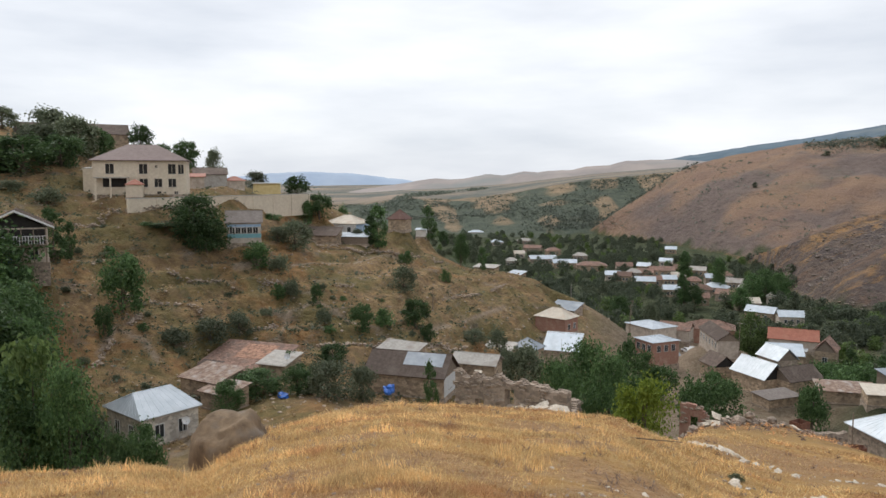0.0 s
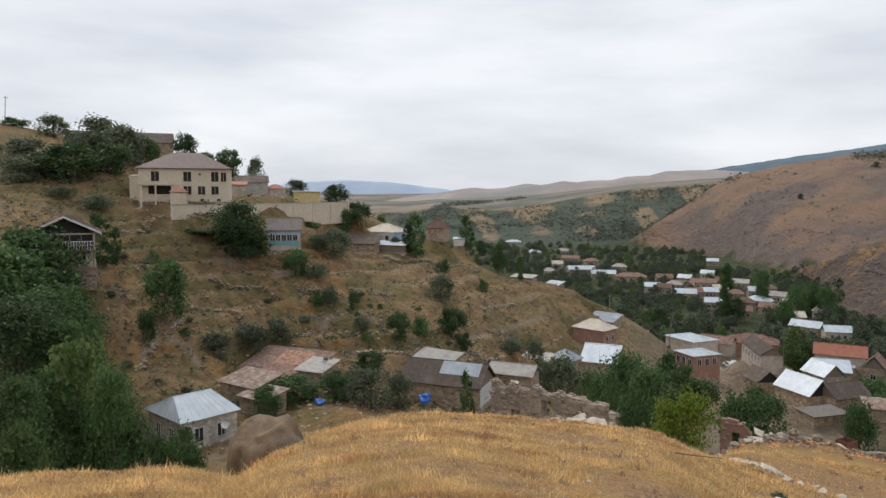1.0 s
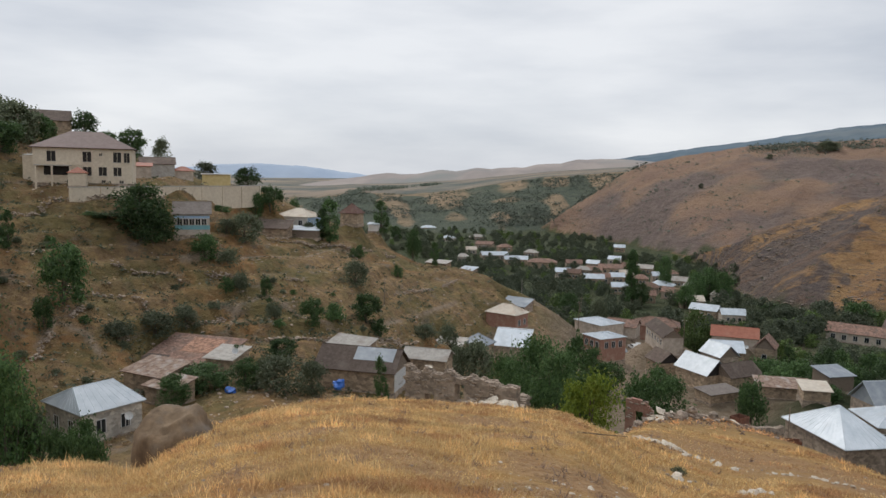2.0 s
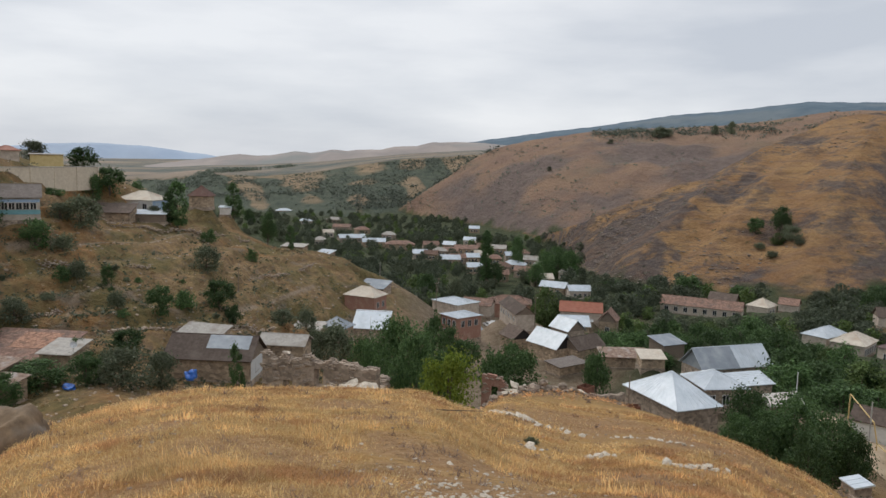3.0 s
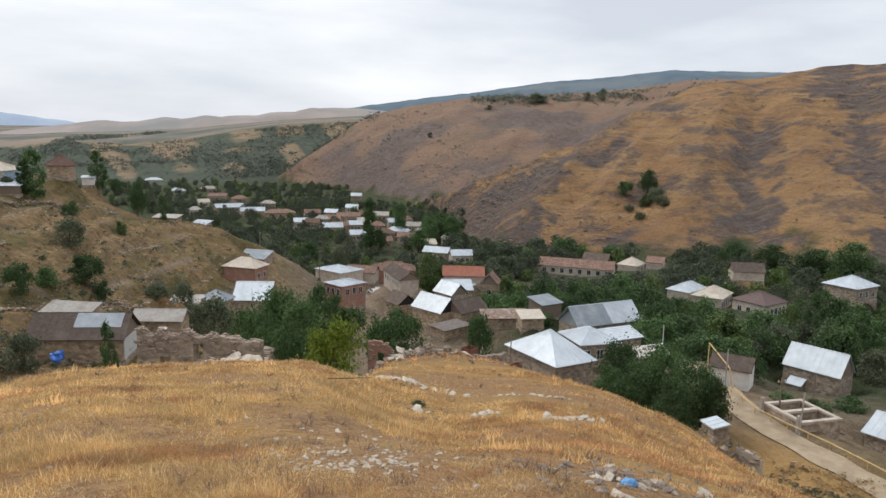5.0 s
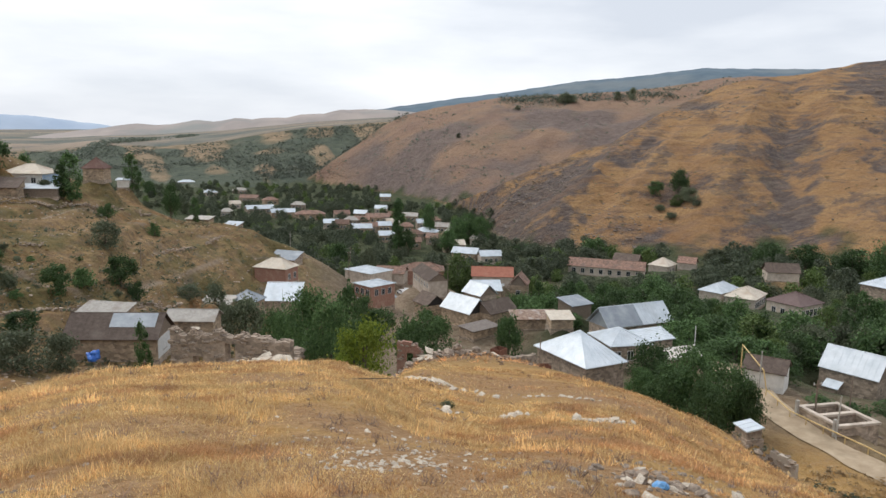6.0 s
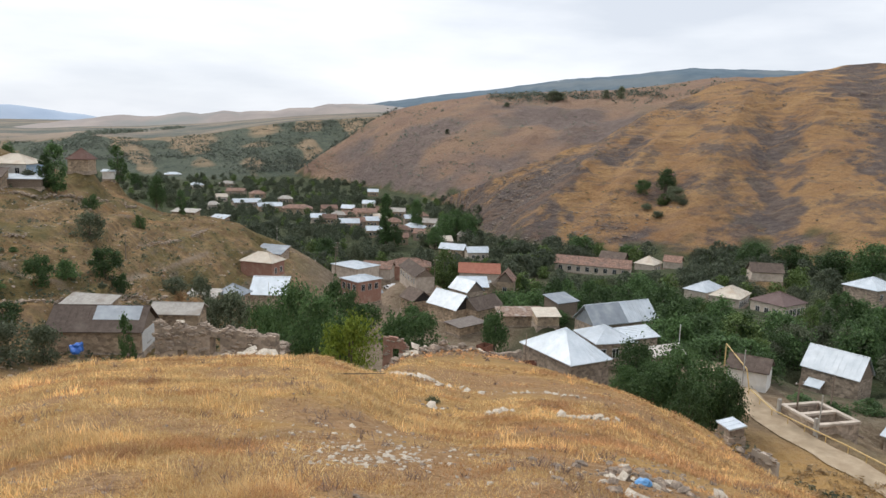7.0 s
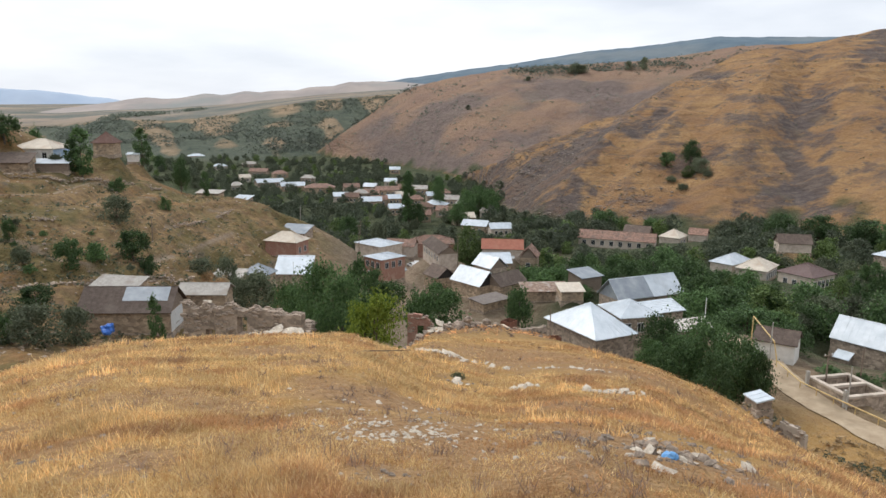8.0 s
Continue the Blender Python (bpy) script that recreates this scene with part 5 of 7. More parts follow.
SIZE = {"round": (2.9, 6.4), "wide": (3.6, 6.2), "tall": (2.2, 9.0), "big": (4.4, 12.0), "poplar": (2.3, 21.0), "dusty": (3.0, 5.4), "green": (2.8, 6.0), "lime": (2.6, 5.4),
        "near_round": (2.9, 6.4), "near_wide": (3.6, 6.2), "near_big": (4.4, 12.0), "bush": (1.5, 1.9), "dustybush": (1.5, 1.6)}


def plant(kind, bearing, d, top=None, width=None, s=1.0):
    """A tree at a bearing and distance, up to the height top and so wide, or of a plain scale."""
    x, y = at(bearing, d)
    g = ground(x, y)
    sx = sz = s
    if top is not None:
        tall_ = max(top - g, 0.8)
        if kind in ("bush", "dustybush") and tall_ > 3.4:
            kind = "round" if kind == "bush" else "dusty"
        if kind in ("round", "wide") and tall_ > 9.5:
            kind = "big"
        if d < 100 and kind in ("round", "wide", "big"):
            kind = "near_" + kind
        sz = tall_ / SIZE[kind][1]
        sx = width / (2.15 * SIZE[kind][0])
        sx = max(sx, 0.5 * sz)
    m_ = pose(x, y, g - 0.1, 0, 0, rt.uniform(0, 360)) @ Matrix.Diagonal((sx, sx, sz, 1))
    if kind in USED:
        k_ = TREES[kind].scale
        return copy_thing(TREES[kind], m_ @ Matrix.Diagonal((1 / k_.x, 1 / k_.y, 1 / k_.z, 1)))
    # the first of a kind is the built one itself
    USED.add(kind)
    TREES[kind].matrix_world = m_
    return TREES[kind]


def hides_house(b, d, tall, wide):
    """Whether a tree would stand in a house or over the roofs seen across it."""
    x, y = at(b, d)
    top = ground(x, y) + tall
    half = math.degrees(wide / d)
    for hb, hw, hd, eave in HOUSES:
        if abs(hb - b) < hw + half * 0.6 and d < hd + 5 and top / d > (eave - 1.2) / hd and d > hd * 0.35:
            return True
        if abs(hb - b) < hw + half * 0.5 and abs(d - hd) < 6:
            return True
    return False


# dark trees in the gully and up its side
plant("big", -32.2, 106, -4.4, 14.1)
plant("big", -33.9, 100, -6.3, 13.3)
plant("round", -30.3, 102, -9.8, 6.3)
plant("green", -29.8, 66, -12.4, 6.5)
plant("big", -33.3, 80, -10.2, 13.6)
plant("round", -27.7, 62, -13.6, 5.6)
plant("round", -31.3, 66, -14.5, 7.8)
plant("bush", -33.7, 42, -11.8, 3.7)
plant("dusty", -26.3, 64, -18.7, 4.9)
plant("bush", -23.0, 60, -18.8, 4.4)
plant("bush", -24.4, 56, -18.0, 2.7)
plant("big", -31.1, 90, -10.4, 11.3)
plant("round", -33.9, 60, -13.3, 7.1)
plant("round", -30.7, 80, -12.6, 7.5)
# by the porch house and below the big house
plant("tall", -28.1, 128, -3.9, 4.9)
plant("tall", -27.1, 130, -6.3, 2.4)
plant("round", -23.9, 118, -10.3, 7.3)
plant("bush", -25.2, 112, -17.2, 3.1)
plant("wide", -18.8, 143, -2.1, 11.9)
plant("round", -20.8, 144, -7.7, 7.3)
plant("wide", -18.0, 142, -7.7, 8.8)
plant("round", -14.4, 142, -11.3, 5.5)
plant("dustybush", -12.7, 142, -14.3, 4.6)
plant("dusty", -11.5, 157, -8.6, 9.0)
plant("dusty", -12.8, 156, -9.7, 5.3)
plant("round", -9.6, 186, -3.2, 7.2)
plant("round", -10.7, 184, -4.5, 4.3)
plant("tall", -5.1, 181, -5.8, 6.1)
plant("tall", -5.7, 180, -8.4, 3.9)
plant("tall", -1.1, 214, -7.1, 5.3)
plant("round", -0.0, 539, -36.9, 10.0)
plant("round", 1.4, 205, -14.6, 5.1)
plant("tall", 3.1, 200, -17.9, 3.1)
plant("round", -7.9, 250, -8.1, 5.0)
plant("round", -11.2, 228, 1.5, 9.1)
plant("dusty", -14.2, 235, 2.5, 9.4)
plant("bush", -13.2, 169, -7.5, 5.2)
# on the skyline above
plant("round", -22.3, 228, 16.0, 8.1)
plant("round", -19.2, 218, 11.2, 8.4)
plant("dusty", -17.3, 222, 8.6, 6.2)
plant("round", -20.8, 226, 10.5, 5.2)
plant("dusty", -30.8, 229, 19.4, 11.0)
plant("dusty", -27.9, 203, 17.2, 13.4)
plant("dusty", -26.5, 191, 14.5, 13.3)
plant("dusty", -28.8, 181, 11.9, 15.4)
plant("round", -29.6, 170, 9.1, 15.8)
plant("dusty", -32.6, 188, 10.6, 14.5)
plant("dusty", -33.0, 172, 5.9, 10.6)
plant("round", -25.4, 195, 12.8, 9.4)
plant("dusty", -31.5, 176, 7.3, 12.2)
plant("bush", -33.1, 236, 18.9, 9.1)
plant("round", -27.4, 176, 9.9, 10.9)
plant("dustybush", -28.4, 154, -1.5, 7.1)
plant("dustybush", -30.4, 159, 0.0, 6.1)
plant("round", -24.5, 200, 11.6, 4.6)
# scrub on the brown slope
plant("bush", -2.9, 172, -16.7, 4.0)
plant("dusty", -3.1, 149, -17.7, 6.7)
plant("bush", -9.9, 133, -18.5, 2.6)
plant("round", -6.4, 125, -20.9, 4.7)
plant("round", -2.2, 133, -21.5, 6.0)
plant("bush", -4.7, 128, -22.6, 4.4)
plant("bush", -1.2, 131, -26.0, 3.3)
plant("bush", 0.2, 174, -21.4, 3.0)
plant("dustybush", -11.9, 133, -17.8, 4.3)
plant("bush", -22.1, 143, -12.3, 2.9)
plant("dustybush", -15.8, 121, -21.3, 5.7)
plant("dustybush", -17.9, 118, -21.5, 6.5)
plant("dustybush", -20.4, 113, -21.7, 5.3)
plant("bush", -12.8, 132, -18.3, 3.1)
plant("dustybush", -9.3, 125, -21.9, 3.9)
plant("dustybush", 2.4, 431, -41.3, 8.7)
plant("dustybush", -6.7, 182, -12.0, 4.2)
plant("bush", -12.0, 108, -24.7, 2.6)
plant("dustybush", -10.2, 97, -24.2, 3.1)
# small shrubs strewn over the brown slope
for i in range(60):
    b_, d_ = rt.uniform(-29, 3), rt.uniform(98, 175)
    if d_ < 135 + abs(b_ + 14) and not hides_house(b_, d_, 2.0, 1.5):
        plant(rt.choice(("bush", "dustybush", "dustybush")), b_, d_, s=rt.uniform(0.35, 0.8))
# round the houses in the gully
plant("bush", -8.7, 110, -24.5, 5.4)
plant("dusty", -9.1, 92, -22.8, 6.9)
plant("round", -14.6, 96, -24.2, 6.9)
plant("round", -16.8, 90, -23.8, 4.3)
plant("round", -11.5, 94, -23.4, 4.6)
plant("dusty", -6.4, 94, -24.1, 4.8)
plant("tall", -1.0, 90, -22.2, 2.0)
plant("dusty", 2.5, 142, -29.2, 5.8)
plant("dusty", 4.3, 150, -30.9, 5.4)
plant("dusty", 6.5, 128, -29.2, 9.1)
plant("dusty", 5.0, 126, -29.7, 5.0)
plant("big", 11.4, 72, -15.3, 7.1)
plant("round", 9.7, 78, -19.0, 5.6)
plant("big", 13.1, 66, -15.0, 6.0)
plant("tall", 14.4, 88, -18.1, 2.4)
plant("lime", 15.7, 52, -13.4, 4.9)
plant("round", 14.6, 60, -15.8, 2.9)
plant("round", 20.9, 98, -24.4, 7.8)
plant("round", 19.2, 100, -25.6, 4.8)
plant("green", 23.1, 222, -37.2, 10.8)
plant("bush", 27.4, 122, -30.5, 5.0)
plant("round", 8.7, 84, -20.2, 4.0)
plant("round", 17.0, 150, -36.7, 7.2)
plant("round", 15.6, 152, -34.1, 6.0)
# beside the pyramid-roofed house
plant("wide", 38.6, 84, -23.4, 6.1)
plant("wide", 41.6, 79, -22.0, 7.3)
plant("wide", 44.2, 74, -21.8, 6.5)
plant("round", 45.8, 72, -22.5, 2.9)
plant("round", 40.0, 76, -23.2, 5.5)
plant("round", 42.8, 70, -22.6, 4.5)
plant("round", 37.9, 78, -24.4, 3.8)
plant("round", 27.3, 132, -33.5, 4.8)
plant("bush", 28.6, 150, -38.8, 4.8)
plant("round", 29.7, 172, -40.1, 8.2)
plant("round", 31.9, 150, -36.4, 7.1)
plant("wide", 48.7, 128, -28.0, 10.1)
plant("wide", 53.7, 135, -28.7, 9.6)
plant("wide", 49.2, 122, -29.6, 7.8)
plant("round", 47.9, 104, -28.0, 5.0)
plant("bush", 50.4, 96, -30.8, 4.7)
plant("bush", 52.6, 92, -29.6, 3.7)
plant("bush", 54.7, 100, -31.1, 4.8)
plant("round", 46.7, 112, -28.8, 6.2)
plant("bush", 31.3, 78, -25.8, 2.5)
for b_, d_, top_, wide_ in ((41.2, 112, -27.0, 9.0), (43.0, 116, -27.0, 9.5), (44.6, 108, -27.2, 8.0), (42.6, 104, -28.2, 7.0), (45.6, 122, -27.6, 9.0)):
    plant(rt.choice(("wide", "round", "green")), b_, d_, top_, wide_)
# at the foot of the far hill and up on it
plant("round", 33.8, 284, -39.3, 11.5)
plant("round", 37.2, 282, -41.4, 6.2)
plant("round", 28.3, 300, -45.4, 12.2)
plant("wide", 46.2, 278, -36.4, 13.8)
plant("wide", 48.6, 276, -35.5, 13.7)
plant("wide", 51.5, 268, -34.9, 15.4)
plant("wide", 53.7, 262, -30.9, 16.3)
plant("round", 30.8, 290, -45.6, 9.1)
plant("dusty", 42.6, 282, -41.0, 11.0)
plant("round", 44.5, 280, -41.9, 8.7)
for kind_, b_, e_, tall_, wide_ in (("round", 39.7, -3.95, 12.0, 9.2), ("round", 38.05, -4.3, 7.0, 7.8), ("dusty", 40.5, -5.05, 6.0, 9.0), ("green", 39.6, -4.9, 5.0, 7.0), ("dusty", 40.1, -4.6, 5.5, 5.0),
                                    ("dustybush", 38.4, -5.2, 2.6, 6.0), ("dustybush", 39.3, -6.2, 2.8, 6.0), ("dustybush", 41.0, -5.5, 2.6, 5.0)):
    hx_, hy_ = on_spur(b_, e_)
    plant(kind_, b_, math.hypot(hx_, hy_), ground(hx_, hy_) + tall_, wide_)
for b_, u_, tall_, wide_ in ((31.0, 0.80, 9.0, 17.0), (36.0, 0.82, 11.0, 9.0), (34.9, 0.84, 8.0, 8.0), (23.0, 0.45, 4.0, 5.0), (27.5, 0.74, 4.0, 7.0), (31.5, 0.8, 6.5, 14.0)):
    d_ = BACK_FOOT(b_) + (BACK_AWAY(b_) - BACK_FOOT(b_)) * u_
    plant("dusty", b_, d_, ground(*at(b_, d_)) + tall_, wide_)
plant("round", 20.8, 345, -33.4, 7.5)
plant("round", 24.0, 330, -36.0, 11.3)
plant("round", 23.1, 320, -37.1, 9.9)
plant("round", 25.0, 325, -36.8, 10.1)
plant("round", 22.3, 300, -40.1, 9.3)
plant("round", 19.2, 300, -40.5, 8.4)
plant("dusty", 16.0, 245, -39.5, 7.7)
plant("round", 13.7, 262, -39.9, 9.4)
plant("poplar", 18.38, 300, -26.2, 4.6)


# the groves on the valley floor: single trees close by, joined woodland farther up
WOODS = []
for low, high, near, away, count in ((27, 62, 112, 290, 420), (3, 27, 232, 480, 620), (22, 36, 170, 300, 90), (-3, 17, 440, 640, 330)):
    for i in range(count):
        b, d = rt.uniform(low, high), math.sqrt(rt.uniform(near**2, away**2))
        x, y = at(b, d)
        k = rt.choice(("round", "wide", "wide", "green", "tall", "dusty"))
        s_ = rt.uniform(0.7, 1.3) * (0.75 if d > 330 else 1)
        if ground(x, y) > -33 or (b < 27 and ground(x, y) > -44) or (15.5 < b < 21.5 and d < 262):
            continue
        if (d < 300 or rt.random() < 0.62) and hides_house(b, d, SIZE[k][1] * s_, SIZE[k][0] * s_):
            continue
        if d < 205:
            plant(k, b, d, s=s_)
        else:
            WOODS.append(("round" if k == "tall" and d < 300 else "wide" if k == "tall" else k, x, y, s_))


def woodland():
    """Far groves too dense to count: crowns of coarser leaf clumps over short stems, in one mesh."""
    rnd = np.random.default_rng(8)
    kinds = {k: crown_mesh("crown", 70 + i, SIZE[k][0], SIZE[k][1], 0.2, 440, 0.42, 22, M["leaf"])[0] for i, k in enumerate(("round", "wide", "green", "tall", "dusty"))}
    base = {}
    for k, me in kinds.items():
        co = np.empty(len(me.vertices) * 3)
        me.vertices.foreach_get("co", co)
        base[k] = co.reshape(-1, 3)
    # round and wide crowns take the leaf colour paled for haze
    for material, names in ((M["hazygrove"], ("round", "wide")), (M["midleaf"], ("green", "tall")), (M["greyleaf"], ("dusty",))):
        vs, fs, n0 = [], [], 0
        for k, x, y, sc in WOODS:
            if k not in names:
                continue
            a = rnd.uniform(0, 6.283)
            co = base[k] * sc
            r = np.array([[math.cos(a), -math.sin(a), 0], [math.sin(a), math.cos(a), 0], [0, 0, 1]])
            vs.append(co @ r.T + np.array([x, y, ground(x, y) - 0.3]))
            q = np.arange(n0, n0 + len(co), 4)
            fs.append(np.stack([q, q + 1, q + 2, q, q + 2, q + 3], 1).reshape(-1, 3))
            n0 += len(co)
        if vs:
            me = bpy.data.meshes.new("valley_woods")
            me.from_pydata(np.concatenate(vs).tolist(), [], np.concatenate(fs).tolist())
            me.materials.append(material)
            tagged(new("valley_woods", me), "dense green trees filling the valley floor", "woods", kind="stuff")
    for me in kinds.values():
        bpy.data.meshes.remove(me)


woodland()


# ---- far ridges beyond the plateau ----
def ridge(name, d, depth, line, material, label):
    bm = bmesh.new()
    prev = None
    pts = []
    for (b0, e0), (b1, e1) in zip(line, line[1:]):
        n_ = max(2, int((b1 - b0) / 0.25))
        pts += [(b0 + (b1 - b0) * i / n_, e0 + (e1 - e0) * i / n_) for i in range(n_)]
    for b, e in pts:
        x, y = at(b, d)
        top = d * math.tan(radians(e)) + d * 0.0009 * noise.fractal((b * 0.9, 0.3, d), 0.8, 2.0, 4)
        col = []
        for k, (u, h) in enumerate(((-1, 0), (-0.55, 0.62), (-0.25, 0.88), (0, 1), (0.6, 0.4))):
            f = (d + u * depth) / d
            col.append(bm.verts.new((x * f, y * f, -60 + (top + 60) * h + (d * 0.002 * noise.noise((b * 1.3, k * 7.0, d)) if 0 < k < 3 else 0))))
        if prev:
            for k in range(4):
                bm.faces.new((prev[k], col[k], col[k + 1], prev[k + 1]))
        prev = col
    me = bpy.data.meshes.new(name)
    bm.to_mesh(me)
    bm.free()
    me.materials.append(material)
    me.shade_smooth()
    return tagged(new(name, me), label, "mountain", kind="structure")


# The blue of distance haze is put into both base colours.
blue_far = mat("haze_blue_mountain", (0.32, 0.40, 0.52), (0.38, 0.46, 0.57), 0.004, 1.0, 0, 0, (0.40, 0.44, 0.50), 0.0012, 0.6)
blue_mid = mat("haze_blue_forest_ridge", (0.070, 0.112, 0.150), (0.105, 0.155, 0.195), 0.012, 1.0, 0, 0, (0.20, 0.21, 0.20), 0.003, 0.4)
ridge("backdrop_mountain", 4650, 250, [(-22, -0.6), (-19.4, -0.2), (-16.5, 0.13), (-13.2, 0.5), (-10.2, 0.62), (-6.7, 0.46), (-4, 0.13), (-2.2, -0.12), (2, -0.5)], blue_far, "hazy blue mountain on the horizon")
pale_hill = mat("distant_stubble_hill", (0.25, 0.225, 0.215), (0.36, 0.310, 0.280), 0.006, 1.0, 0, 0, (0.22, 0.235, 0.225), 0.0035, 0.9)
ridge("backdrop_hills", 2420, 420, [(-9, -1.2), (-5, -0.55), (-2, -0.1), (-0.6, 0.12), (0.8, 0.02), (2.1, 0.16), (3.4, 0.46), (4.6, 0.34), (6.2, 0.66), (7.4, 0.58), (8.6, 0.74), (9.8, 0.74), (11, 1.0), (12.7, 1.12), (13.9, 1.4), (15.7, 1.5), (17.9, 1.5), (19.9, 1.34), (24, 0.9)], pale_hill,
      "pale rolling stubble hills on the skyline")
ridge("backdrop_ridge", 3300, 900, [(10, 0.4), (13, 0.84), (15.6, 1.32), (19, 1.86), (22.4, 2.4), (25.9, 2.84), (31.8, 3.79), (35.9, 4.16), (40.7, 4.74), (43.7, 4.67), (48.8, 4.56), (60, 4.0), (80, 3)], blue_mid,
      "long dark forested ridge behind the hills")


# ---- stones ----
def stone_mesh(name, seed, material, flat=0.7, rough=0.35, cuts=1):
    bm = bmesh.new()
    bmesh.ops.create_icosphere(bm, subdivisions=cuts, radius=0.5)
    for v in bm.verts:
        k = 1 + rough * noise.noise(v.co * 2.3 + Vector((seed * 3.1, seed, 0)))
        v.co = Vector((v.co.x * 1.15, v.co.y * 0.9, v.co.z * flat)) * k
    me = bpy.data.meshes.new(name)
    bm.to_mesh(me)
    bm.free()
    me.materials.append(material)
    return me


WHITE = [stone_mesh("stone", i, M["whitestone"], 0.45, 0.9) for i in range(5)]
GREY = [stone_mesh("stone", i + 9, M["stone"], 0.65) for i in range(4)]
rs = random.Random(21)


BARE = []


def heap(label, bearing, d, n, spread, across, size, meshes, turn=0.0, name="rubble_heap", pile=0.0):
    """Loose stones lying together."""
    x0, y0 = at(bearing, d)
    h = thing(name, label, "rubble", pose(x0, y0, ground(x0, y0)))
    c, s = math.cos(radians(turn)), math.sin(radians(turn))
    if size < 0.3:
        BARE.append((x0, y0, spread * 1.6))
    for i in range(n):
        u, v = rs.gauss(0, spread), rs.gauss(0, across)
        x, y = x0 + u * c - v * s, y0 + u * s + v * c
        k = size * (0.3 + 1.7 * rs.random() ** 3)
        near_ = math.exp(-(u / spread) ** 2 - (v / across) ** 2)
        z = ground(x, y) + 0.06 * k + pile * near_ * rs.random()
        o = new("stone", rs.choice(meshes))
        o.parent = h
        o.matrix_world = pose(x, y, z, rs.uniform(-25, 25), rs.uniform(-25, 25), rs.uniform(0, 360)) @ Matrix.Diagonal((k, k, k, 1))
    return h


heap("scatter of chalky white stones in the dry grass", 17.6, 9.1, 300, 0.50, 0.50, 0.05, WHITE, 20)
heap("loose white stones strewn over bare soil", 19.4, 10.4, 190, 0.85, 1.1, 0.048, WHITE, 30)
heap("few white stones at the edge of bare soil", 16.6, 12.6, 40, 1.3, 0.8, 0.08, WHITE)
heap("small pile of white stones on the knoll", 35.7, 23.0, 34, 0.35, 0.22, 0.2, WHITE, 0, pile=0.2)
heap("pale stones on the slope", 33.5, 22.5, 18, 0.3, 0.2, 0.2, WHITE, 0, pile=0.1)
heap("pale stone and grit in the grass", 28.4, 24.0, 16, 0.5, 0.25, 0.25, WHITE, 0, pile=0.05)
heap("line of white stones along the slope", 30.8, 31.0, 46, 1.9, 0.35, 0.2, WHITE, -20)
heap("dark and white stones beside a green tuft", 22.0, 23.5, 16, 0.6, 0.2, 0.22, WHITE + GREY, 0)
heap("grey rocks breaking out of the bank", 39.2, 10.0, 150, 1.0, 0.5, 0.13, GREY + WHITE[:1], 40, pile=0.03)
heap("grey rocks and grit low on the bank", 42.5, 13.5, 60, 1.2, 0.6, 0.09, GREY, 40)
heap("rocks lying at the foot of the view", 15.5, 6.4, 40, 0.3, 0.16, 0.05, GREY + WHITE[:1], 0)
heap("pale rubble below the ruined wall", 8.2, 33.8, 90, 1.5, 0.6, 0.42, WHITE, 5, pile=0.5)
heap("tumbled stone wall running along the gully edge", -7.5, 35.5, 110, 3.2, 0.45, 0.34, GREY, 18, name="rubble_wall", pile=0.35)
heap("tumbled stones at the end of a fallen wall", -1.0, 40.0, 70, 2.0, 0.6, 0.36, GREY + WHITE[:1], 10, name="rubble_wall", pile=0.3)
heap("collapsed field wall below the grass", 22.5, 60.0, 130, 3.4, 0.7, 0.5, GREY + WHITE[:1], -8, name="rubble_wall", pile=0.9)
heap("broken stone wall beside the pyramid-roofed house", 35.3, 62.5, 90, 2.4, 0.7, 0.5, GREY, -35, name="rubble_wall", pile=0.8)
heap("ruined stone footing above the trees", 39.8, 55.5, 90, 1.7, 0.8, 0.5, GREY, -40, name="rubble_wall", pile=1.0)
heap("bank of tumbled stones and rubble along the lane", 51.0, 55.0, 160, 4.2, 1.0, 0.34, GREY + WHITE[:1], 85, name="rubble_bank", pile=0.4)
heap("stones fallen beside the tin-roofed shed", 47.0, 57.5, 80, 1.3, 0.7, 0.4, GREY, -30, pile=0.8)
heap("row of grey stones across the grass", 20.6, 32.0, 46, 1.6, 0.3, 0.3, WHITE, -50)


def boulder():
    bm = bmesh.new()
    bmesh.ops.create_icosphere(bm, subdivisions=4, radius=1.0)
    for v in bm.verts:
        c = v.co.copy()
        k = 1 + 0.22 * noise.noise(c * 1.5 + Vector((4, 2, 1))) + 0.07 * noise.noise(c * 4.5) + 0.025 * noise.noise(c * 11)
        top = 0.92 if c.z > 0.55 else 1.0
        v.co = Vector((c.x * 1.32, c.y * 1.0, min(c.z, 0.78 + 0.1 * c.x) * 1.15)) * k * top
    me = bpy.data.meshes.new("boulder")
    bm.to_mesh(me)
    bm.free()
    me.shade_smooth()
    me.materials.append(M["boulder"])
    x, y = at(-16.4, 20.3)
    o = tagged(new("boulder", me), "large rounded brown boulder with lichen in dry grass", "boulder")
    o.matrix_world = pose(x, y, -7.5, 4, -3, 18) @ Matrix.Diagonal((0.86, 0.9, 1.3, 1))


boulder()


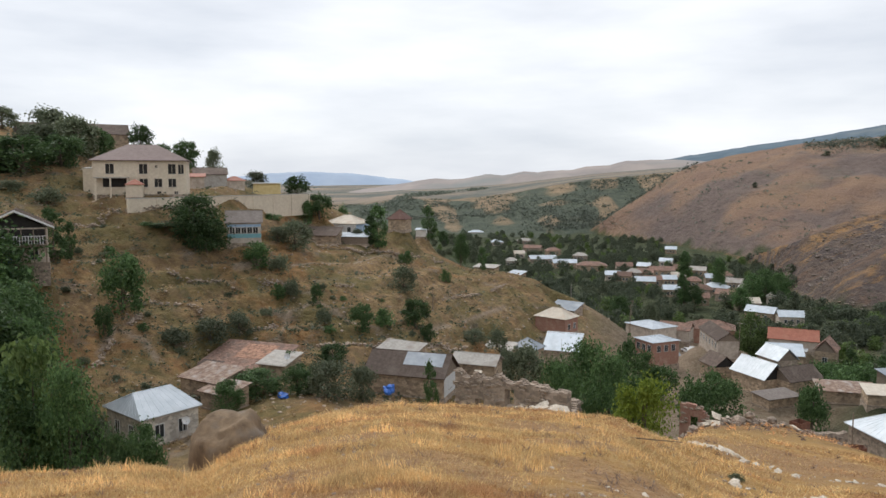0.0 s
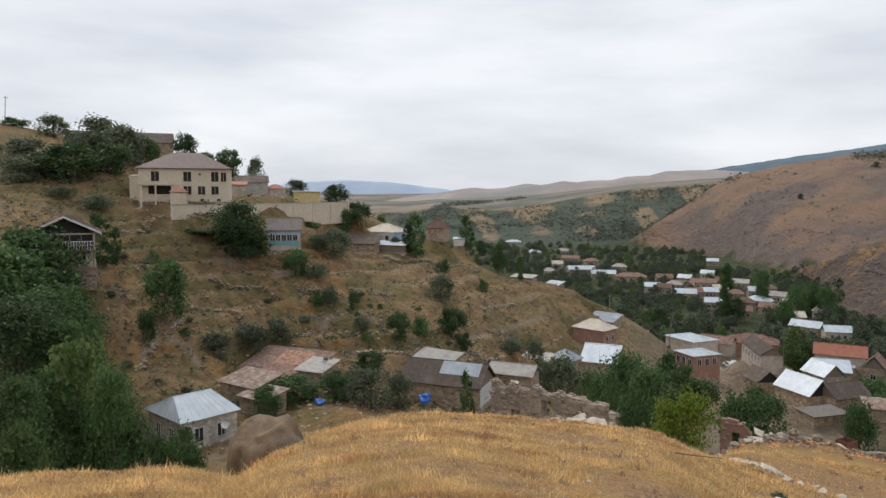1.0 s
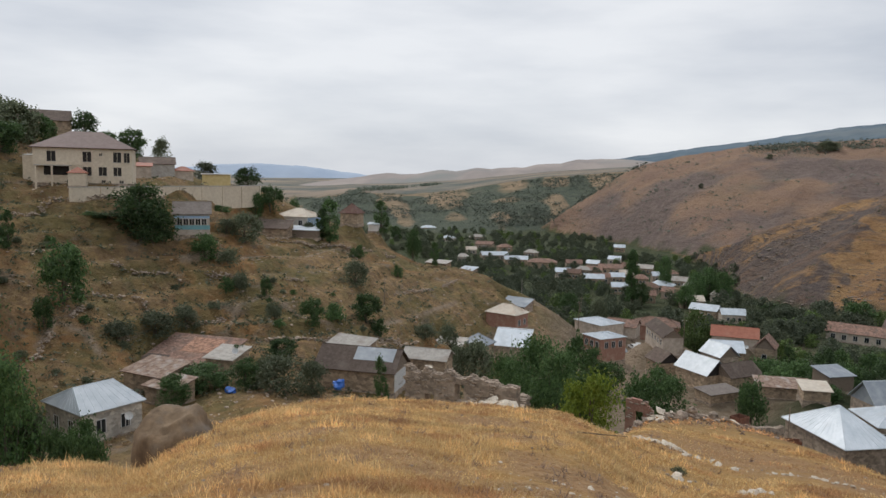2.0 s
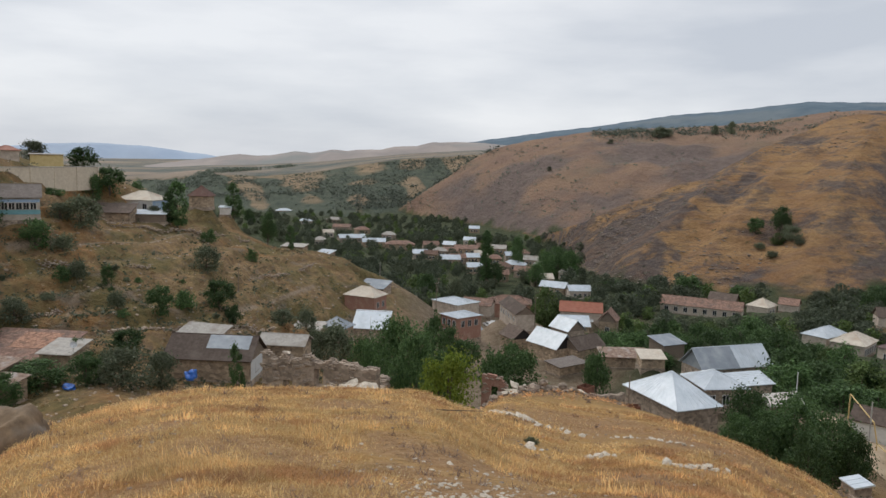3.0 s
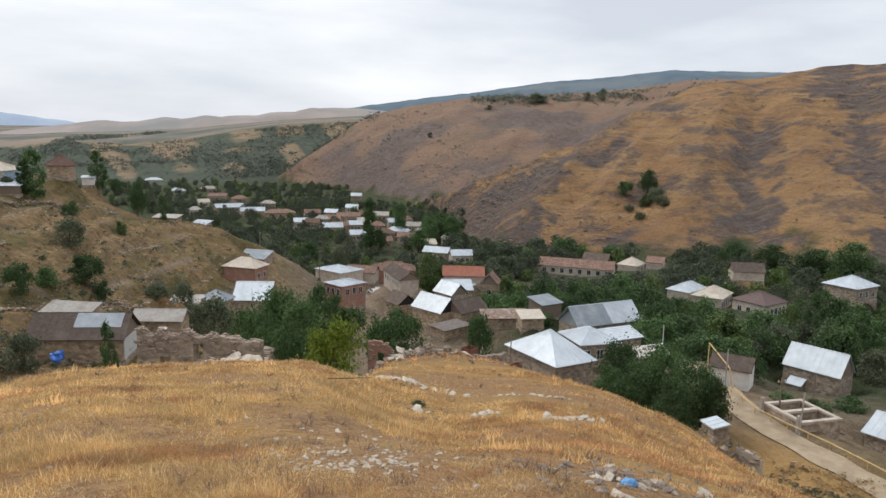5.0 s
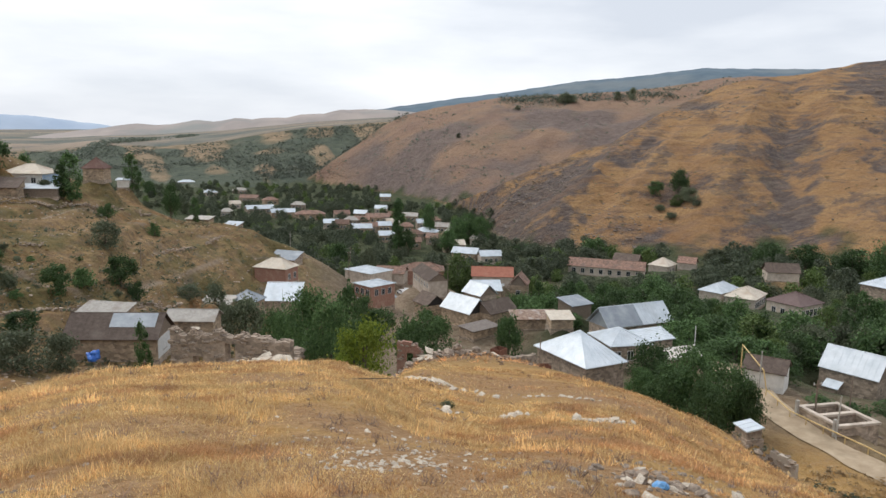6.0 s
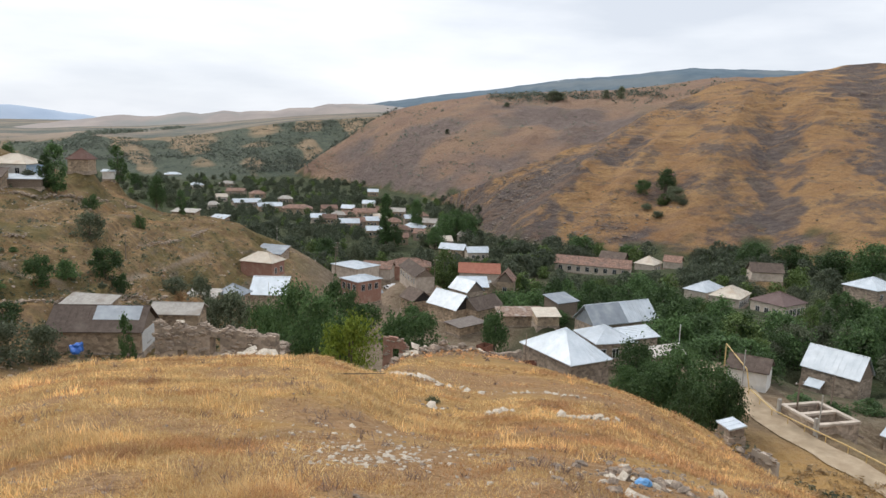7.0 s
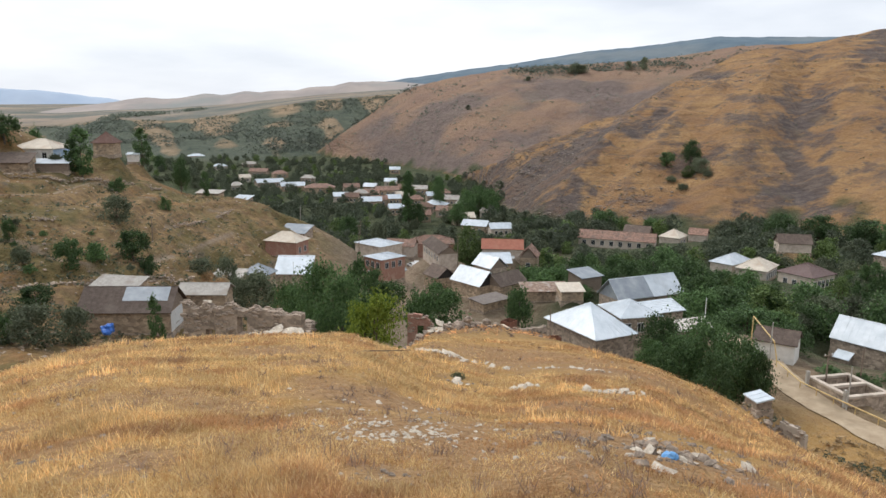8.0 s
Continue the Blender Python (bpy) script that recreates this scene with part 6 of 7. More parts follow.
# ---- ruined walls ----
def ruin_wall(label, p0, p1, low, high, thick, stones, gaps=(), seed=1, fall=0.25, core="stone"):
    """A dry-stone wall with a broken top; its outer stones stand proud. gaps: (from, to, low, high) along and up."""
    p0, p1 = Vector(p0), Vector(p1)
    length = (p1 - p0).length
    yaw = math.degrees(math.atan2(p1.y - p0.y, p1.x - p0.x))
    h = thing("ruined_wall", label, "wall", pose(p0.x, p0.y, low, 0, 0, yaw))
    rnd = random.Random(seed)
    n = max(6, int(length / 0.22))
    bm = bmesh.new()

    def crest(u):
        return (high - low) * (1 - fall * ramp(u, 0.55, 1.0) - 0.16 * abs(noise.noise((u * 5, seed, 0))) - 0.02 * noise.noise((u * 19, seed, 2)))
    for i in range(n):
        u0, u1 = i / n, (i + 1) / n
        um = (u0 + u1) / 2
        spans = [(0.0, crest(um))]
        for g0, g1, z0, z1 in gaps:
            if g0 <= um <= g1:
                spans = [(0.0, z0), (z1, crest(um))] if z0 > 0 else [(z1, crest(um))]
        for a, b in spans:
            if b > a + 0.05:
                box(bm, u0 * length, -thick / 2, a, u1 * length, thick / 2, b)
    part("core", bm, M[core], h)
    side = 1 if (Matrix.Rotation(radians(-yaw), 2) @ Vector((-p0.x, -p0.y))).y > 0 else -1
    for i in range(stones):
        u = rnd.random()
        z = rnd.random() ** 0.8 * crest(u)
        if any(g0 - 0.02 <= u <= g1 + 0.02 and z0 - 0.1 <= z <= z1 + 0.1 for g0, g1, z0, z1 in gaps):
            continue
        k = rnd.uniform(0.25, 0.7)
        o = new("stone", rnd.choice(GREY * 3 + WHITE[:1]))
        o.parent = h
        on_top = rnd.random() < 0.25
        o.matrix_local = pose(u * length, rnd.uniform(-0.3, 0.3) * thick if on_top else side * (thick / 2 + 0.02), crest(u) if on_top else z, 0, 0, rnd.uniform(-15, 15)) @ Matrix.Diagonal((k, k * 0.6, k * 0.7, 1))
    return h


ruin_wall("long roofless ruin wall of rough brown stone with openings", at(1.2, 62), at(10.0, 57), -23, -16.2, 0.9, 295, ((0.20, 0.27, 3.2, 4.6), (0.46, 0.56, 4.4, 5.9)), 1, 0.06)
ruin_wall("side wall of the roofless ruin", at(10.0, 57), at(10.6, 66), -23, -18.6, 0.8, 60, (), 2, 0.3)
ruin_wall("broken plastered wall beside the lane", at(47.6, 58.5), at(49.4, 57.5), -26.5, -23.6, 0.4, 24, (), 3, 0.1, "plaster")
ruin_wall("low boundary wall of piled stone", at(24.5, 84), at(29.5, 92), -31, -27.8, 0.6, 70, (), 4, 0.1)
ruin_wall("stone yard wall below the houses", at(22, 110), at(28, 106), -37, -33.2, 0.6, 60, (), 5, 0.1)
ruin_wall("corner of a fallen brick house", at(18.4, 84), at(20.9, 83), -31, -24.6, 0.5, 50, ((0.3, 0.5, 3.5, 5.0),), 6, 0.3, "brick")


def dry_grass():
    """Three kinds of blades in one cover: short matted straw, tall pale tufts and dull broken stalks."""
    rnd = np.random.default_rng(3)
    n = 290000
    b = rnd.uniform(-42, 62, n)
    d = 2.2 * np.exp(rnd.uniform(0, 1, n) ** 0.75 * math.log(46 / 2.2))
    b[:14000], d[:14000] = rnd.uniform(62, 318, 14000), rnd.uniform(0.3, 9, 14000)
    xs, ys = d * np.sin(np.radians(b)), d * np.cos(np.radians(b))

    def cover(spots):
        return np.min([np.hypot(xs - bx, ys - by) / br for bx, by, br in spots], axis=0)
    grit, soil_ = cover(BARE) ** 2 < rnd.uniform(0.4, 1.3, n), cover(EARTH)
    worn = (soil_ ** 2 < rnd.uniform(0.2, 1.2, n)) & (rnd.random(n) < 0.38)
    luck, bits, ang = rnd.uniform(-0.9, 0.25, n), rnd.random(n), rnd.uniform(0, 6.283, n)
    lean = rnd.normal(0, 0.85, (n, 3, 2))
    short, dull_ = [], []
    for i in np.nonzero(~grit & ~worn)[0]:
        x, y, dd = xs[i], ys[i], d[i]
        thick = noise.noise((x * 0.45, y * 0.45, 9)) + 0.6 * noise.noise((x * 1.6, y * 1.6, 4))
        if thick < luck[i] or (b[i] > 40 and dd > 38 and thick < 0.1):
            continue
        g = ground(x, y)
        h = (0.035 + 0.06 * bits[i] ** 2 + 0.11 * max(thick, 0) ** 1.3) * (1.0 + 0.012 * dd)
        if soil_[i] < 1:
            h *= 0.5
        w, e = 0.002 + 0.00046 * dd, 0.03 + 0.004 * dd
        # past bearing 17 browner grass, dulled partly to paint lens falloff
        out = dull_ if noise.noise((x * 0.55, y * 0.55, 27)) + 0.5 * noise.noise((x * 2.1, y * 2.1, 28)) + 0.35 * noise.noise((x * 0.12, y * 0.12, 29)) + 0.3 * ramp(b[i], 17, 30) > 0.18 + 0.5 * (bits[i] - 0.5) else short
        for k in range(3):
            c, sn = math.cos(ang[i] + 2.1 * k), math.sin(ang[i] + 2.1 * k)
            px, py = x + e * c, y + e * sn
            out.append(((px - w * sn, py + w * c, g - 0.02), (px + w * sn, py - w * c, g - 0.02), (px + lean[i, k, 0] * h, py + lean[i, k, 1] * h, g + h * (1 - 0.18 * k))))
    tall = []
    for i in range(3000):
        bb, dd = rnd.uniform(-40, 60), 3.0 * math.exp(rnd.random() ** 0.7 * math.log(44 / 3.0))
        cx, cy = at(bb, dd)
        if noise.noise((cx * 0.35, cy * 0.35, 17)) < rnd.uniform(-0.2, 0.5) or any((cx - bx) ** 2 + (cy - by) ** 2 < br * br for bx, by, br in BARE) or any((cx - bx) ** 2 + (cy - by) ** 2 < 0.6 * br * br for bx, by, br in EARTH):
            continue
        size = rnd.uniform(0.08, 0.22) * (1 + 0.012 * dd) * min(1.0, 0.45 + dd / 28)
        g = ground(cx, cy)
        for k in range(18):
            x, y = cx + rnd.normal(0, 0.12), cy + rnd.normal(0, 0.12)
            a, w = rnd.uniform(0, 6.283), 0.002 + 0.00045 * dd
            lx_, ly_ = rnd.normal(0, 0.35, 2) * size
            tall.append(((x - w * math.cos(a), y - w * math.sin(a), g - 0.03), (x + w * math.cos(a), y + w * math.sin(a), g - 0.03), (x + lx_, y + ly_, g + size * rnd.uniform(0.6, 1.3))))
    for tris, material, label in ((short, M["straw"], "straw-coloured dry grass covering the knoll"), (dull_, M["dullstraw"], "dull trampled brown grass between the straw"), (tall, M["palestraw"], "pale tufts of tall dry grass")):
        v = np.array(tris, dtype=np.float32).reshape(-1, 3)
        me = bpy.data.meshes.new("dry_grass")
        me.vertices.add(len(v))
        me.vertices.foreach_set("co", v.ravel())
        k = len(v) // 3
        me.loops.add(3 * k)
        me.loops.foreach_set("vertex_index", np.arange(3 * k, dtype=np.int32))
        me.polygons.add(k)
        me.polygons.foreach_set("loop_start", np.arange(0, 3 * k, 3, dtype=np.int32))
        me.update(calc_edges=True)
        me.materials.append(material)
        tagged(new("dry_grass", me), label, "grass", kind="stuff")


dry_grass()


def knoll_litter():
    """Dead thistles and small loose stones between the grass, too many to count."""
    rnd = random.Random(52)
    verts, faces, sv, sf = [], [], [], []
    base, tri = [tuple(v.co) for v in GREY[0].vertices], [tuple(p.vertices) for p in GREY[0].polygons]
    for i in range(1500):
        b, d = rnd.uniform(-40, 60), 4.0 * math.exp(rnd.random() ** 0.8 * math.log(11))
        x, y = at(b, d)
        g = ground(x, y)
        if noise.noise((x * 0.5, y * 0.5, 41)) > rnd.uniform(-0.15, 0.45):
            # a dead thistle: a branching bunch of thin stems
            tall = rnd.uniform(0.06, 0.20) * (1 + 0.01 * d)
            for k in range(16):
                px, py, w, a = x + rnd.gauss(0, 0.07), y + rnd.gauss(0, 0.07), 0.0025 + 0.0005 * d, rnd.uniform(0, 6.28)
                n0 = len(verts)
                verts += [(px - w * math.cos(a), py - w * math.sin(a), g - 0.02), (px + w * math.cos(a), py + w * math.sin(a), g - 0.02), (px + rnd.gauss(0, 0.6) * tall, py + rnd.gauss(0, 0.6) * tall, g + tall * rnd.uniform(0.5, 1.1))]
                faces.append((n0, n0 + 1, n0 + 2))
        elif rnd.random() < 0.75:
            k, a = rnd.uniform(0.03, 0.11) * (0.7 + 0.02 * d), rnd.uniform(0, 6.28)
            n0 = len(sv)
            sv += [(x + (p[0] * math.cos(a) - p[1] * math.sin(a)) * k, y + (p[0] * math.sin(a) + p[1] * math.cos(a)) * k, g + p[2] * k) for p in base]
            sf += [tuple(n0 + j for j in q) for q in tri]
    for name, v, q, material, label, kind_ in (("dead_thistles", verts, faces, M["deadweed"], "grey-brown dead thistles among the dry grass", "weeds"), ("knoll_stones", sv, sf, M["stone"], "small grey stones lying in the dry grass", "stones")):
        me = bpy.data.meshes.new(name)
        me.from_pydata(v, [], q)
        me.materials.append(material)
        tagged(new(name, me), label, kind_, kind="stuff")


M["deadweed"] = leaf_mat("dead_weed", (0.13, 0.085, 0.065), (0.30, 0.215, 0.165), 0.2)
knoll_litter()


# ---- retaining wall of the big house ----
def retaining_wall():
    p0, p1 = Vector(at(-23.3, 146)), Vector(at(-10.4, 185))
    h = thing("retaining_wall", "pale block retaining wall holding up the terrace", "wall", pose(p0.x, p0.y, -8.6, 0, 0, math.degrees(math.atan2(p1.y - p0.y, p1.x - p0.x))))
    ln = (p1 - p0).length
    part("wall", boxes((0, -0.2, 0, ln, 0.2, 5.1)), M["block"], h)
    part("coping", boxes((-0.1, -0.28, 5.1, ln + 0.1, 0.28, 5.25)), M["concrete"], h)
    for i in range(9):
        part("pier", boxes((i * ln / 8 - 0.2, -0.32, 0, i * ln / 8 + 0.2, -0.2, 5.1)), M["block"], h)


retaining_wall()


# ---- poles, pipe, foundations ----
def utility_pole(x, y, top, label, arm=True, lean=0.0, r=0.11, material="wood"):
    g = ground(x, y)
    p = thing("utility_pole", label, "pole", pose(x, y, g, 0, lean, 0), "poles of the village")
    bm = bmesh.new()
    tube(bm, (0, 0, -0.6), (0, 0, top - g), r, r * 0.7, 8)
    part("post", bm, M[material], p)
    if arm:
        part("crossarm", boxes((-0.6, -0.05, top - g - 0.5, 0.6, 0.05, top - g - 0.4)), M["wood"], p)
        for i in (-0.5, 0, 0.5):
            bm = bmesh.new()
            tube(bm, (i, 0, top - g - 0.4), (i, 0, top - g - 0.22), 0.05, 0.04, 6)
            part("insulator", bm, M["white"], p)


utility_pole(-2.1, 150.0, -22.1, "thin weathered wooden pole on the brown slope", False)
utility_pole(51.4, 198.4, -34.0, "wooden power pole above the roofs")
utility_pole(-130.2, 195.7, 24.5, "leaning wooden power pole on the hilltop", True, 4)
utility_pole(55.8, 62.8, -21.0, "metal pole with a bent pipe beside the shelter", False, 0, 0.07, "frame")
utility_pole(58.0, 55.3, -21.9, "pale concrete pole beside the lane", False, 0, 0.09, "concrete")
utility_pole(61.0, 48.2, -24.6, "pale concrete pole beside the foundations", False, 2, 0.09, "concrete")
utility_pole(64.3, 53.6, -25.2, "dark wooden pole by the foundations", True)
utility_pole(72.5, 56.0, -26.5, "dark wooden pole in front of the white-roofed house", False)
utility_pole(35.9, 62.4, -20.3, "thin dark pole in the yard", False, 0, 0.07)
utility_pole(60.4, 232.3, -38.4, "wooden pole with a strut behind the hall", True, 2)
utility_pole(37.4, 211.7, -30.0, "pale pole at the tip of the spur", False, 0, 0.1, "concrete")
utility_pole(70.4, 171.1, -33.5, "tall wooden pole by the street", True)
utility_pole(24.4, 148.0, -32.4, "white metal pole before a white roof", False, 0, 0.06, "frame")
utility_pole(254.4, 254.8, -20, "power pole on the far hillside", True)


def gas_pipe():
    """Raised yellow pipe on posts, with a hoop over the side lane."""
    line = [(67.0, 67.0, -28.4), (67.0, 67.0, -25.4), (63.8, 60.4, -26.2), (63.6, 59.6, -28.2), (61.2, 54.0, -28.3), (60.9, 49.6, -28.3), (60.8, 44.6, -28.3), (60.4, 40.5, -28.3), (59.8, 35.5, -28.3), (58.8, 27.5, -28.3)]
    h = thing("gas_pipe", "yellow painted gas pipe running above the lane's edge", "pipe", pose(64, 60, -29))
    for a, b in zip(line, line[1:]):
        bm = bmesh.new()
        tube(bm, a, b, 0.075, sides=8)
        o = part("pipe", bm, M["pipe"], h)
        o.matrix_world = Matrix()
    for a, b in zip(line[3:], line[4:]):
        for k in (0.0, 0.5):
            p = Vector(a).lerp(Vector(b), k)
            bm = bmesh.new()
            tube(bm, (p.x, p.y, -29.4), (p.x, p.y, p.z), 0.05, sides=6)
            o = part("post", bm, M["pipe"], h)
            o.matrix_world = Matrix()


gas_pipe()


def foundation_ring(x, y, yaw, z, lx, ly):
    h = thing("house_foundation", "roofless concrete-block house shell with a ring beam", "ruin", pose(x, y, z, 0, 0, yaw))
    t = 0.3
    hh = 1.5
    for name, b in (("wall", (0, 0, -1, lx, t, hh)), ("wall", (0, ly - t, -1, lx, ly, hh)), ("wall", (0, t, -1, t, ly - t, hh)), ("wall", (lx - t, t, -1, lx, ly - t, hh)), ("wall", (lx * 0.5, t, -1, lx * 0.5 + t, ly - t, hh)),
                    ("beam", (-0.1, -0.1, hh, lx + 0.1, t + 0.1, hh + 0.25)), ("beam", (-0.1, ly - t - 0.1, hh, lx + 0.1, ly + 0.1, hh + 0.25)), ("beam", (-0.1, t + 0.1, hh, t + 0.1, ly - t - 0.1, hh + 0.25)),
                    ("beam", (lx - t - 0.1, t + 0.1, hh, lx + 0.1, ly - t - 0.1, hh + 0.25)), ("beam", (lx * 0.5 - 0.1, t + 0.1, hh, lx * 0.5 + t + 0.1, ly - t - 0.1, hh + 0.25))):
        part(name, boxes(b), M["stone" if name == "wall" else "plaster"], h)
    for px in (0.15, lx - 0.15):
        part("column", boxes((px - 0.15, ly + 0.2, -1, px + 0.15, ly + 0.5, hh + 0.9)), M["concrete"], h)
    for i in range(5):
        part("plank", boxes((lx * 0.2 * i, -0.8 - 0.2 * i, -0.15, lx * 0.2 * i + 2.0, -0.6 - 0.2 * i, -0.03)), M["wood"], h)


foundation_ring(66.6, 48.0, 82, -29.7, 5.6, 4.8)


# ---- vehicles in the street ----
def car(label, x, y, yaw, paint):
    g = ground(x, y)
    h = thing("car", label, "car", pose(x, y, g, 0, 0, yaw), "cars parked in the street")
    bm = bmesh.new()
    prof_ = [(-2.1, 0.35), (-2.1, 0.85), (-1.7, 0.95), (-1.1, 1.42), (0.5, 1.42), (1.1, 0.95), (2.0, 0.85), (2.1, 0.6), (2.1, 0.35)]
    l_ = [bm.verts.new((px, -0.82 * (0.85 if pz > 1.2 else 1), pz)) for px, pz in prof_]
    r_ = [bm.verts.new((px, 0.82 * (0.85 if pz > 1.2 else 1), pz)) for px, pz in prof_]
    bm.faces.new(l_)
    bm.faces.new(r_[::-1])
    for i in range(len(prof_)):
        k = (i + 1) % len(prof_)
        bm.faces.new((l_[k], l_[i], r_[i], r_[k]))
    part("body", bm, paint, h)
    for sy in (-1, 1):
        bm = bmesh.new()
        pts = ((-1.35, 0.98), (-1.0, 1.34), (0.42, 1.34), (0.85, 0.98))
        v = [bm.verts.new((px, sy * (0.835 if pz < 1.2 else 0.735), pz)) for px, pz in pts]
        bm.faces.new(v)
        part("side_window", bm, M["glass"], h)
        for wx in (-1.3, 1.3):
            bm = bmesh.new()
            tube(bm, (wx, sy * 0.66, 0.31), (wx, sy * 0.86, 0.31), 0.31, sides=12)
            part("wheel", bm, M["dark"], h)
    bm = bmesh.new()
    bm.faces.new([bm.verts.new(p) for p in ((0.56, -0.66, 1.38), (1.07, -0.74, 1.0), (1.07, 0.74, 1.0), (0.56, 0.66, 1.38))])
    part("windscreen", bm, M["glass"], h)


white_paint = mat("white_car_paint", (0.70, 0.70, 0.70), (0.76, 0.76, 0.76), 1.0, 0.25, 0, 0)
grey_paint = mat("grey_car_paint", (0.30, 0.32, 0.34), (0.36, 0.38, 0.40), 1.0, 0.25, 0, 0)
car("white saloon parked in the village street", *at(18.75, 215), 100, white_paint)
car("white saloon standing across the street", *at(19.07, 223), 70, white_paint)
car("white car parked before the brick house", *at(16.94, 198), 15, white_paint)
car("grey car parked further up the street", *at(17.94, 214), 95, grey_paint)

# ---- scrub of the hillsides and stones of the brown slope ----
def scrub_cover(name, label, seed, count, where, size, material, quads=9):
    rnd = random.Random(seed)
    verts, faces = [], []
    for i in range(count):
        b, d = where(rnd)
        x, y = at(b, d)
        g = ground(x, y)
        if g < -45.5 or noise.noise((x * 0.012, y * 0.012, 2)) + 0.5 * noise.noise((x * 0.05, y * 0.05, 3)) < rnd.uniform(-0.4, 0.45):
            continue
        s = size * rnd.uniform(0.5, 1.5)
        for q in range(quads):
            c = Vector((x + rnd.gauss(0, s * 0.5), y + rnd.gauss(0, s * 0.5), g + rnd.uniform(0.1, 0.9) * s))
            k = len(verts)
            for j in range(3):
                verts.append(tuple(c + Vector((rnd.uniform(-1, 1), rnd.uniform(-1, 1), rnd.uniform(-0.6, 0.8))) * s * 0.55))
            faces.append((k, k + 1, k + 2))
    me = bpy.data.meshes.new(name)
    me.from_pydata(verts, [], faces)
    me.materials.append(material)
    return tagged(new(name, me), label, "scrub", kind="stuff")


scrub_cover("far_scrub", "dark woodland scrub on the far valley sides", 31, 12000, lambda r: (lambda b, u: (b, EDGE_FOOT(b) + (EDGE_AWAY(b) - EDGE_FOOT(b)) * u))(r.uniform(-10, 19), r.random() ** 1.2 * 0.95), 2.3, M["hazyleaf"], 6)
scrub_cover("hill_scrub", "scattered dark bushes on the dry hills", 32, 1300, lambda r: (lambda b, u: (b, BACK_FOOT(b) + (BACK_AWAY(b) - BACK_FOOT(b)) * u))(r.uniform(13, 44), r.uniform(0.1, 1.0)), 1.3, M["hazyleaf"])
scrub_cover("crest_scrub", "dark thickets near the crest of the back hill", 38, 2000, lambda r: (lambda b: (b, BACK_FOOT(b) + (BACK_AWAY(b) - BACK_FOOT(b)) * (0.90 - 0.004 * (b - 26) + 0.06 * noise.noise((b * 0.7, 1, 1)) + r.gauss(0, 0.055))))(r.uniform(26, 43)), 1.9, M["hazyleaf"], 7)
scrub_cover("near_hill_scrub", "small thorn bushes on the golden hillside", 33, 300, lambda r: (lambda b, u: (b, SPUR_FOOT(b) + (SPUR_AWAY(b) - SPUR_FOOT(b)) * u))(r.uniform(26, 60), r.random()), 0.8, M["greyleaf"])
scrub_cover("slope_scrub", "low weeds and thorn on the brown slope", 34, 4800, lambda r: (r.uniform(-34, 10), r.uniform(92, 200)), 0.55, M["greyleaf"], 8)
scrub_cover("slope_grass", "clumps of dry straw on the brown slope", 37, 3200, lambda r: (r.uniform(-34, 12), r.uniform(80, 205)), 0.45, M["drystraw"], 8)
scrub_cover("field_grass", "dry grass clumps on the field below the knoll", 47, 6500, lambda r: (r.uniform(8, 46), r.uniform(36, 70)), 0.2, M["dullstraw"], 9)
scrub_cover("field_weeds", "dull weeds on the field below the knoll", 48, 3000, lambda r: (r.uniform(12, 46), r.uniform(36, 75)), 0.24, M["deadweed"], 9)
scrub_cover("lane_weeds", "dry weeds and thorn on the bank above the lane", 36, 2400, lambda r: (r.uniform(38, 62), r.uniform(38, 70)), 0.34, M["drystraw"], 14)
scrub_cover("bank_weeds", "low green weeds on the bank above the lane", 46, 1200, lambda r: (r.uniform(44, 62), r.uniform(46, 66)), 0.32, M["greyleaf"], 12)
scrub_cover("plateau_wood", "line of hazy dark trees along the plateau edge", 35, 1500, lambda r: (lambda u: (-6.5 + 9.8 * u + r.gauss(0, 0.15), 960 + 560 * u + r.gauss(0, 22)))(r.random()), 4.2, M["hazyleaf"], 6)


def terrace_wall(label, line, seed, height=0.8):
    """A low dry-stone wall along the slope, its stones too small to count."""
    rnd = random.Random(seed)
    base, tri = [tuple(v.co) for v in GREY[1].vertices], [tuple(p.vertices) for p in GREY[1].polygons]
    verts, faces = [], []
    for (x0, y0), (x1, y1) in zip(line, line[1:]):
        n_ = int(math.hypot(x1 - x0, y1 - y0) * 9 * height)
        for i in range(n_):
            t = rnd.random()
            x, y = x0 + (x1 - x0) * t + rnd.gauss(0, 0.25), y0 + (y1 - y0) * t + rnd.gauss(0, 0.25)
            gap = noise.noise((x * 0.15, y * 0.15, seed))
            if gap < -0.25:
                continue
            s_, a = rnd.uniform(0.25, 0.6), rnd.uniform(0, 6.28)
            z = ground(x, y) + rnd.random() * height * (0.6 + gap)
            k = len(verts)
            verts += [(x + (p[0] * math.cos(a) - p[1] * math.sin(a)) * s_, y + (p[0] * math.sin(a) + p[1] * math.cos(a)) * s_, z + p[2] * s_) for p in base]
            faces += [tuple(k + j for j in f) for f in tri]
    me = bpy.data.meshes.new("terrace_wall")
    me.from_pydata(verts, [], faces)
    me.materials.append(M["stone"])
    tagged(new("terrace_wall", me), label, "wall", kind="stuff")


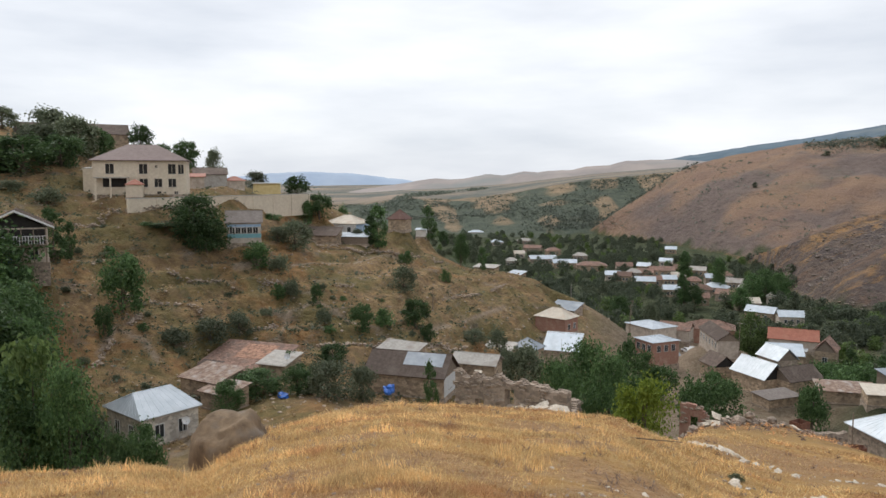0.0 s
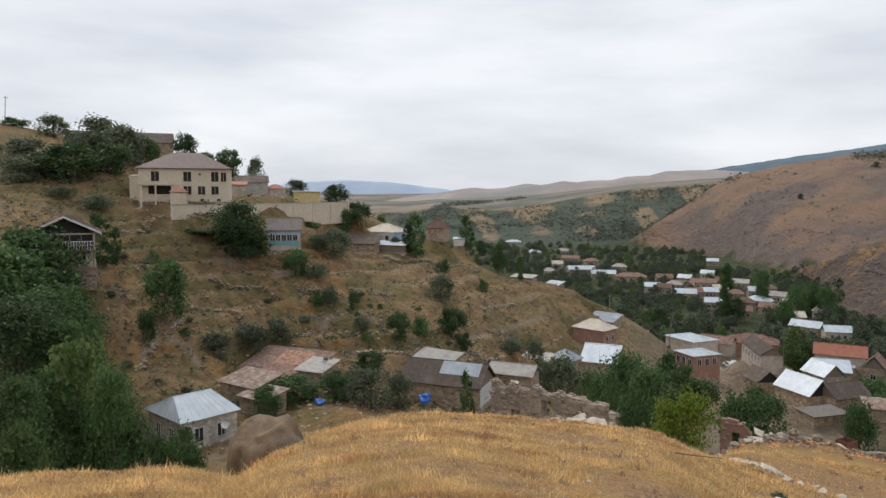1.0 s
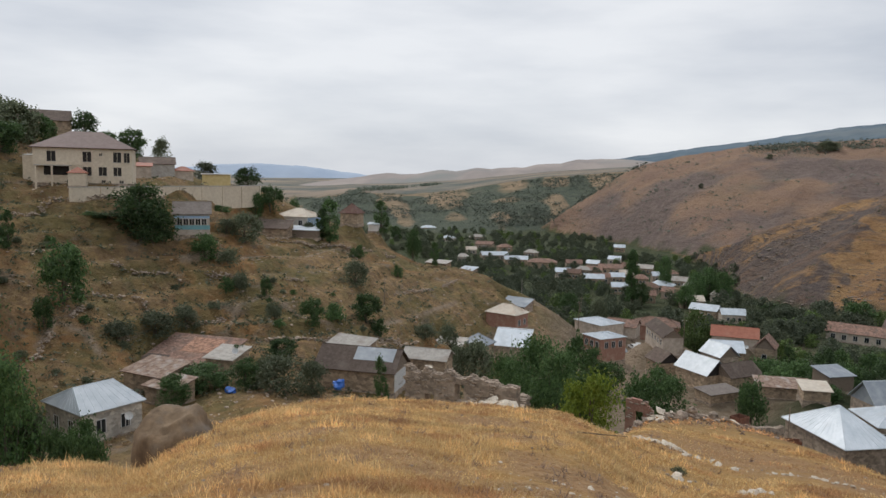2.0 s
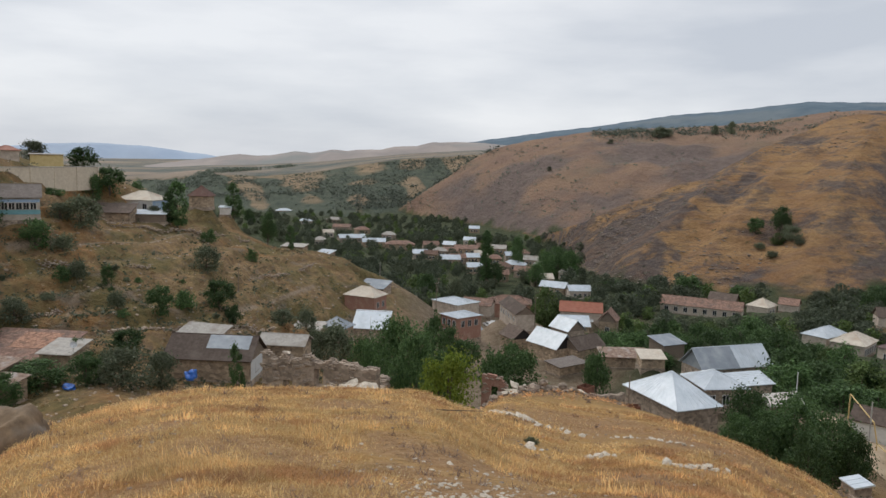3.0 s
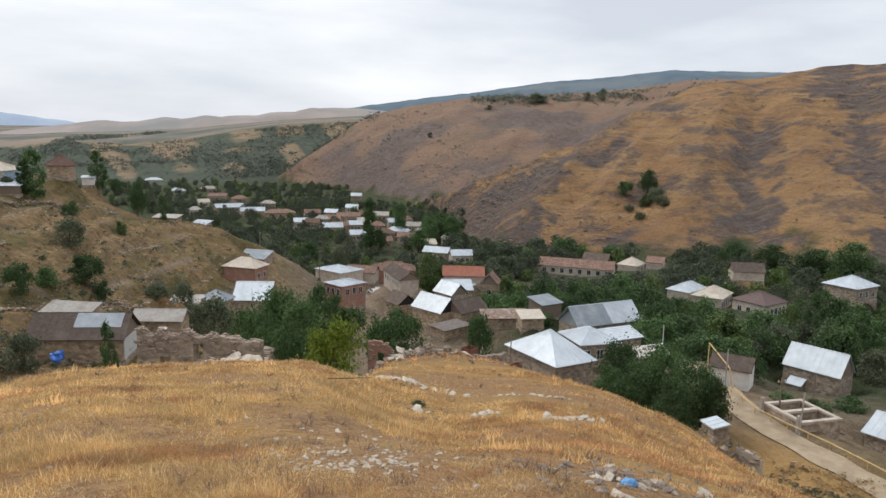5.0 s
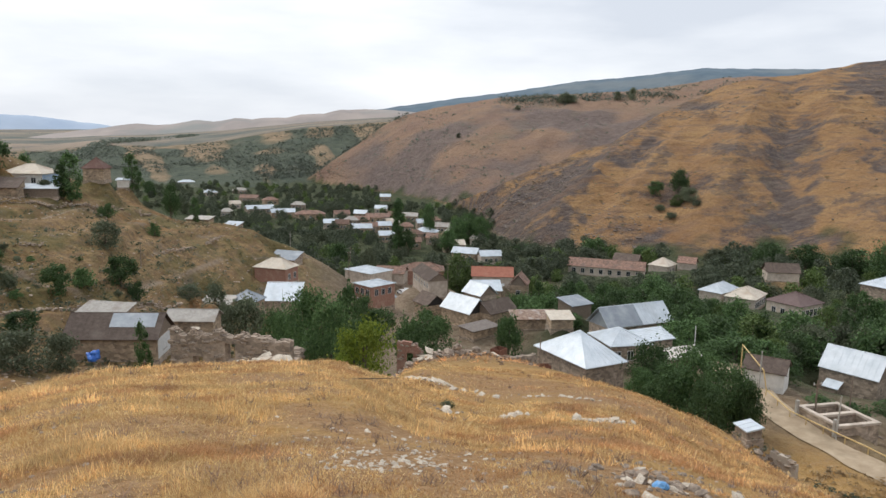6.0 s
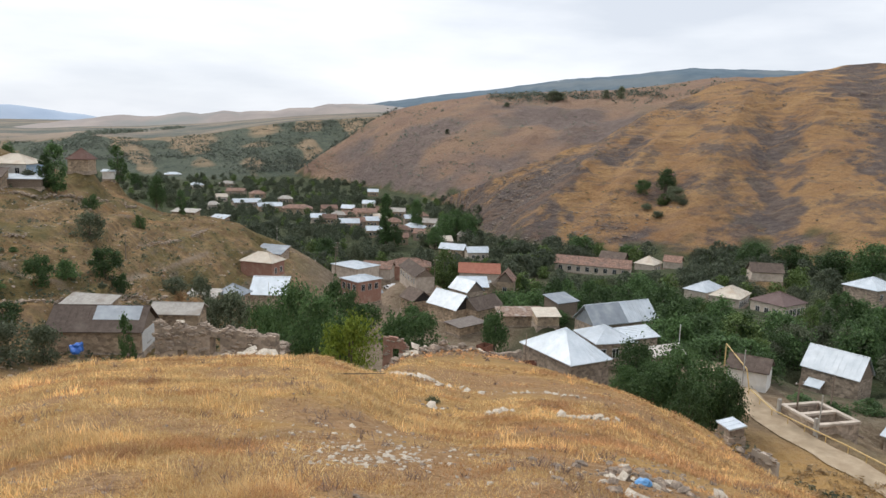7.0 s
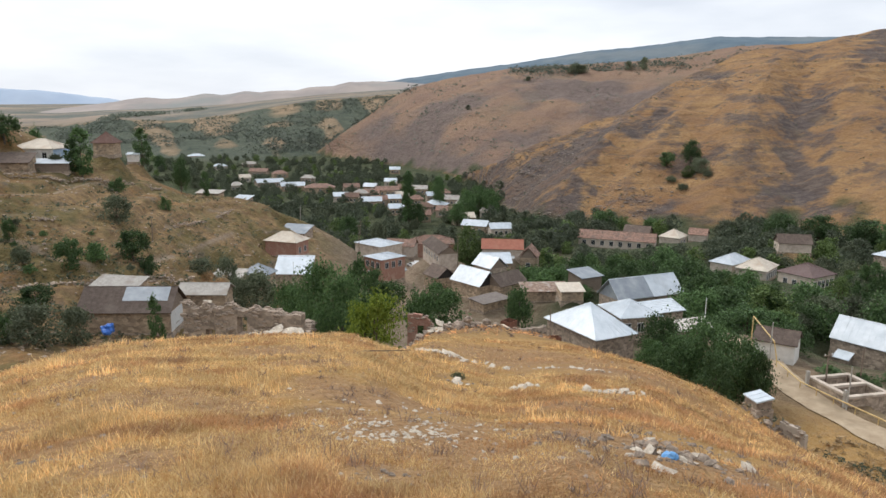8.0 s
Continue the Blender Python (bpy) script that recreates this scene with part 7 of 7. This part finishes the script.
terrace_wall("tumbled dry-stone terrace wall across the slope", [at(-24, 122), at(-20, 124), at(-16, 121), at(-13, 124)], 1)
terrace_wall("low stone terrace edge on the brown slope", [at(-21, 132), at(-16, 134), at(-11, 140), at(-7, 142)], 2)
terrace_wall("broken stone wall down the slope", [at(-26, 104), at(-24.5, 112), at(-22.5, 118)], 3)
terrace_wall("stone bank below the bungalow", [at(-12, 168), at(-7, 172), at(-3, 182), at(0, 196)], 4, 1.0)
terrace_wall("scattered stone bank near the spur's crest", [at(0, 160), at(3, 176), at(5, 190)], 5)
terrace_wall("rubble bank below the limestone house", [at(-27, 142), at(-24, 147), at(-21, 150), at(-17, 158)], 6, 1.2)
terrace_wall("stone edge above the gully houses", [at(-10, 118), at(-6, 120), at(-2, 124), at(2, 136)], 7)


def slope_stones():
    rnd = random.Random(41)
    verts, faces = [], []
    base = [tuple(v.co) for v in GREY[0].vertices]
    tri = [tuple(p.vertices) for p in GREY[0].polygons]
    for i in range(2600):
        b, d = rnd.uniform(-34, 13), rnd.uniform(70, 205)
        x, y = at(b, d)
        if noise.noise((x * 0.05, y * 0.05, 8)) < rnd.uniform(-0.4, 0.3):
            continue
        g, s, a = ground(x, y), rnd.uniform(0.15, 0.55) ** 1.3 * 1.6, rnd.uniform(0, 6.28)
        k = len(verts)
        verts += [(x + (p[0] * math.cos(a) - p[1] * math.sin(a)) * s, y + (p[0] * math.sin(a) + p[1] * math.cos(a)) * s, g + p[2] * s) for p in base]
        faces += [tuple(k + j for j in f) for f in tri]
    me = bpy.data.meshes.new("slope_stones")
    me.from_pydata(verts, [], faces)
    me.materials.append(M["stone"])
    tagged(new("slope_stones", me), "loose grey stones strewn over the brown slope", "stones", kind="stuff")


def hill_rocks():
    """Low outcrops breaking through the golden hillside, thickest on its stony flank."""
    rnd = random.Random(43)
    verts, faces = [], []
    base = [tuple(v.co) for v in GREY[2].vertices]
    tri = [tuple(p.vertices) for p in GREY[2].polygons]
    for i in range(6000):
        b = rnd.uniform(24, 60)
        d = SPUR_FOOT(b) + (SPUR_AWAY(b) - SPUR_FOOT(b)) * rnd.random()
        x, y = at(b, d)
        if noise.noise((x * 0.025, y * 0.025, 8)) + 0.4 * noise.noise((x * 0.09, y * 0.09, 3)) < rnd.uniform(0.0, 0.35) - 0.35 * min(rib_relief(x, y)[1], 1.0) + 0.15:
            continue
        g = ground(x, y)
        s, a = rnd.uniform(0.4, 1.3) ** 1.8, rnd.uniform(0, 6.28)
        k = len(verts)
        verts += [(x + (p[0] * 1.5 * math.cos(a) - p[1] * math.sin(a)) * s, y + (p[0] * 1.5 * math.sin(a) + p[1] * math.cos(a)) * s, g + p[2] * s * 0.7) for p in base]
        faces += [tuple(k + j for j in f) for f in tri]
    me = bpy.data.meshes.new("hill_rocks")
    me.from_pydata(verts, [], faces)
    me.materials.append(M["hillrock"])
    tagged(new("hill_rocks", me), "grey rock outcrops on the golden hillside", "rocks", kind="stuff")


M["hillrock"] = mat("weathered_outcrop", (0.13, 0.108, 0.095), (0.25, 0.205, 0.17), 0.5, 0.95, 0, 0.6, (0.27, 0.19, 0.10), 0.06, 0.6)
hill_rocks()
slope_stones()


# ---- small things ----
def lumpy(name, label, category, x, y, z, size, material, seed=1, flat=0.5):
    bm = bmesh.new()
    bmesh.ops.create_icosphere(bm, subdivisions=3, radius=0.5)
    for v in bm.verts:
        c = v.co.copy()
        v.co = Vector((c.x * size[0], c.y * size[1], c.z * size[2])) * (1 + 0.5 * noise.noise(c * 3.1 + Vector((seed, 0, 0))))
        if v.co.z < -size[2] * 0.25:
            v.co.z = -size[2] * 0.25
    me = bpy.data.meshes.new(name)
    bm.to_mesh(me)
    bm.free()
    me.materials.append(material)
    o = tagged(new(name, me), label, category)
    o.matrix_world = pose(x, y, z + size[2] * 0.22, 0, 0, seed * 40)
    return o


def on_ground(bearing, d):
    x, y = at(bearing, d)
    return x, y, ground(x, y)


lumpy("tarpaulin", "crumpled bright blue tarpaulin heap beside the house", "tarpaulin", *at(-4.3, 91), -26.9, (1.8, 1.4, 1.6), M["bluetarp"], 2)
lumpy("tarpaulin", "small blue plastic sheet under the shelter", "tarpaulin", *on_ground(-12.6, 93), (2.6, 1.2, 0.8), M["bluetarp"], 3)
lumpy("plastic_bag", "crumpled light blue plastic bag in the grass", "bag", *on_ground(39.9, 9.6), (0.22, 0.16, 0.14), mat("pale_blue_plastic", (0.10, 0.30, 0.62), (0.18, 0.42, 0.72), 3.0, 0.4, 0, 0.2), 4)
plant("dustybush", 22.5, 24.6, s=0.18)


def dish(label, x, y, z, face, r=0.45):
    d = thing("satellite_dish", label, "satellite dish", pose(x, y, z, 0, 0, face))
    bm = bmesh.new()
    rings = [[bm.verts.new((0.22 * (k / 3) ** 2 * r * 2, r * k / 3 * math.cos(i * 0.5236), r * k / 3 * math.sin(i * 0.5236))) for i in range(12)] for k in (1, 2, 3)]
    c = bm.verts.new((0, 0, 0))
    for i in range(12):
        j = (i + 1) % 12
        bm.faces.new((c, rings[0][i], rings[0][j]))
        for a, b in zip(rings, rings[1:]):
            bm.faces.new((a[i], b[i], b[j], a[j]))
    o = part("reflector", bm, M["frame"], d, "white dish reflector")
    o.rotation_euler = (0, radians(-30), 0)
    bm = bmesh.new()
    tube(bm, (-0.1, 0, -1.2), (-0.05, 0, 0), 0.03, sides=6)
    part("mast", bm, M["concrete"], d)
    bm = bmesh.new()
    tube(bm, (0, 0, -0.3), (0.5, 0, 0.15), 0.02, sides=5)
    part("arm", bm, M["concrete"], d)


dish("white satellite dish on the shelter's edge", -22.0, 101.4, -24.9, -70)
dish("white satellite dish on the cut-stone house", -28.3, 78.4, -26.4, -60)
dish("white satellite dish above the lane of roofs", 84.5, 167.5, -39.5, -120)


def rusty_scrap(label, bearing, d, size, yaw):
    x, y, z = on_ground(bearing, d)
    h = thing("rusty_bin", label, "bin", pose(x, y, z, 0, 0, yaw))
    a, b, c = size
    t = 0.04
    for q in ((-a, -b, -0.1, a, -b + t, c), (-a, b - t, -0.1, a, b, c), (-a, -b + t, -0.1, -a + t, b - t, c), (a - t, -b + t, -0.1, a, b - t, c), (-a + t, -b + t, -0.1, a - t, b - t, 0.02)):
        part("side", boxes(q), M["rustred"], h)


M["rustred"] = mat("red_rust", (0.13, 0.055, 0.035), (0.24, 0.11, 0.07), 3.0, 0.9, 0.1, 0.3, (0.10, 0.07, 0.055), 0.9, 0.6)
rusty_scrap("rusty red metal trough behind the knoll", 11.2, 43, (1.0, 0.5, 0.8), 10)
rusty_scrap("rusty metal box at the yard's edge", 26.6, 63, (0.6, 0.5, 0.8), 30)
rusty_scrap("rusty drum-like box beside the yard pole", 30.3, 62, (0.5, 0.4, 0.8), -15)
rusty_scrap("rusty sheet-metal trough beside the shed", 44.1, 56.5, (0.8, 0.5, 0.4), 35)
rusty_scrap("rusty cattle trough below the bank", 48.6, 50.5, (0.9, 0.4, 0.5), -40)


def fallen_branch(bearing, d, length, yaw):
    x, y, z = on_ground(bearing, d)
    bm = bmesh.new()
    rnd = random.Random(6)
    last, rings = None, []
    for i in range(8):
        c = Vector((-length / 2 + length * i / 7, rnd.uniform(-0.08, 0.08), 0.05 + rnd.uniform(-0.02, 0.03)))
        r = 0.03 - 0.003 * i
        ring = [bm.verts.new(c + Vector((0, r * math.cos(k * 1.0472), r * math.sin(k * 1.0472)))) for k in range(6)]
        if last:
            for k in range(6):
                bm.faces.new((last[k], last[(k + 1) % 6], ring[(k + 1) % 6], ring[k]))
        last = ring
    me = bpy.data.meshes.new("fallen_branch")
    bm.to_mesh(me)
    bm.free()
    me.materials.append(M["bark"])
    tagged(new("fallen_branch", me), "dry grey branch lying in the grass", "branch").matrix_world = pose(x, y, z, 0, 0, yaw)


fallen_branch(15.5, 22.0, 2.4, -16)
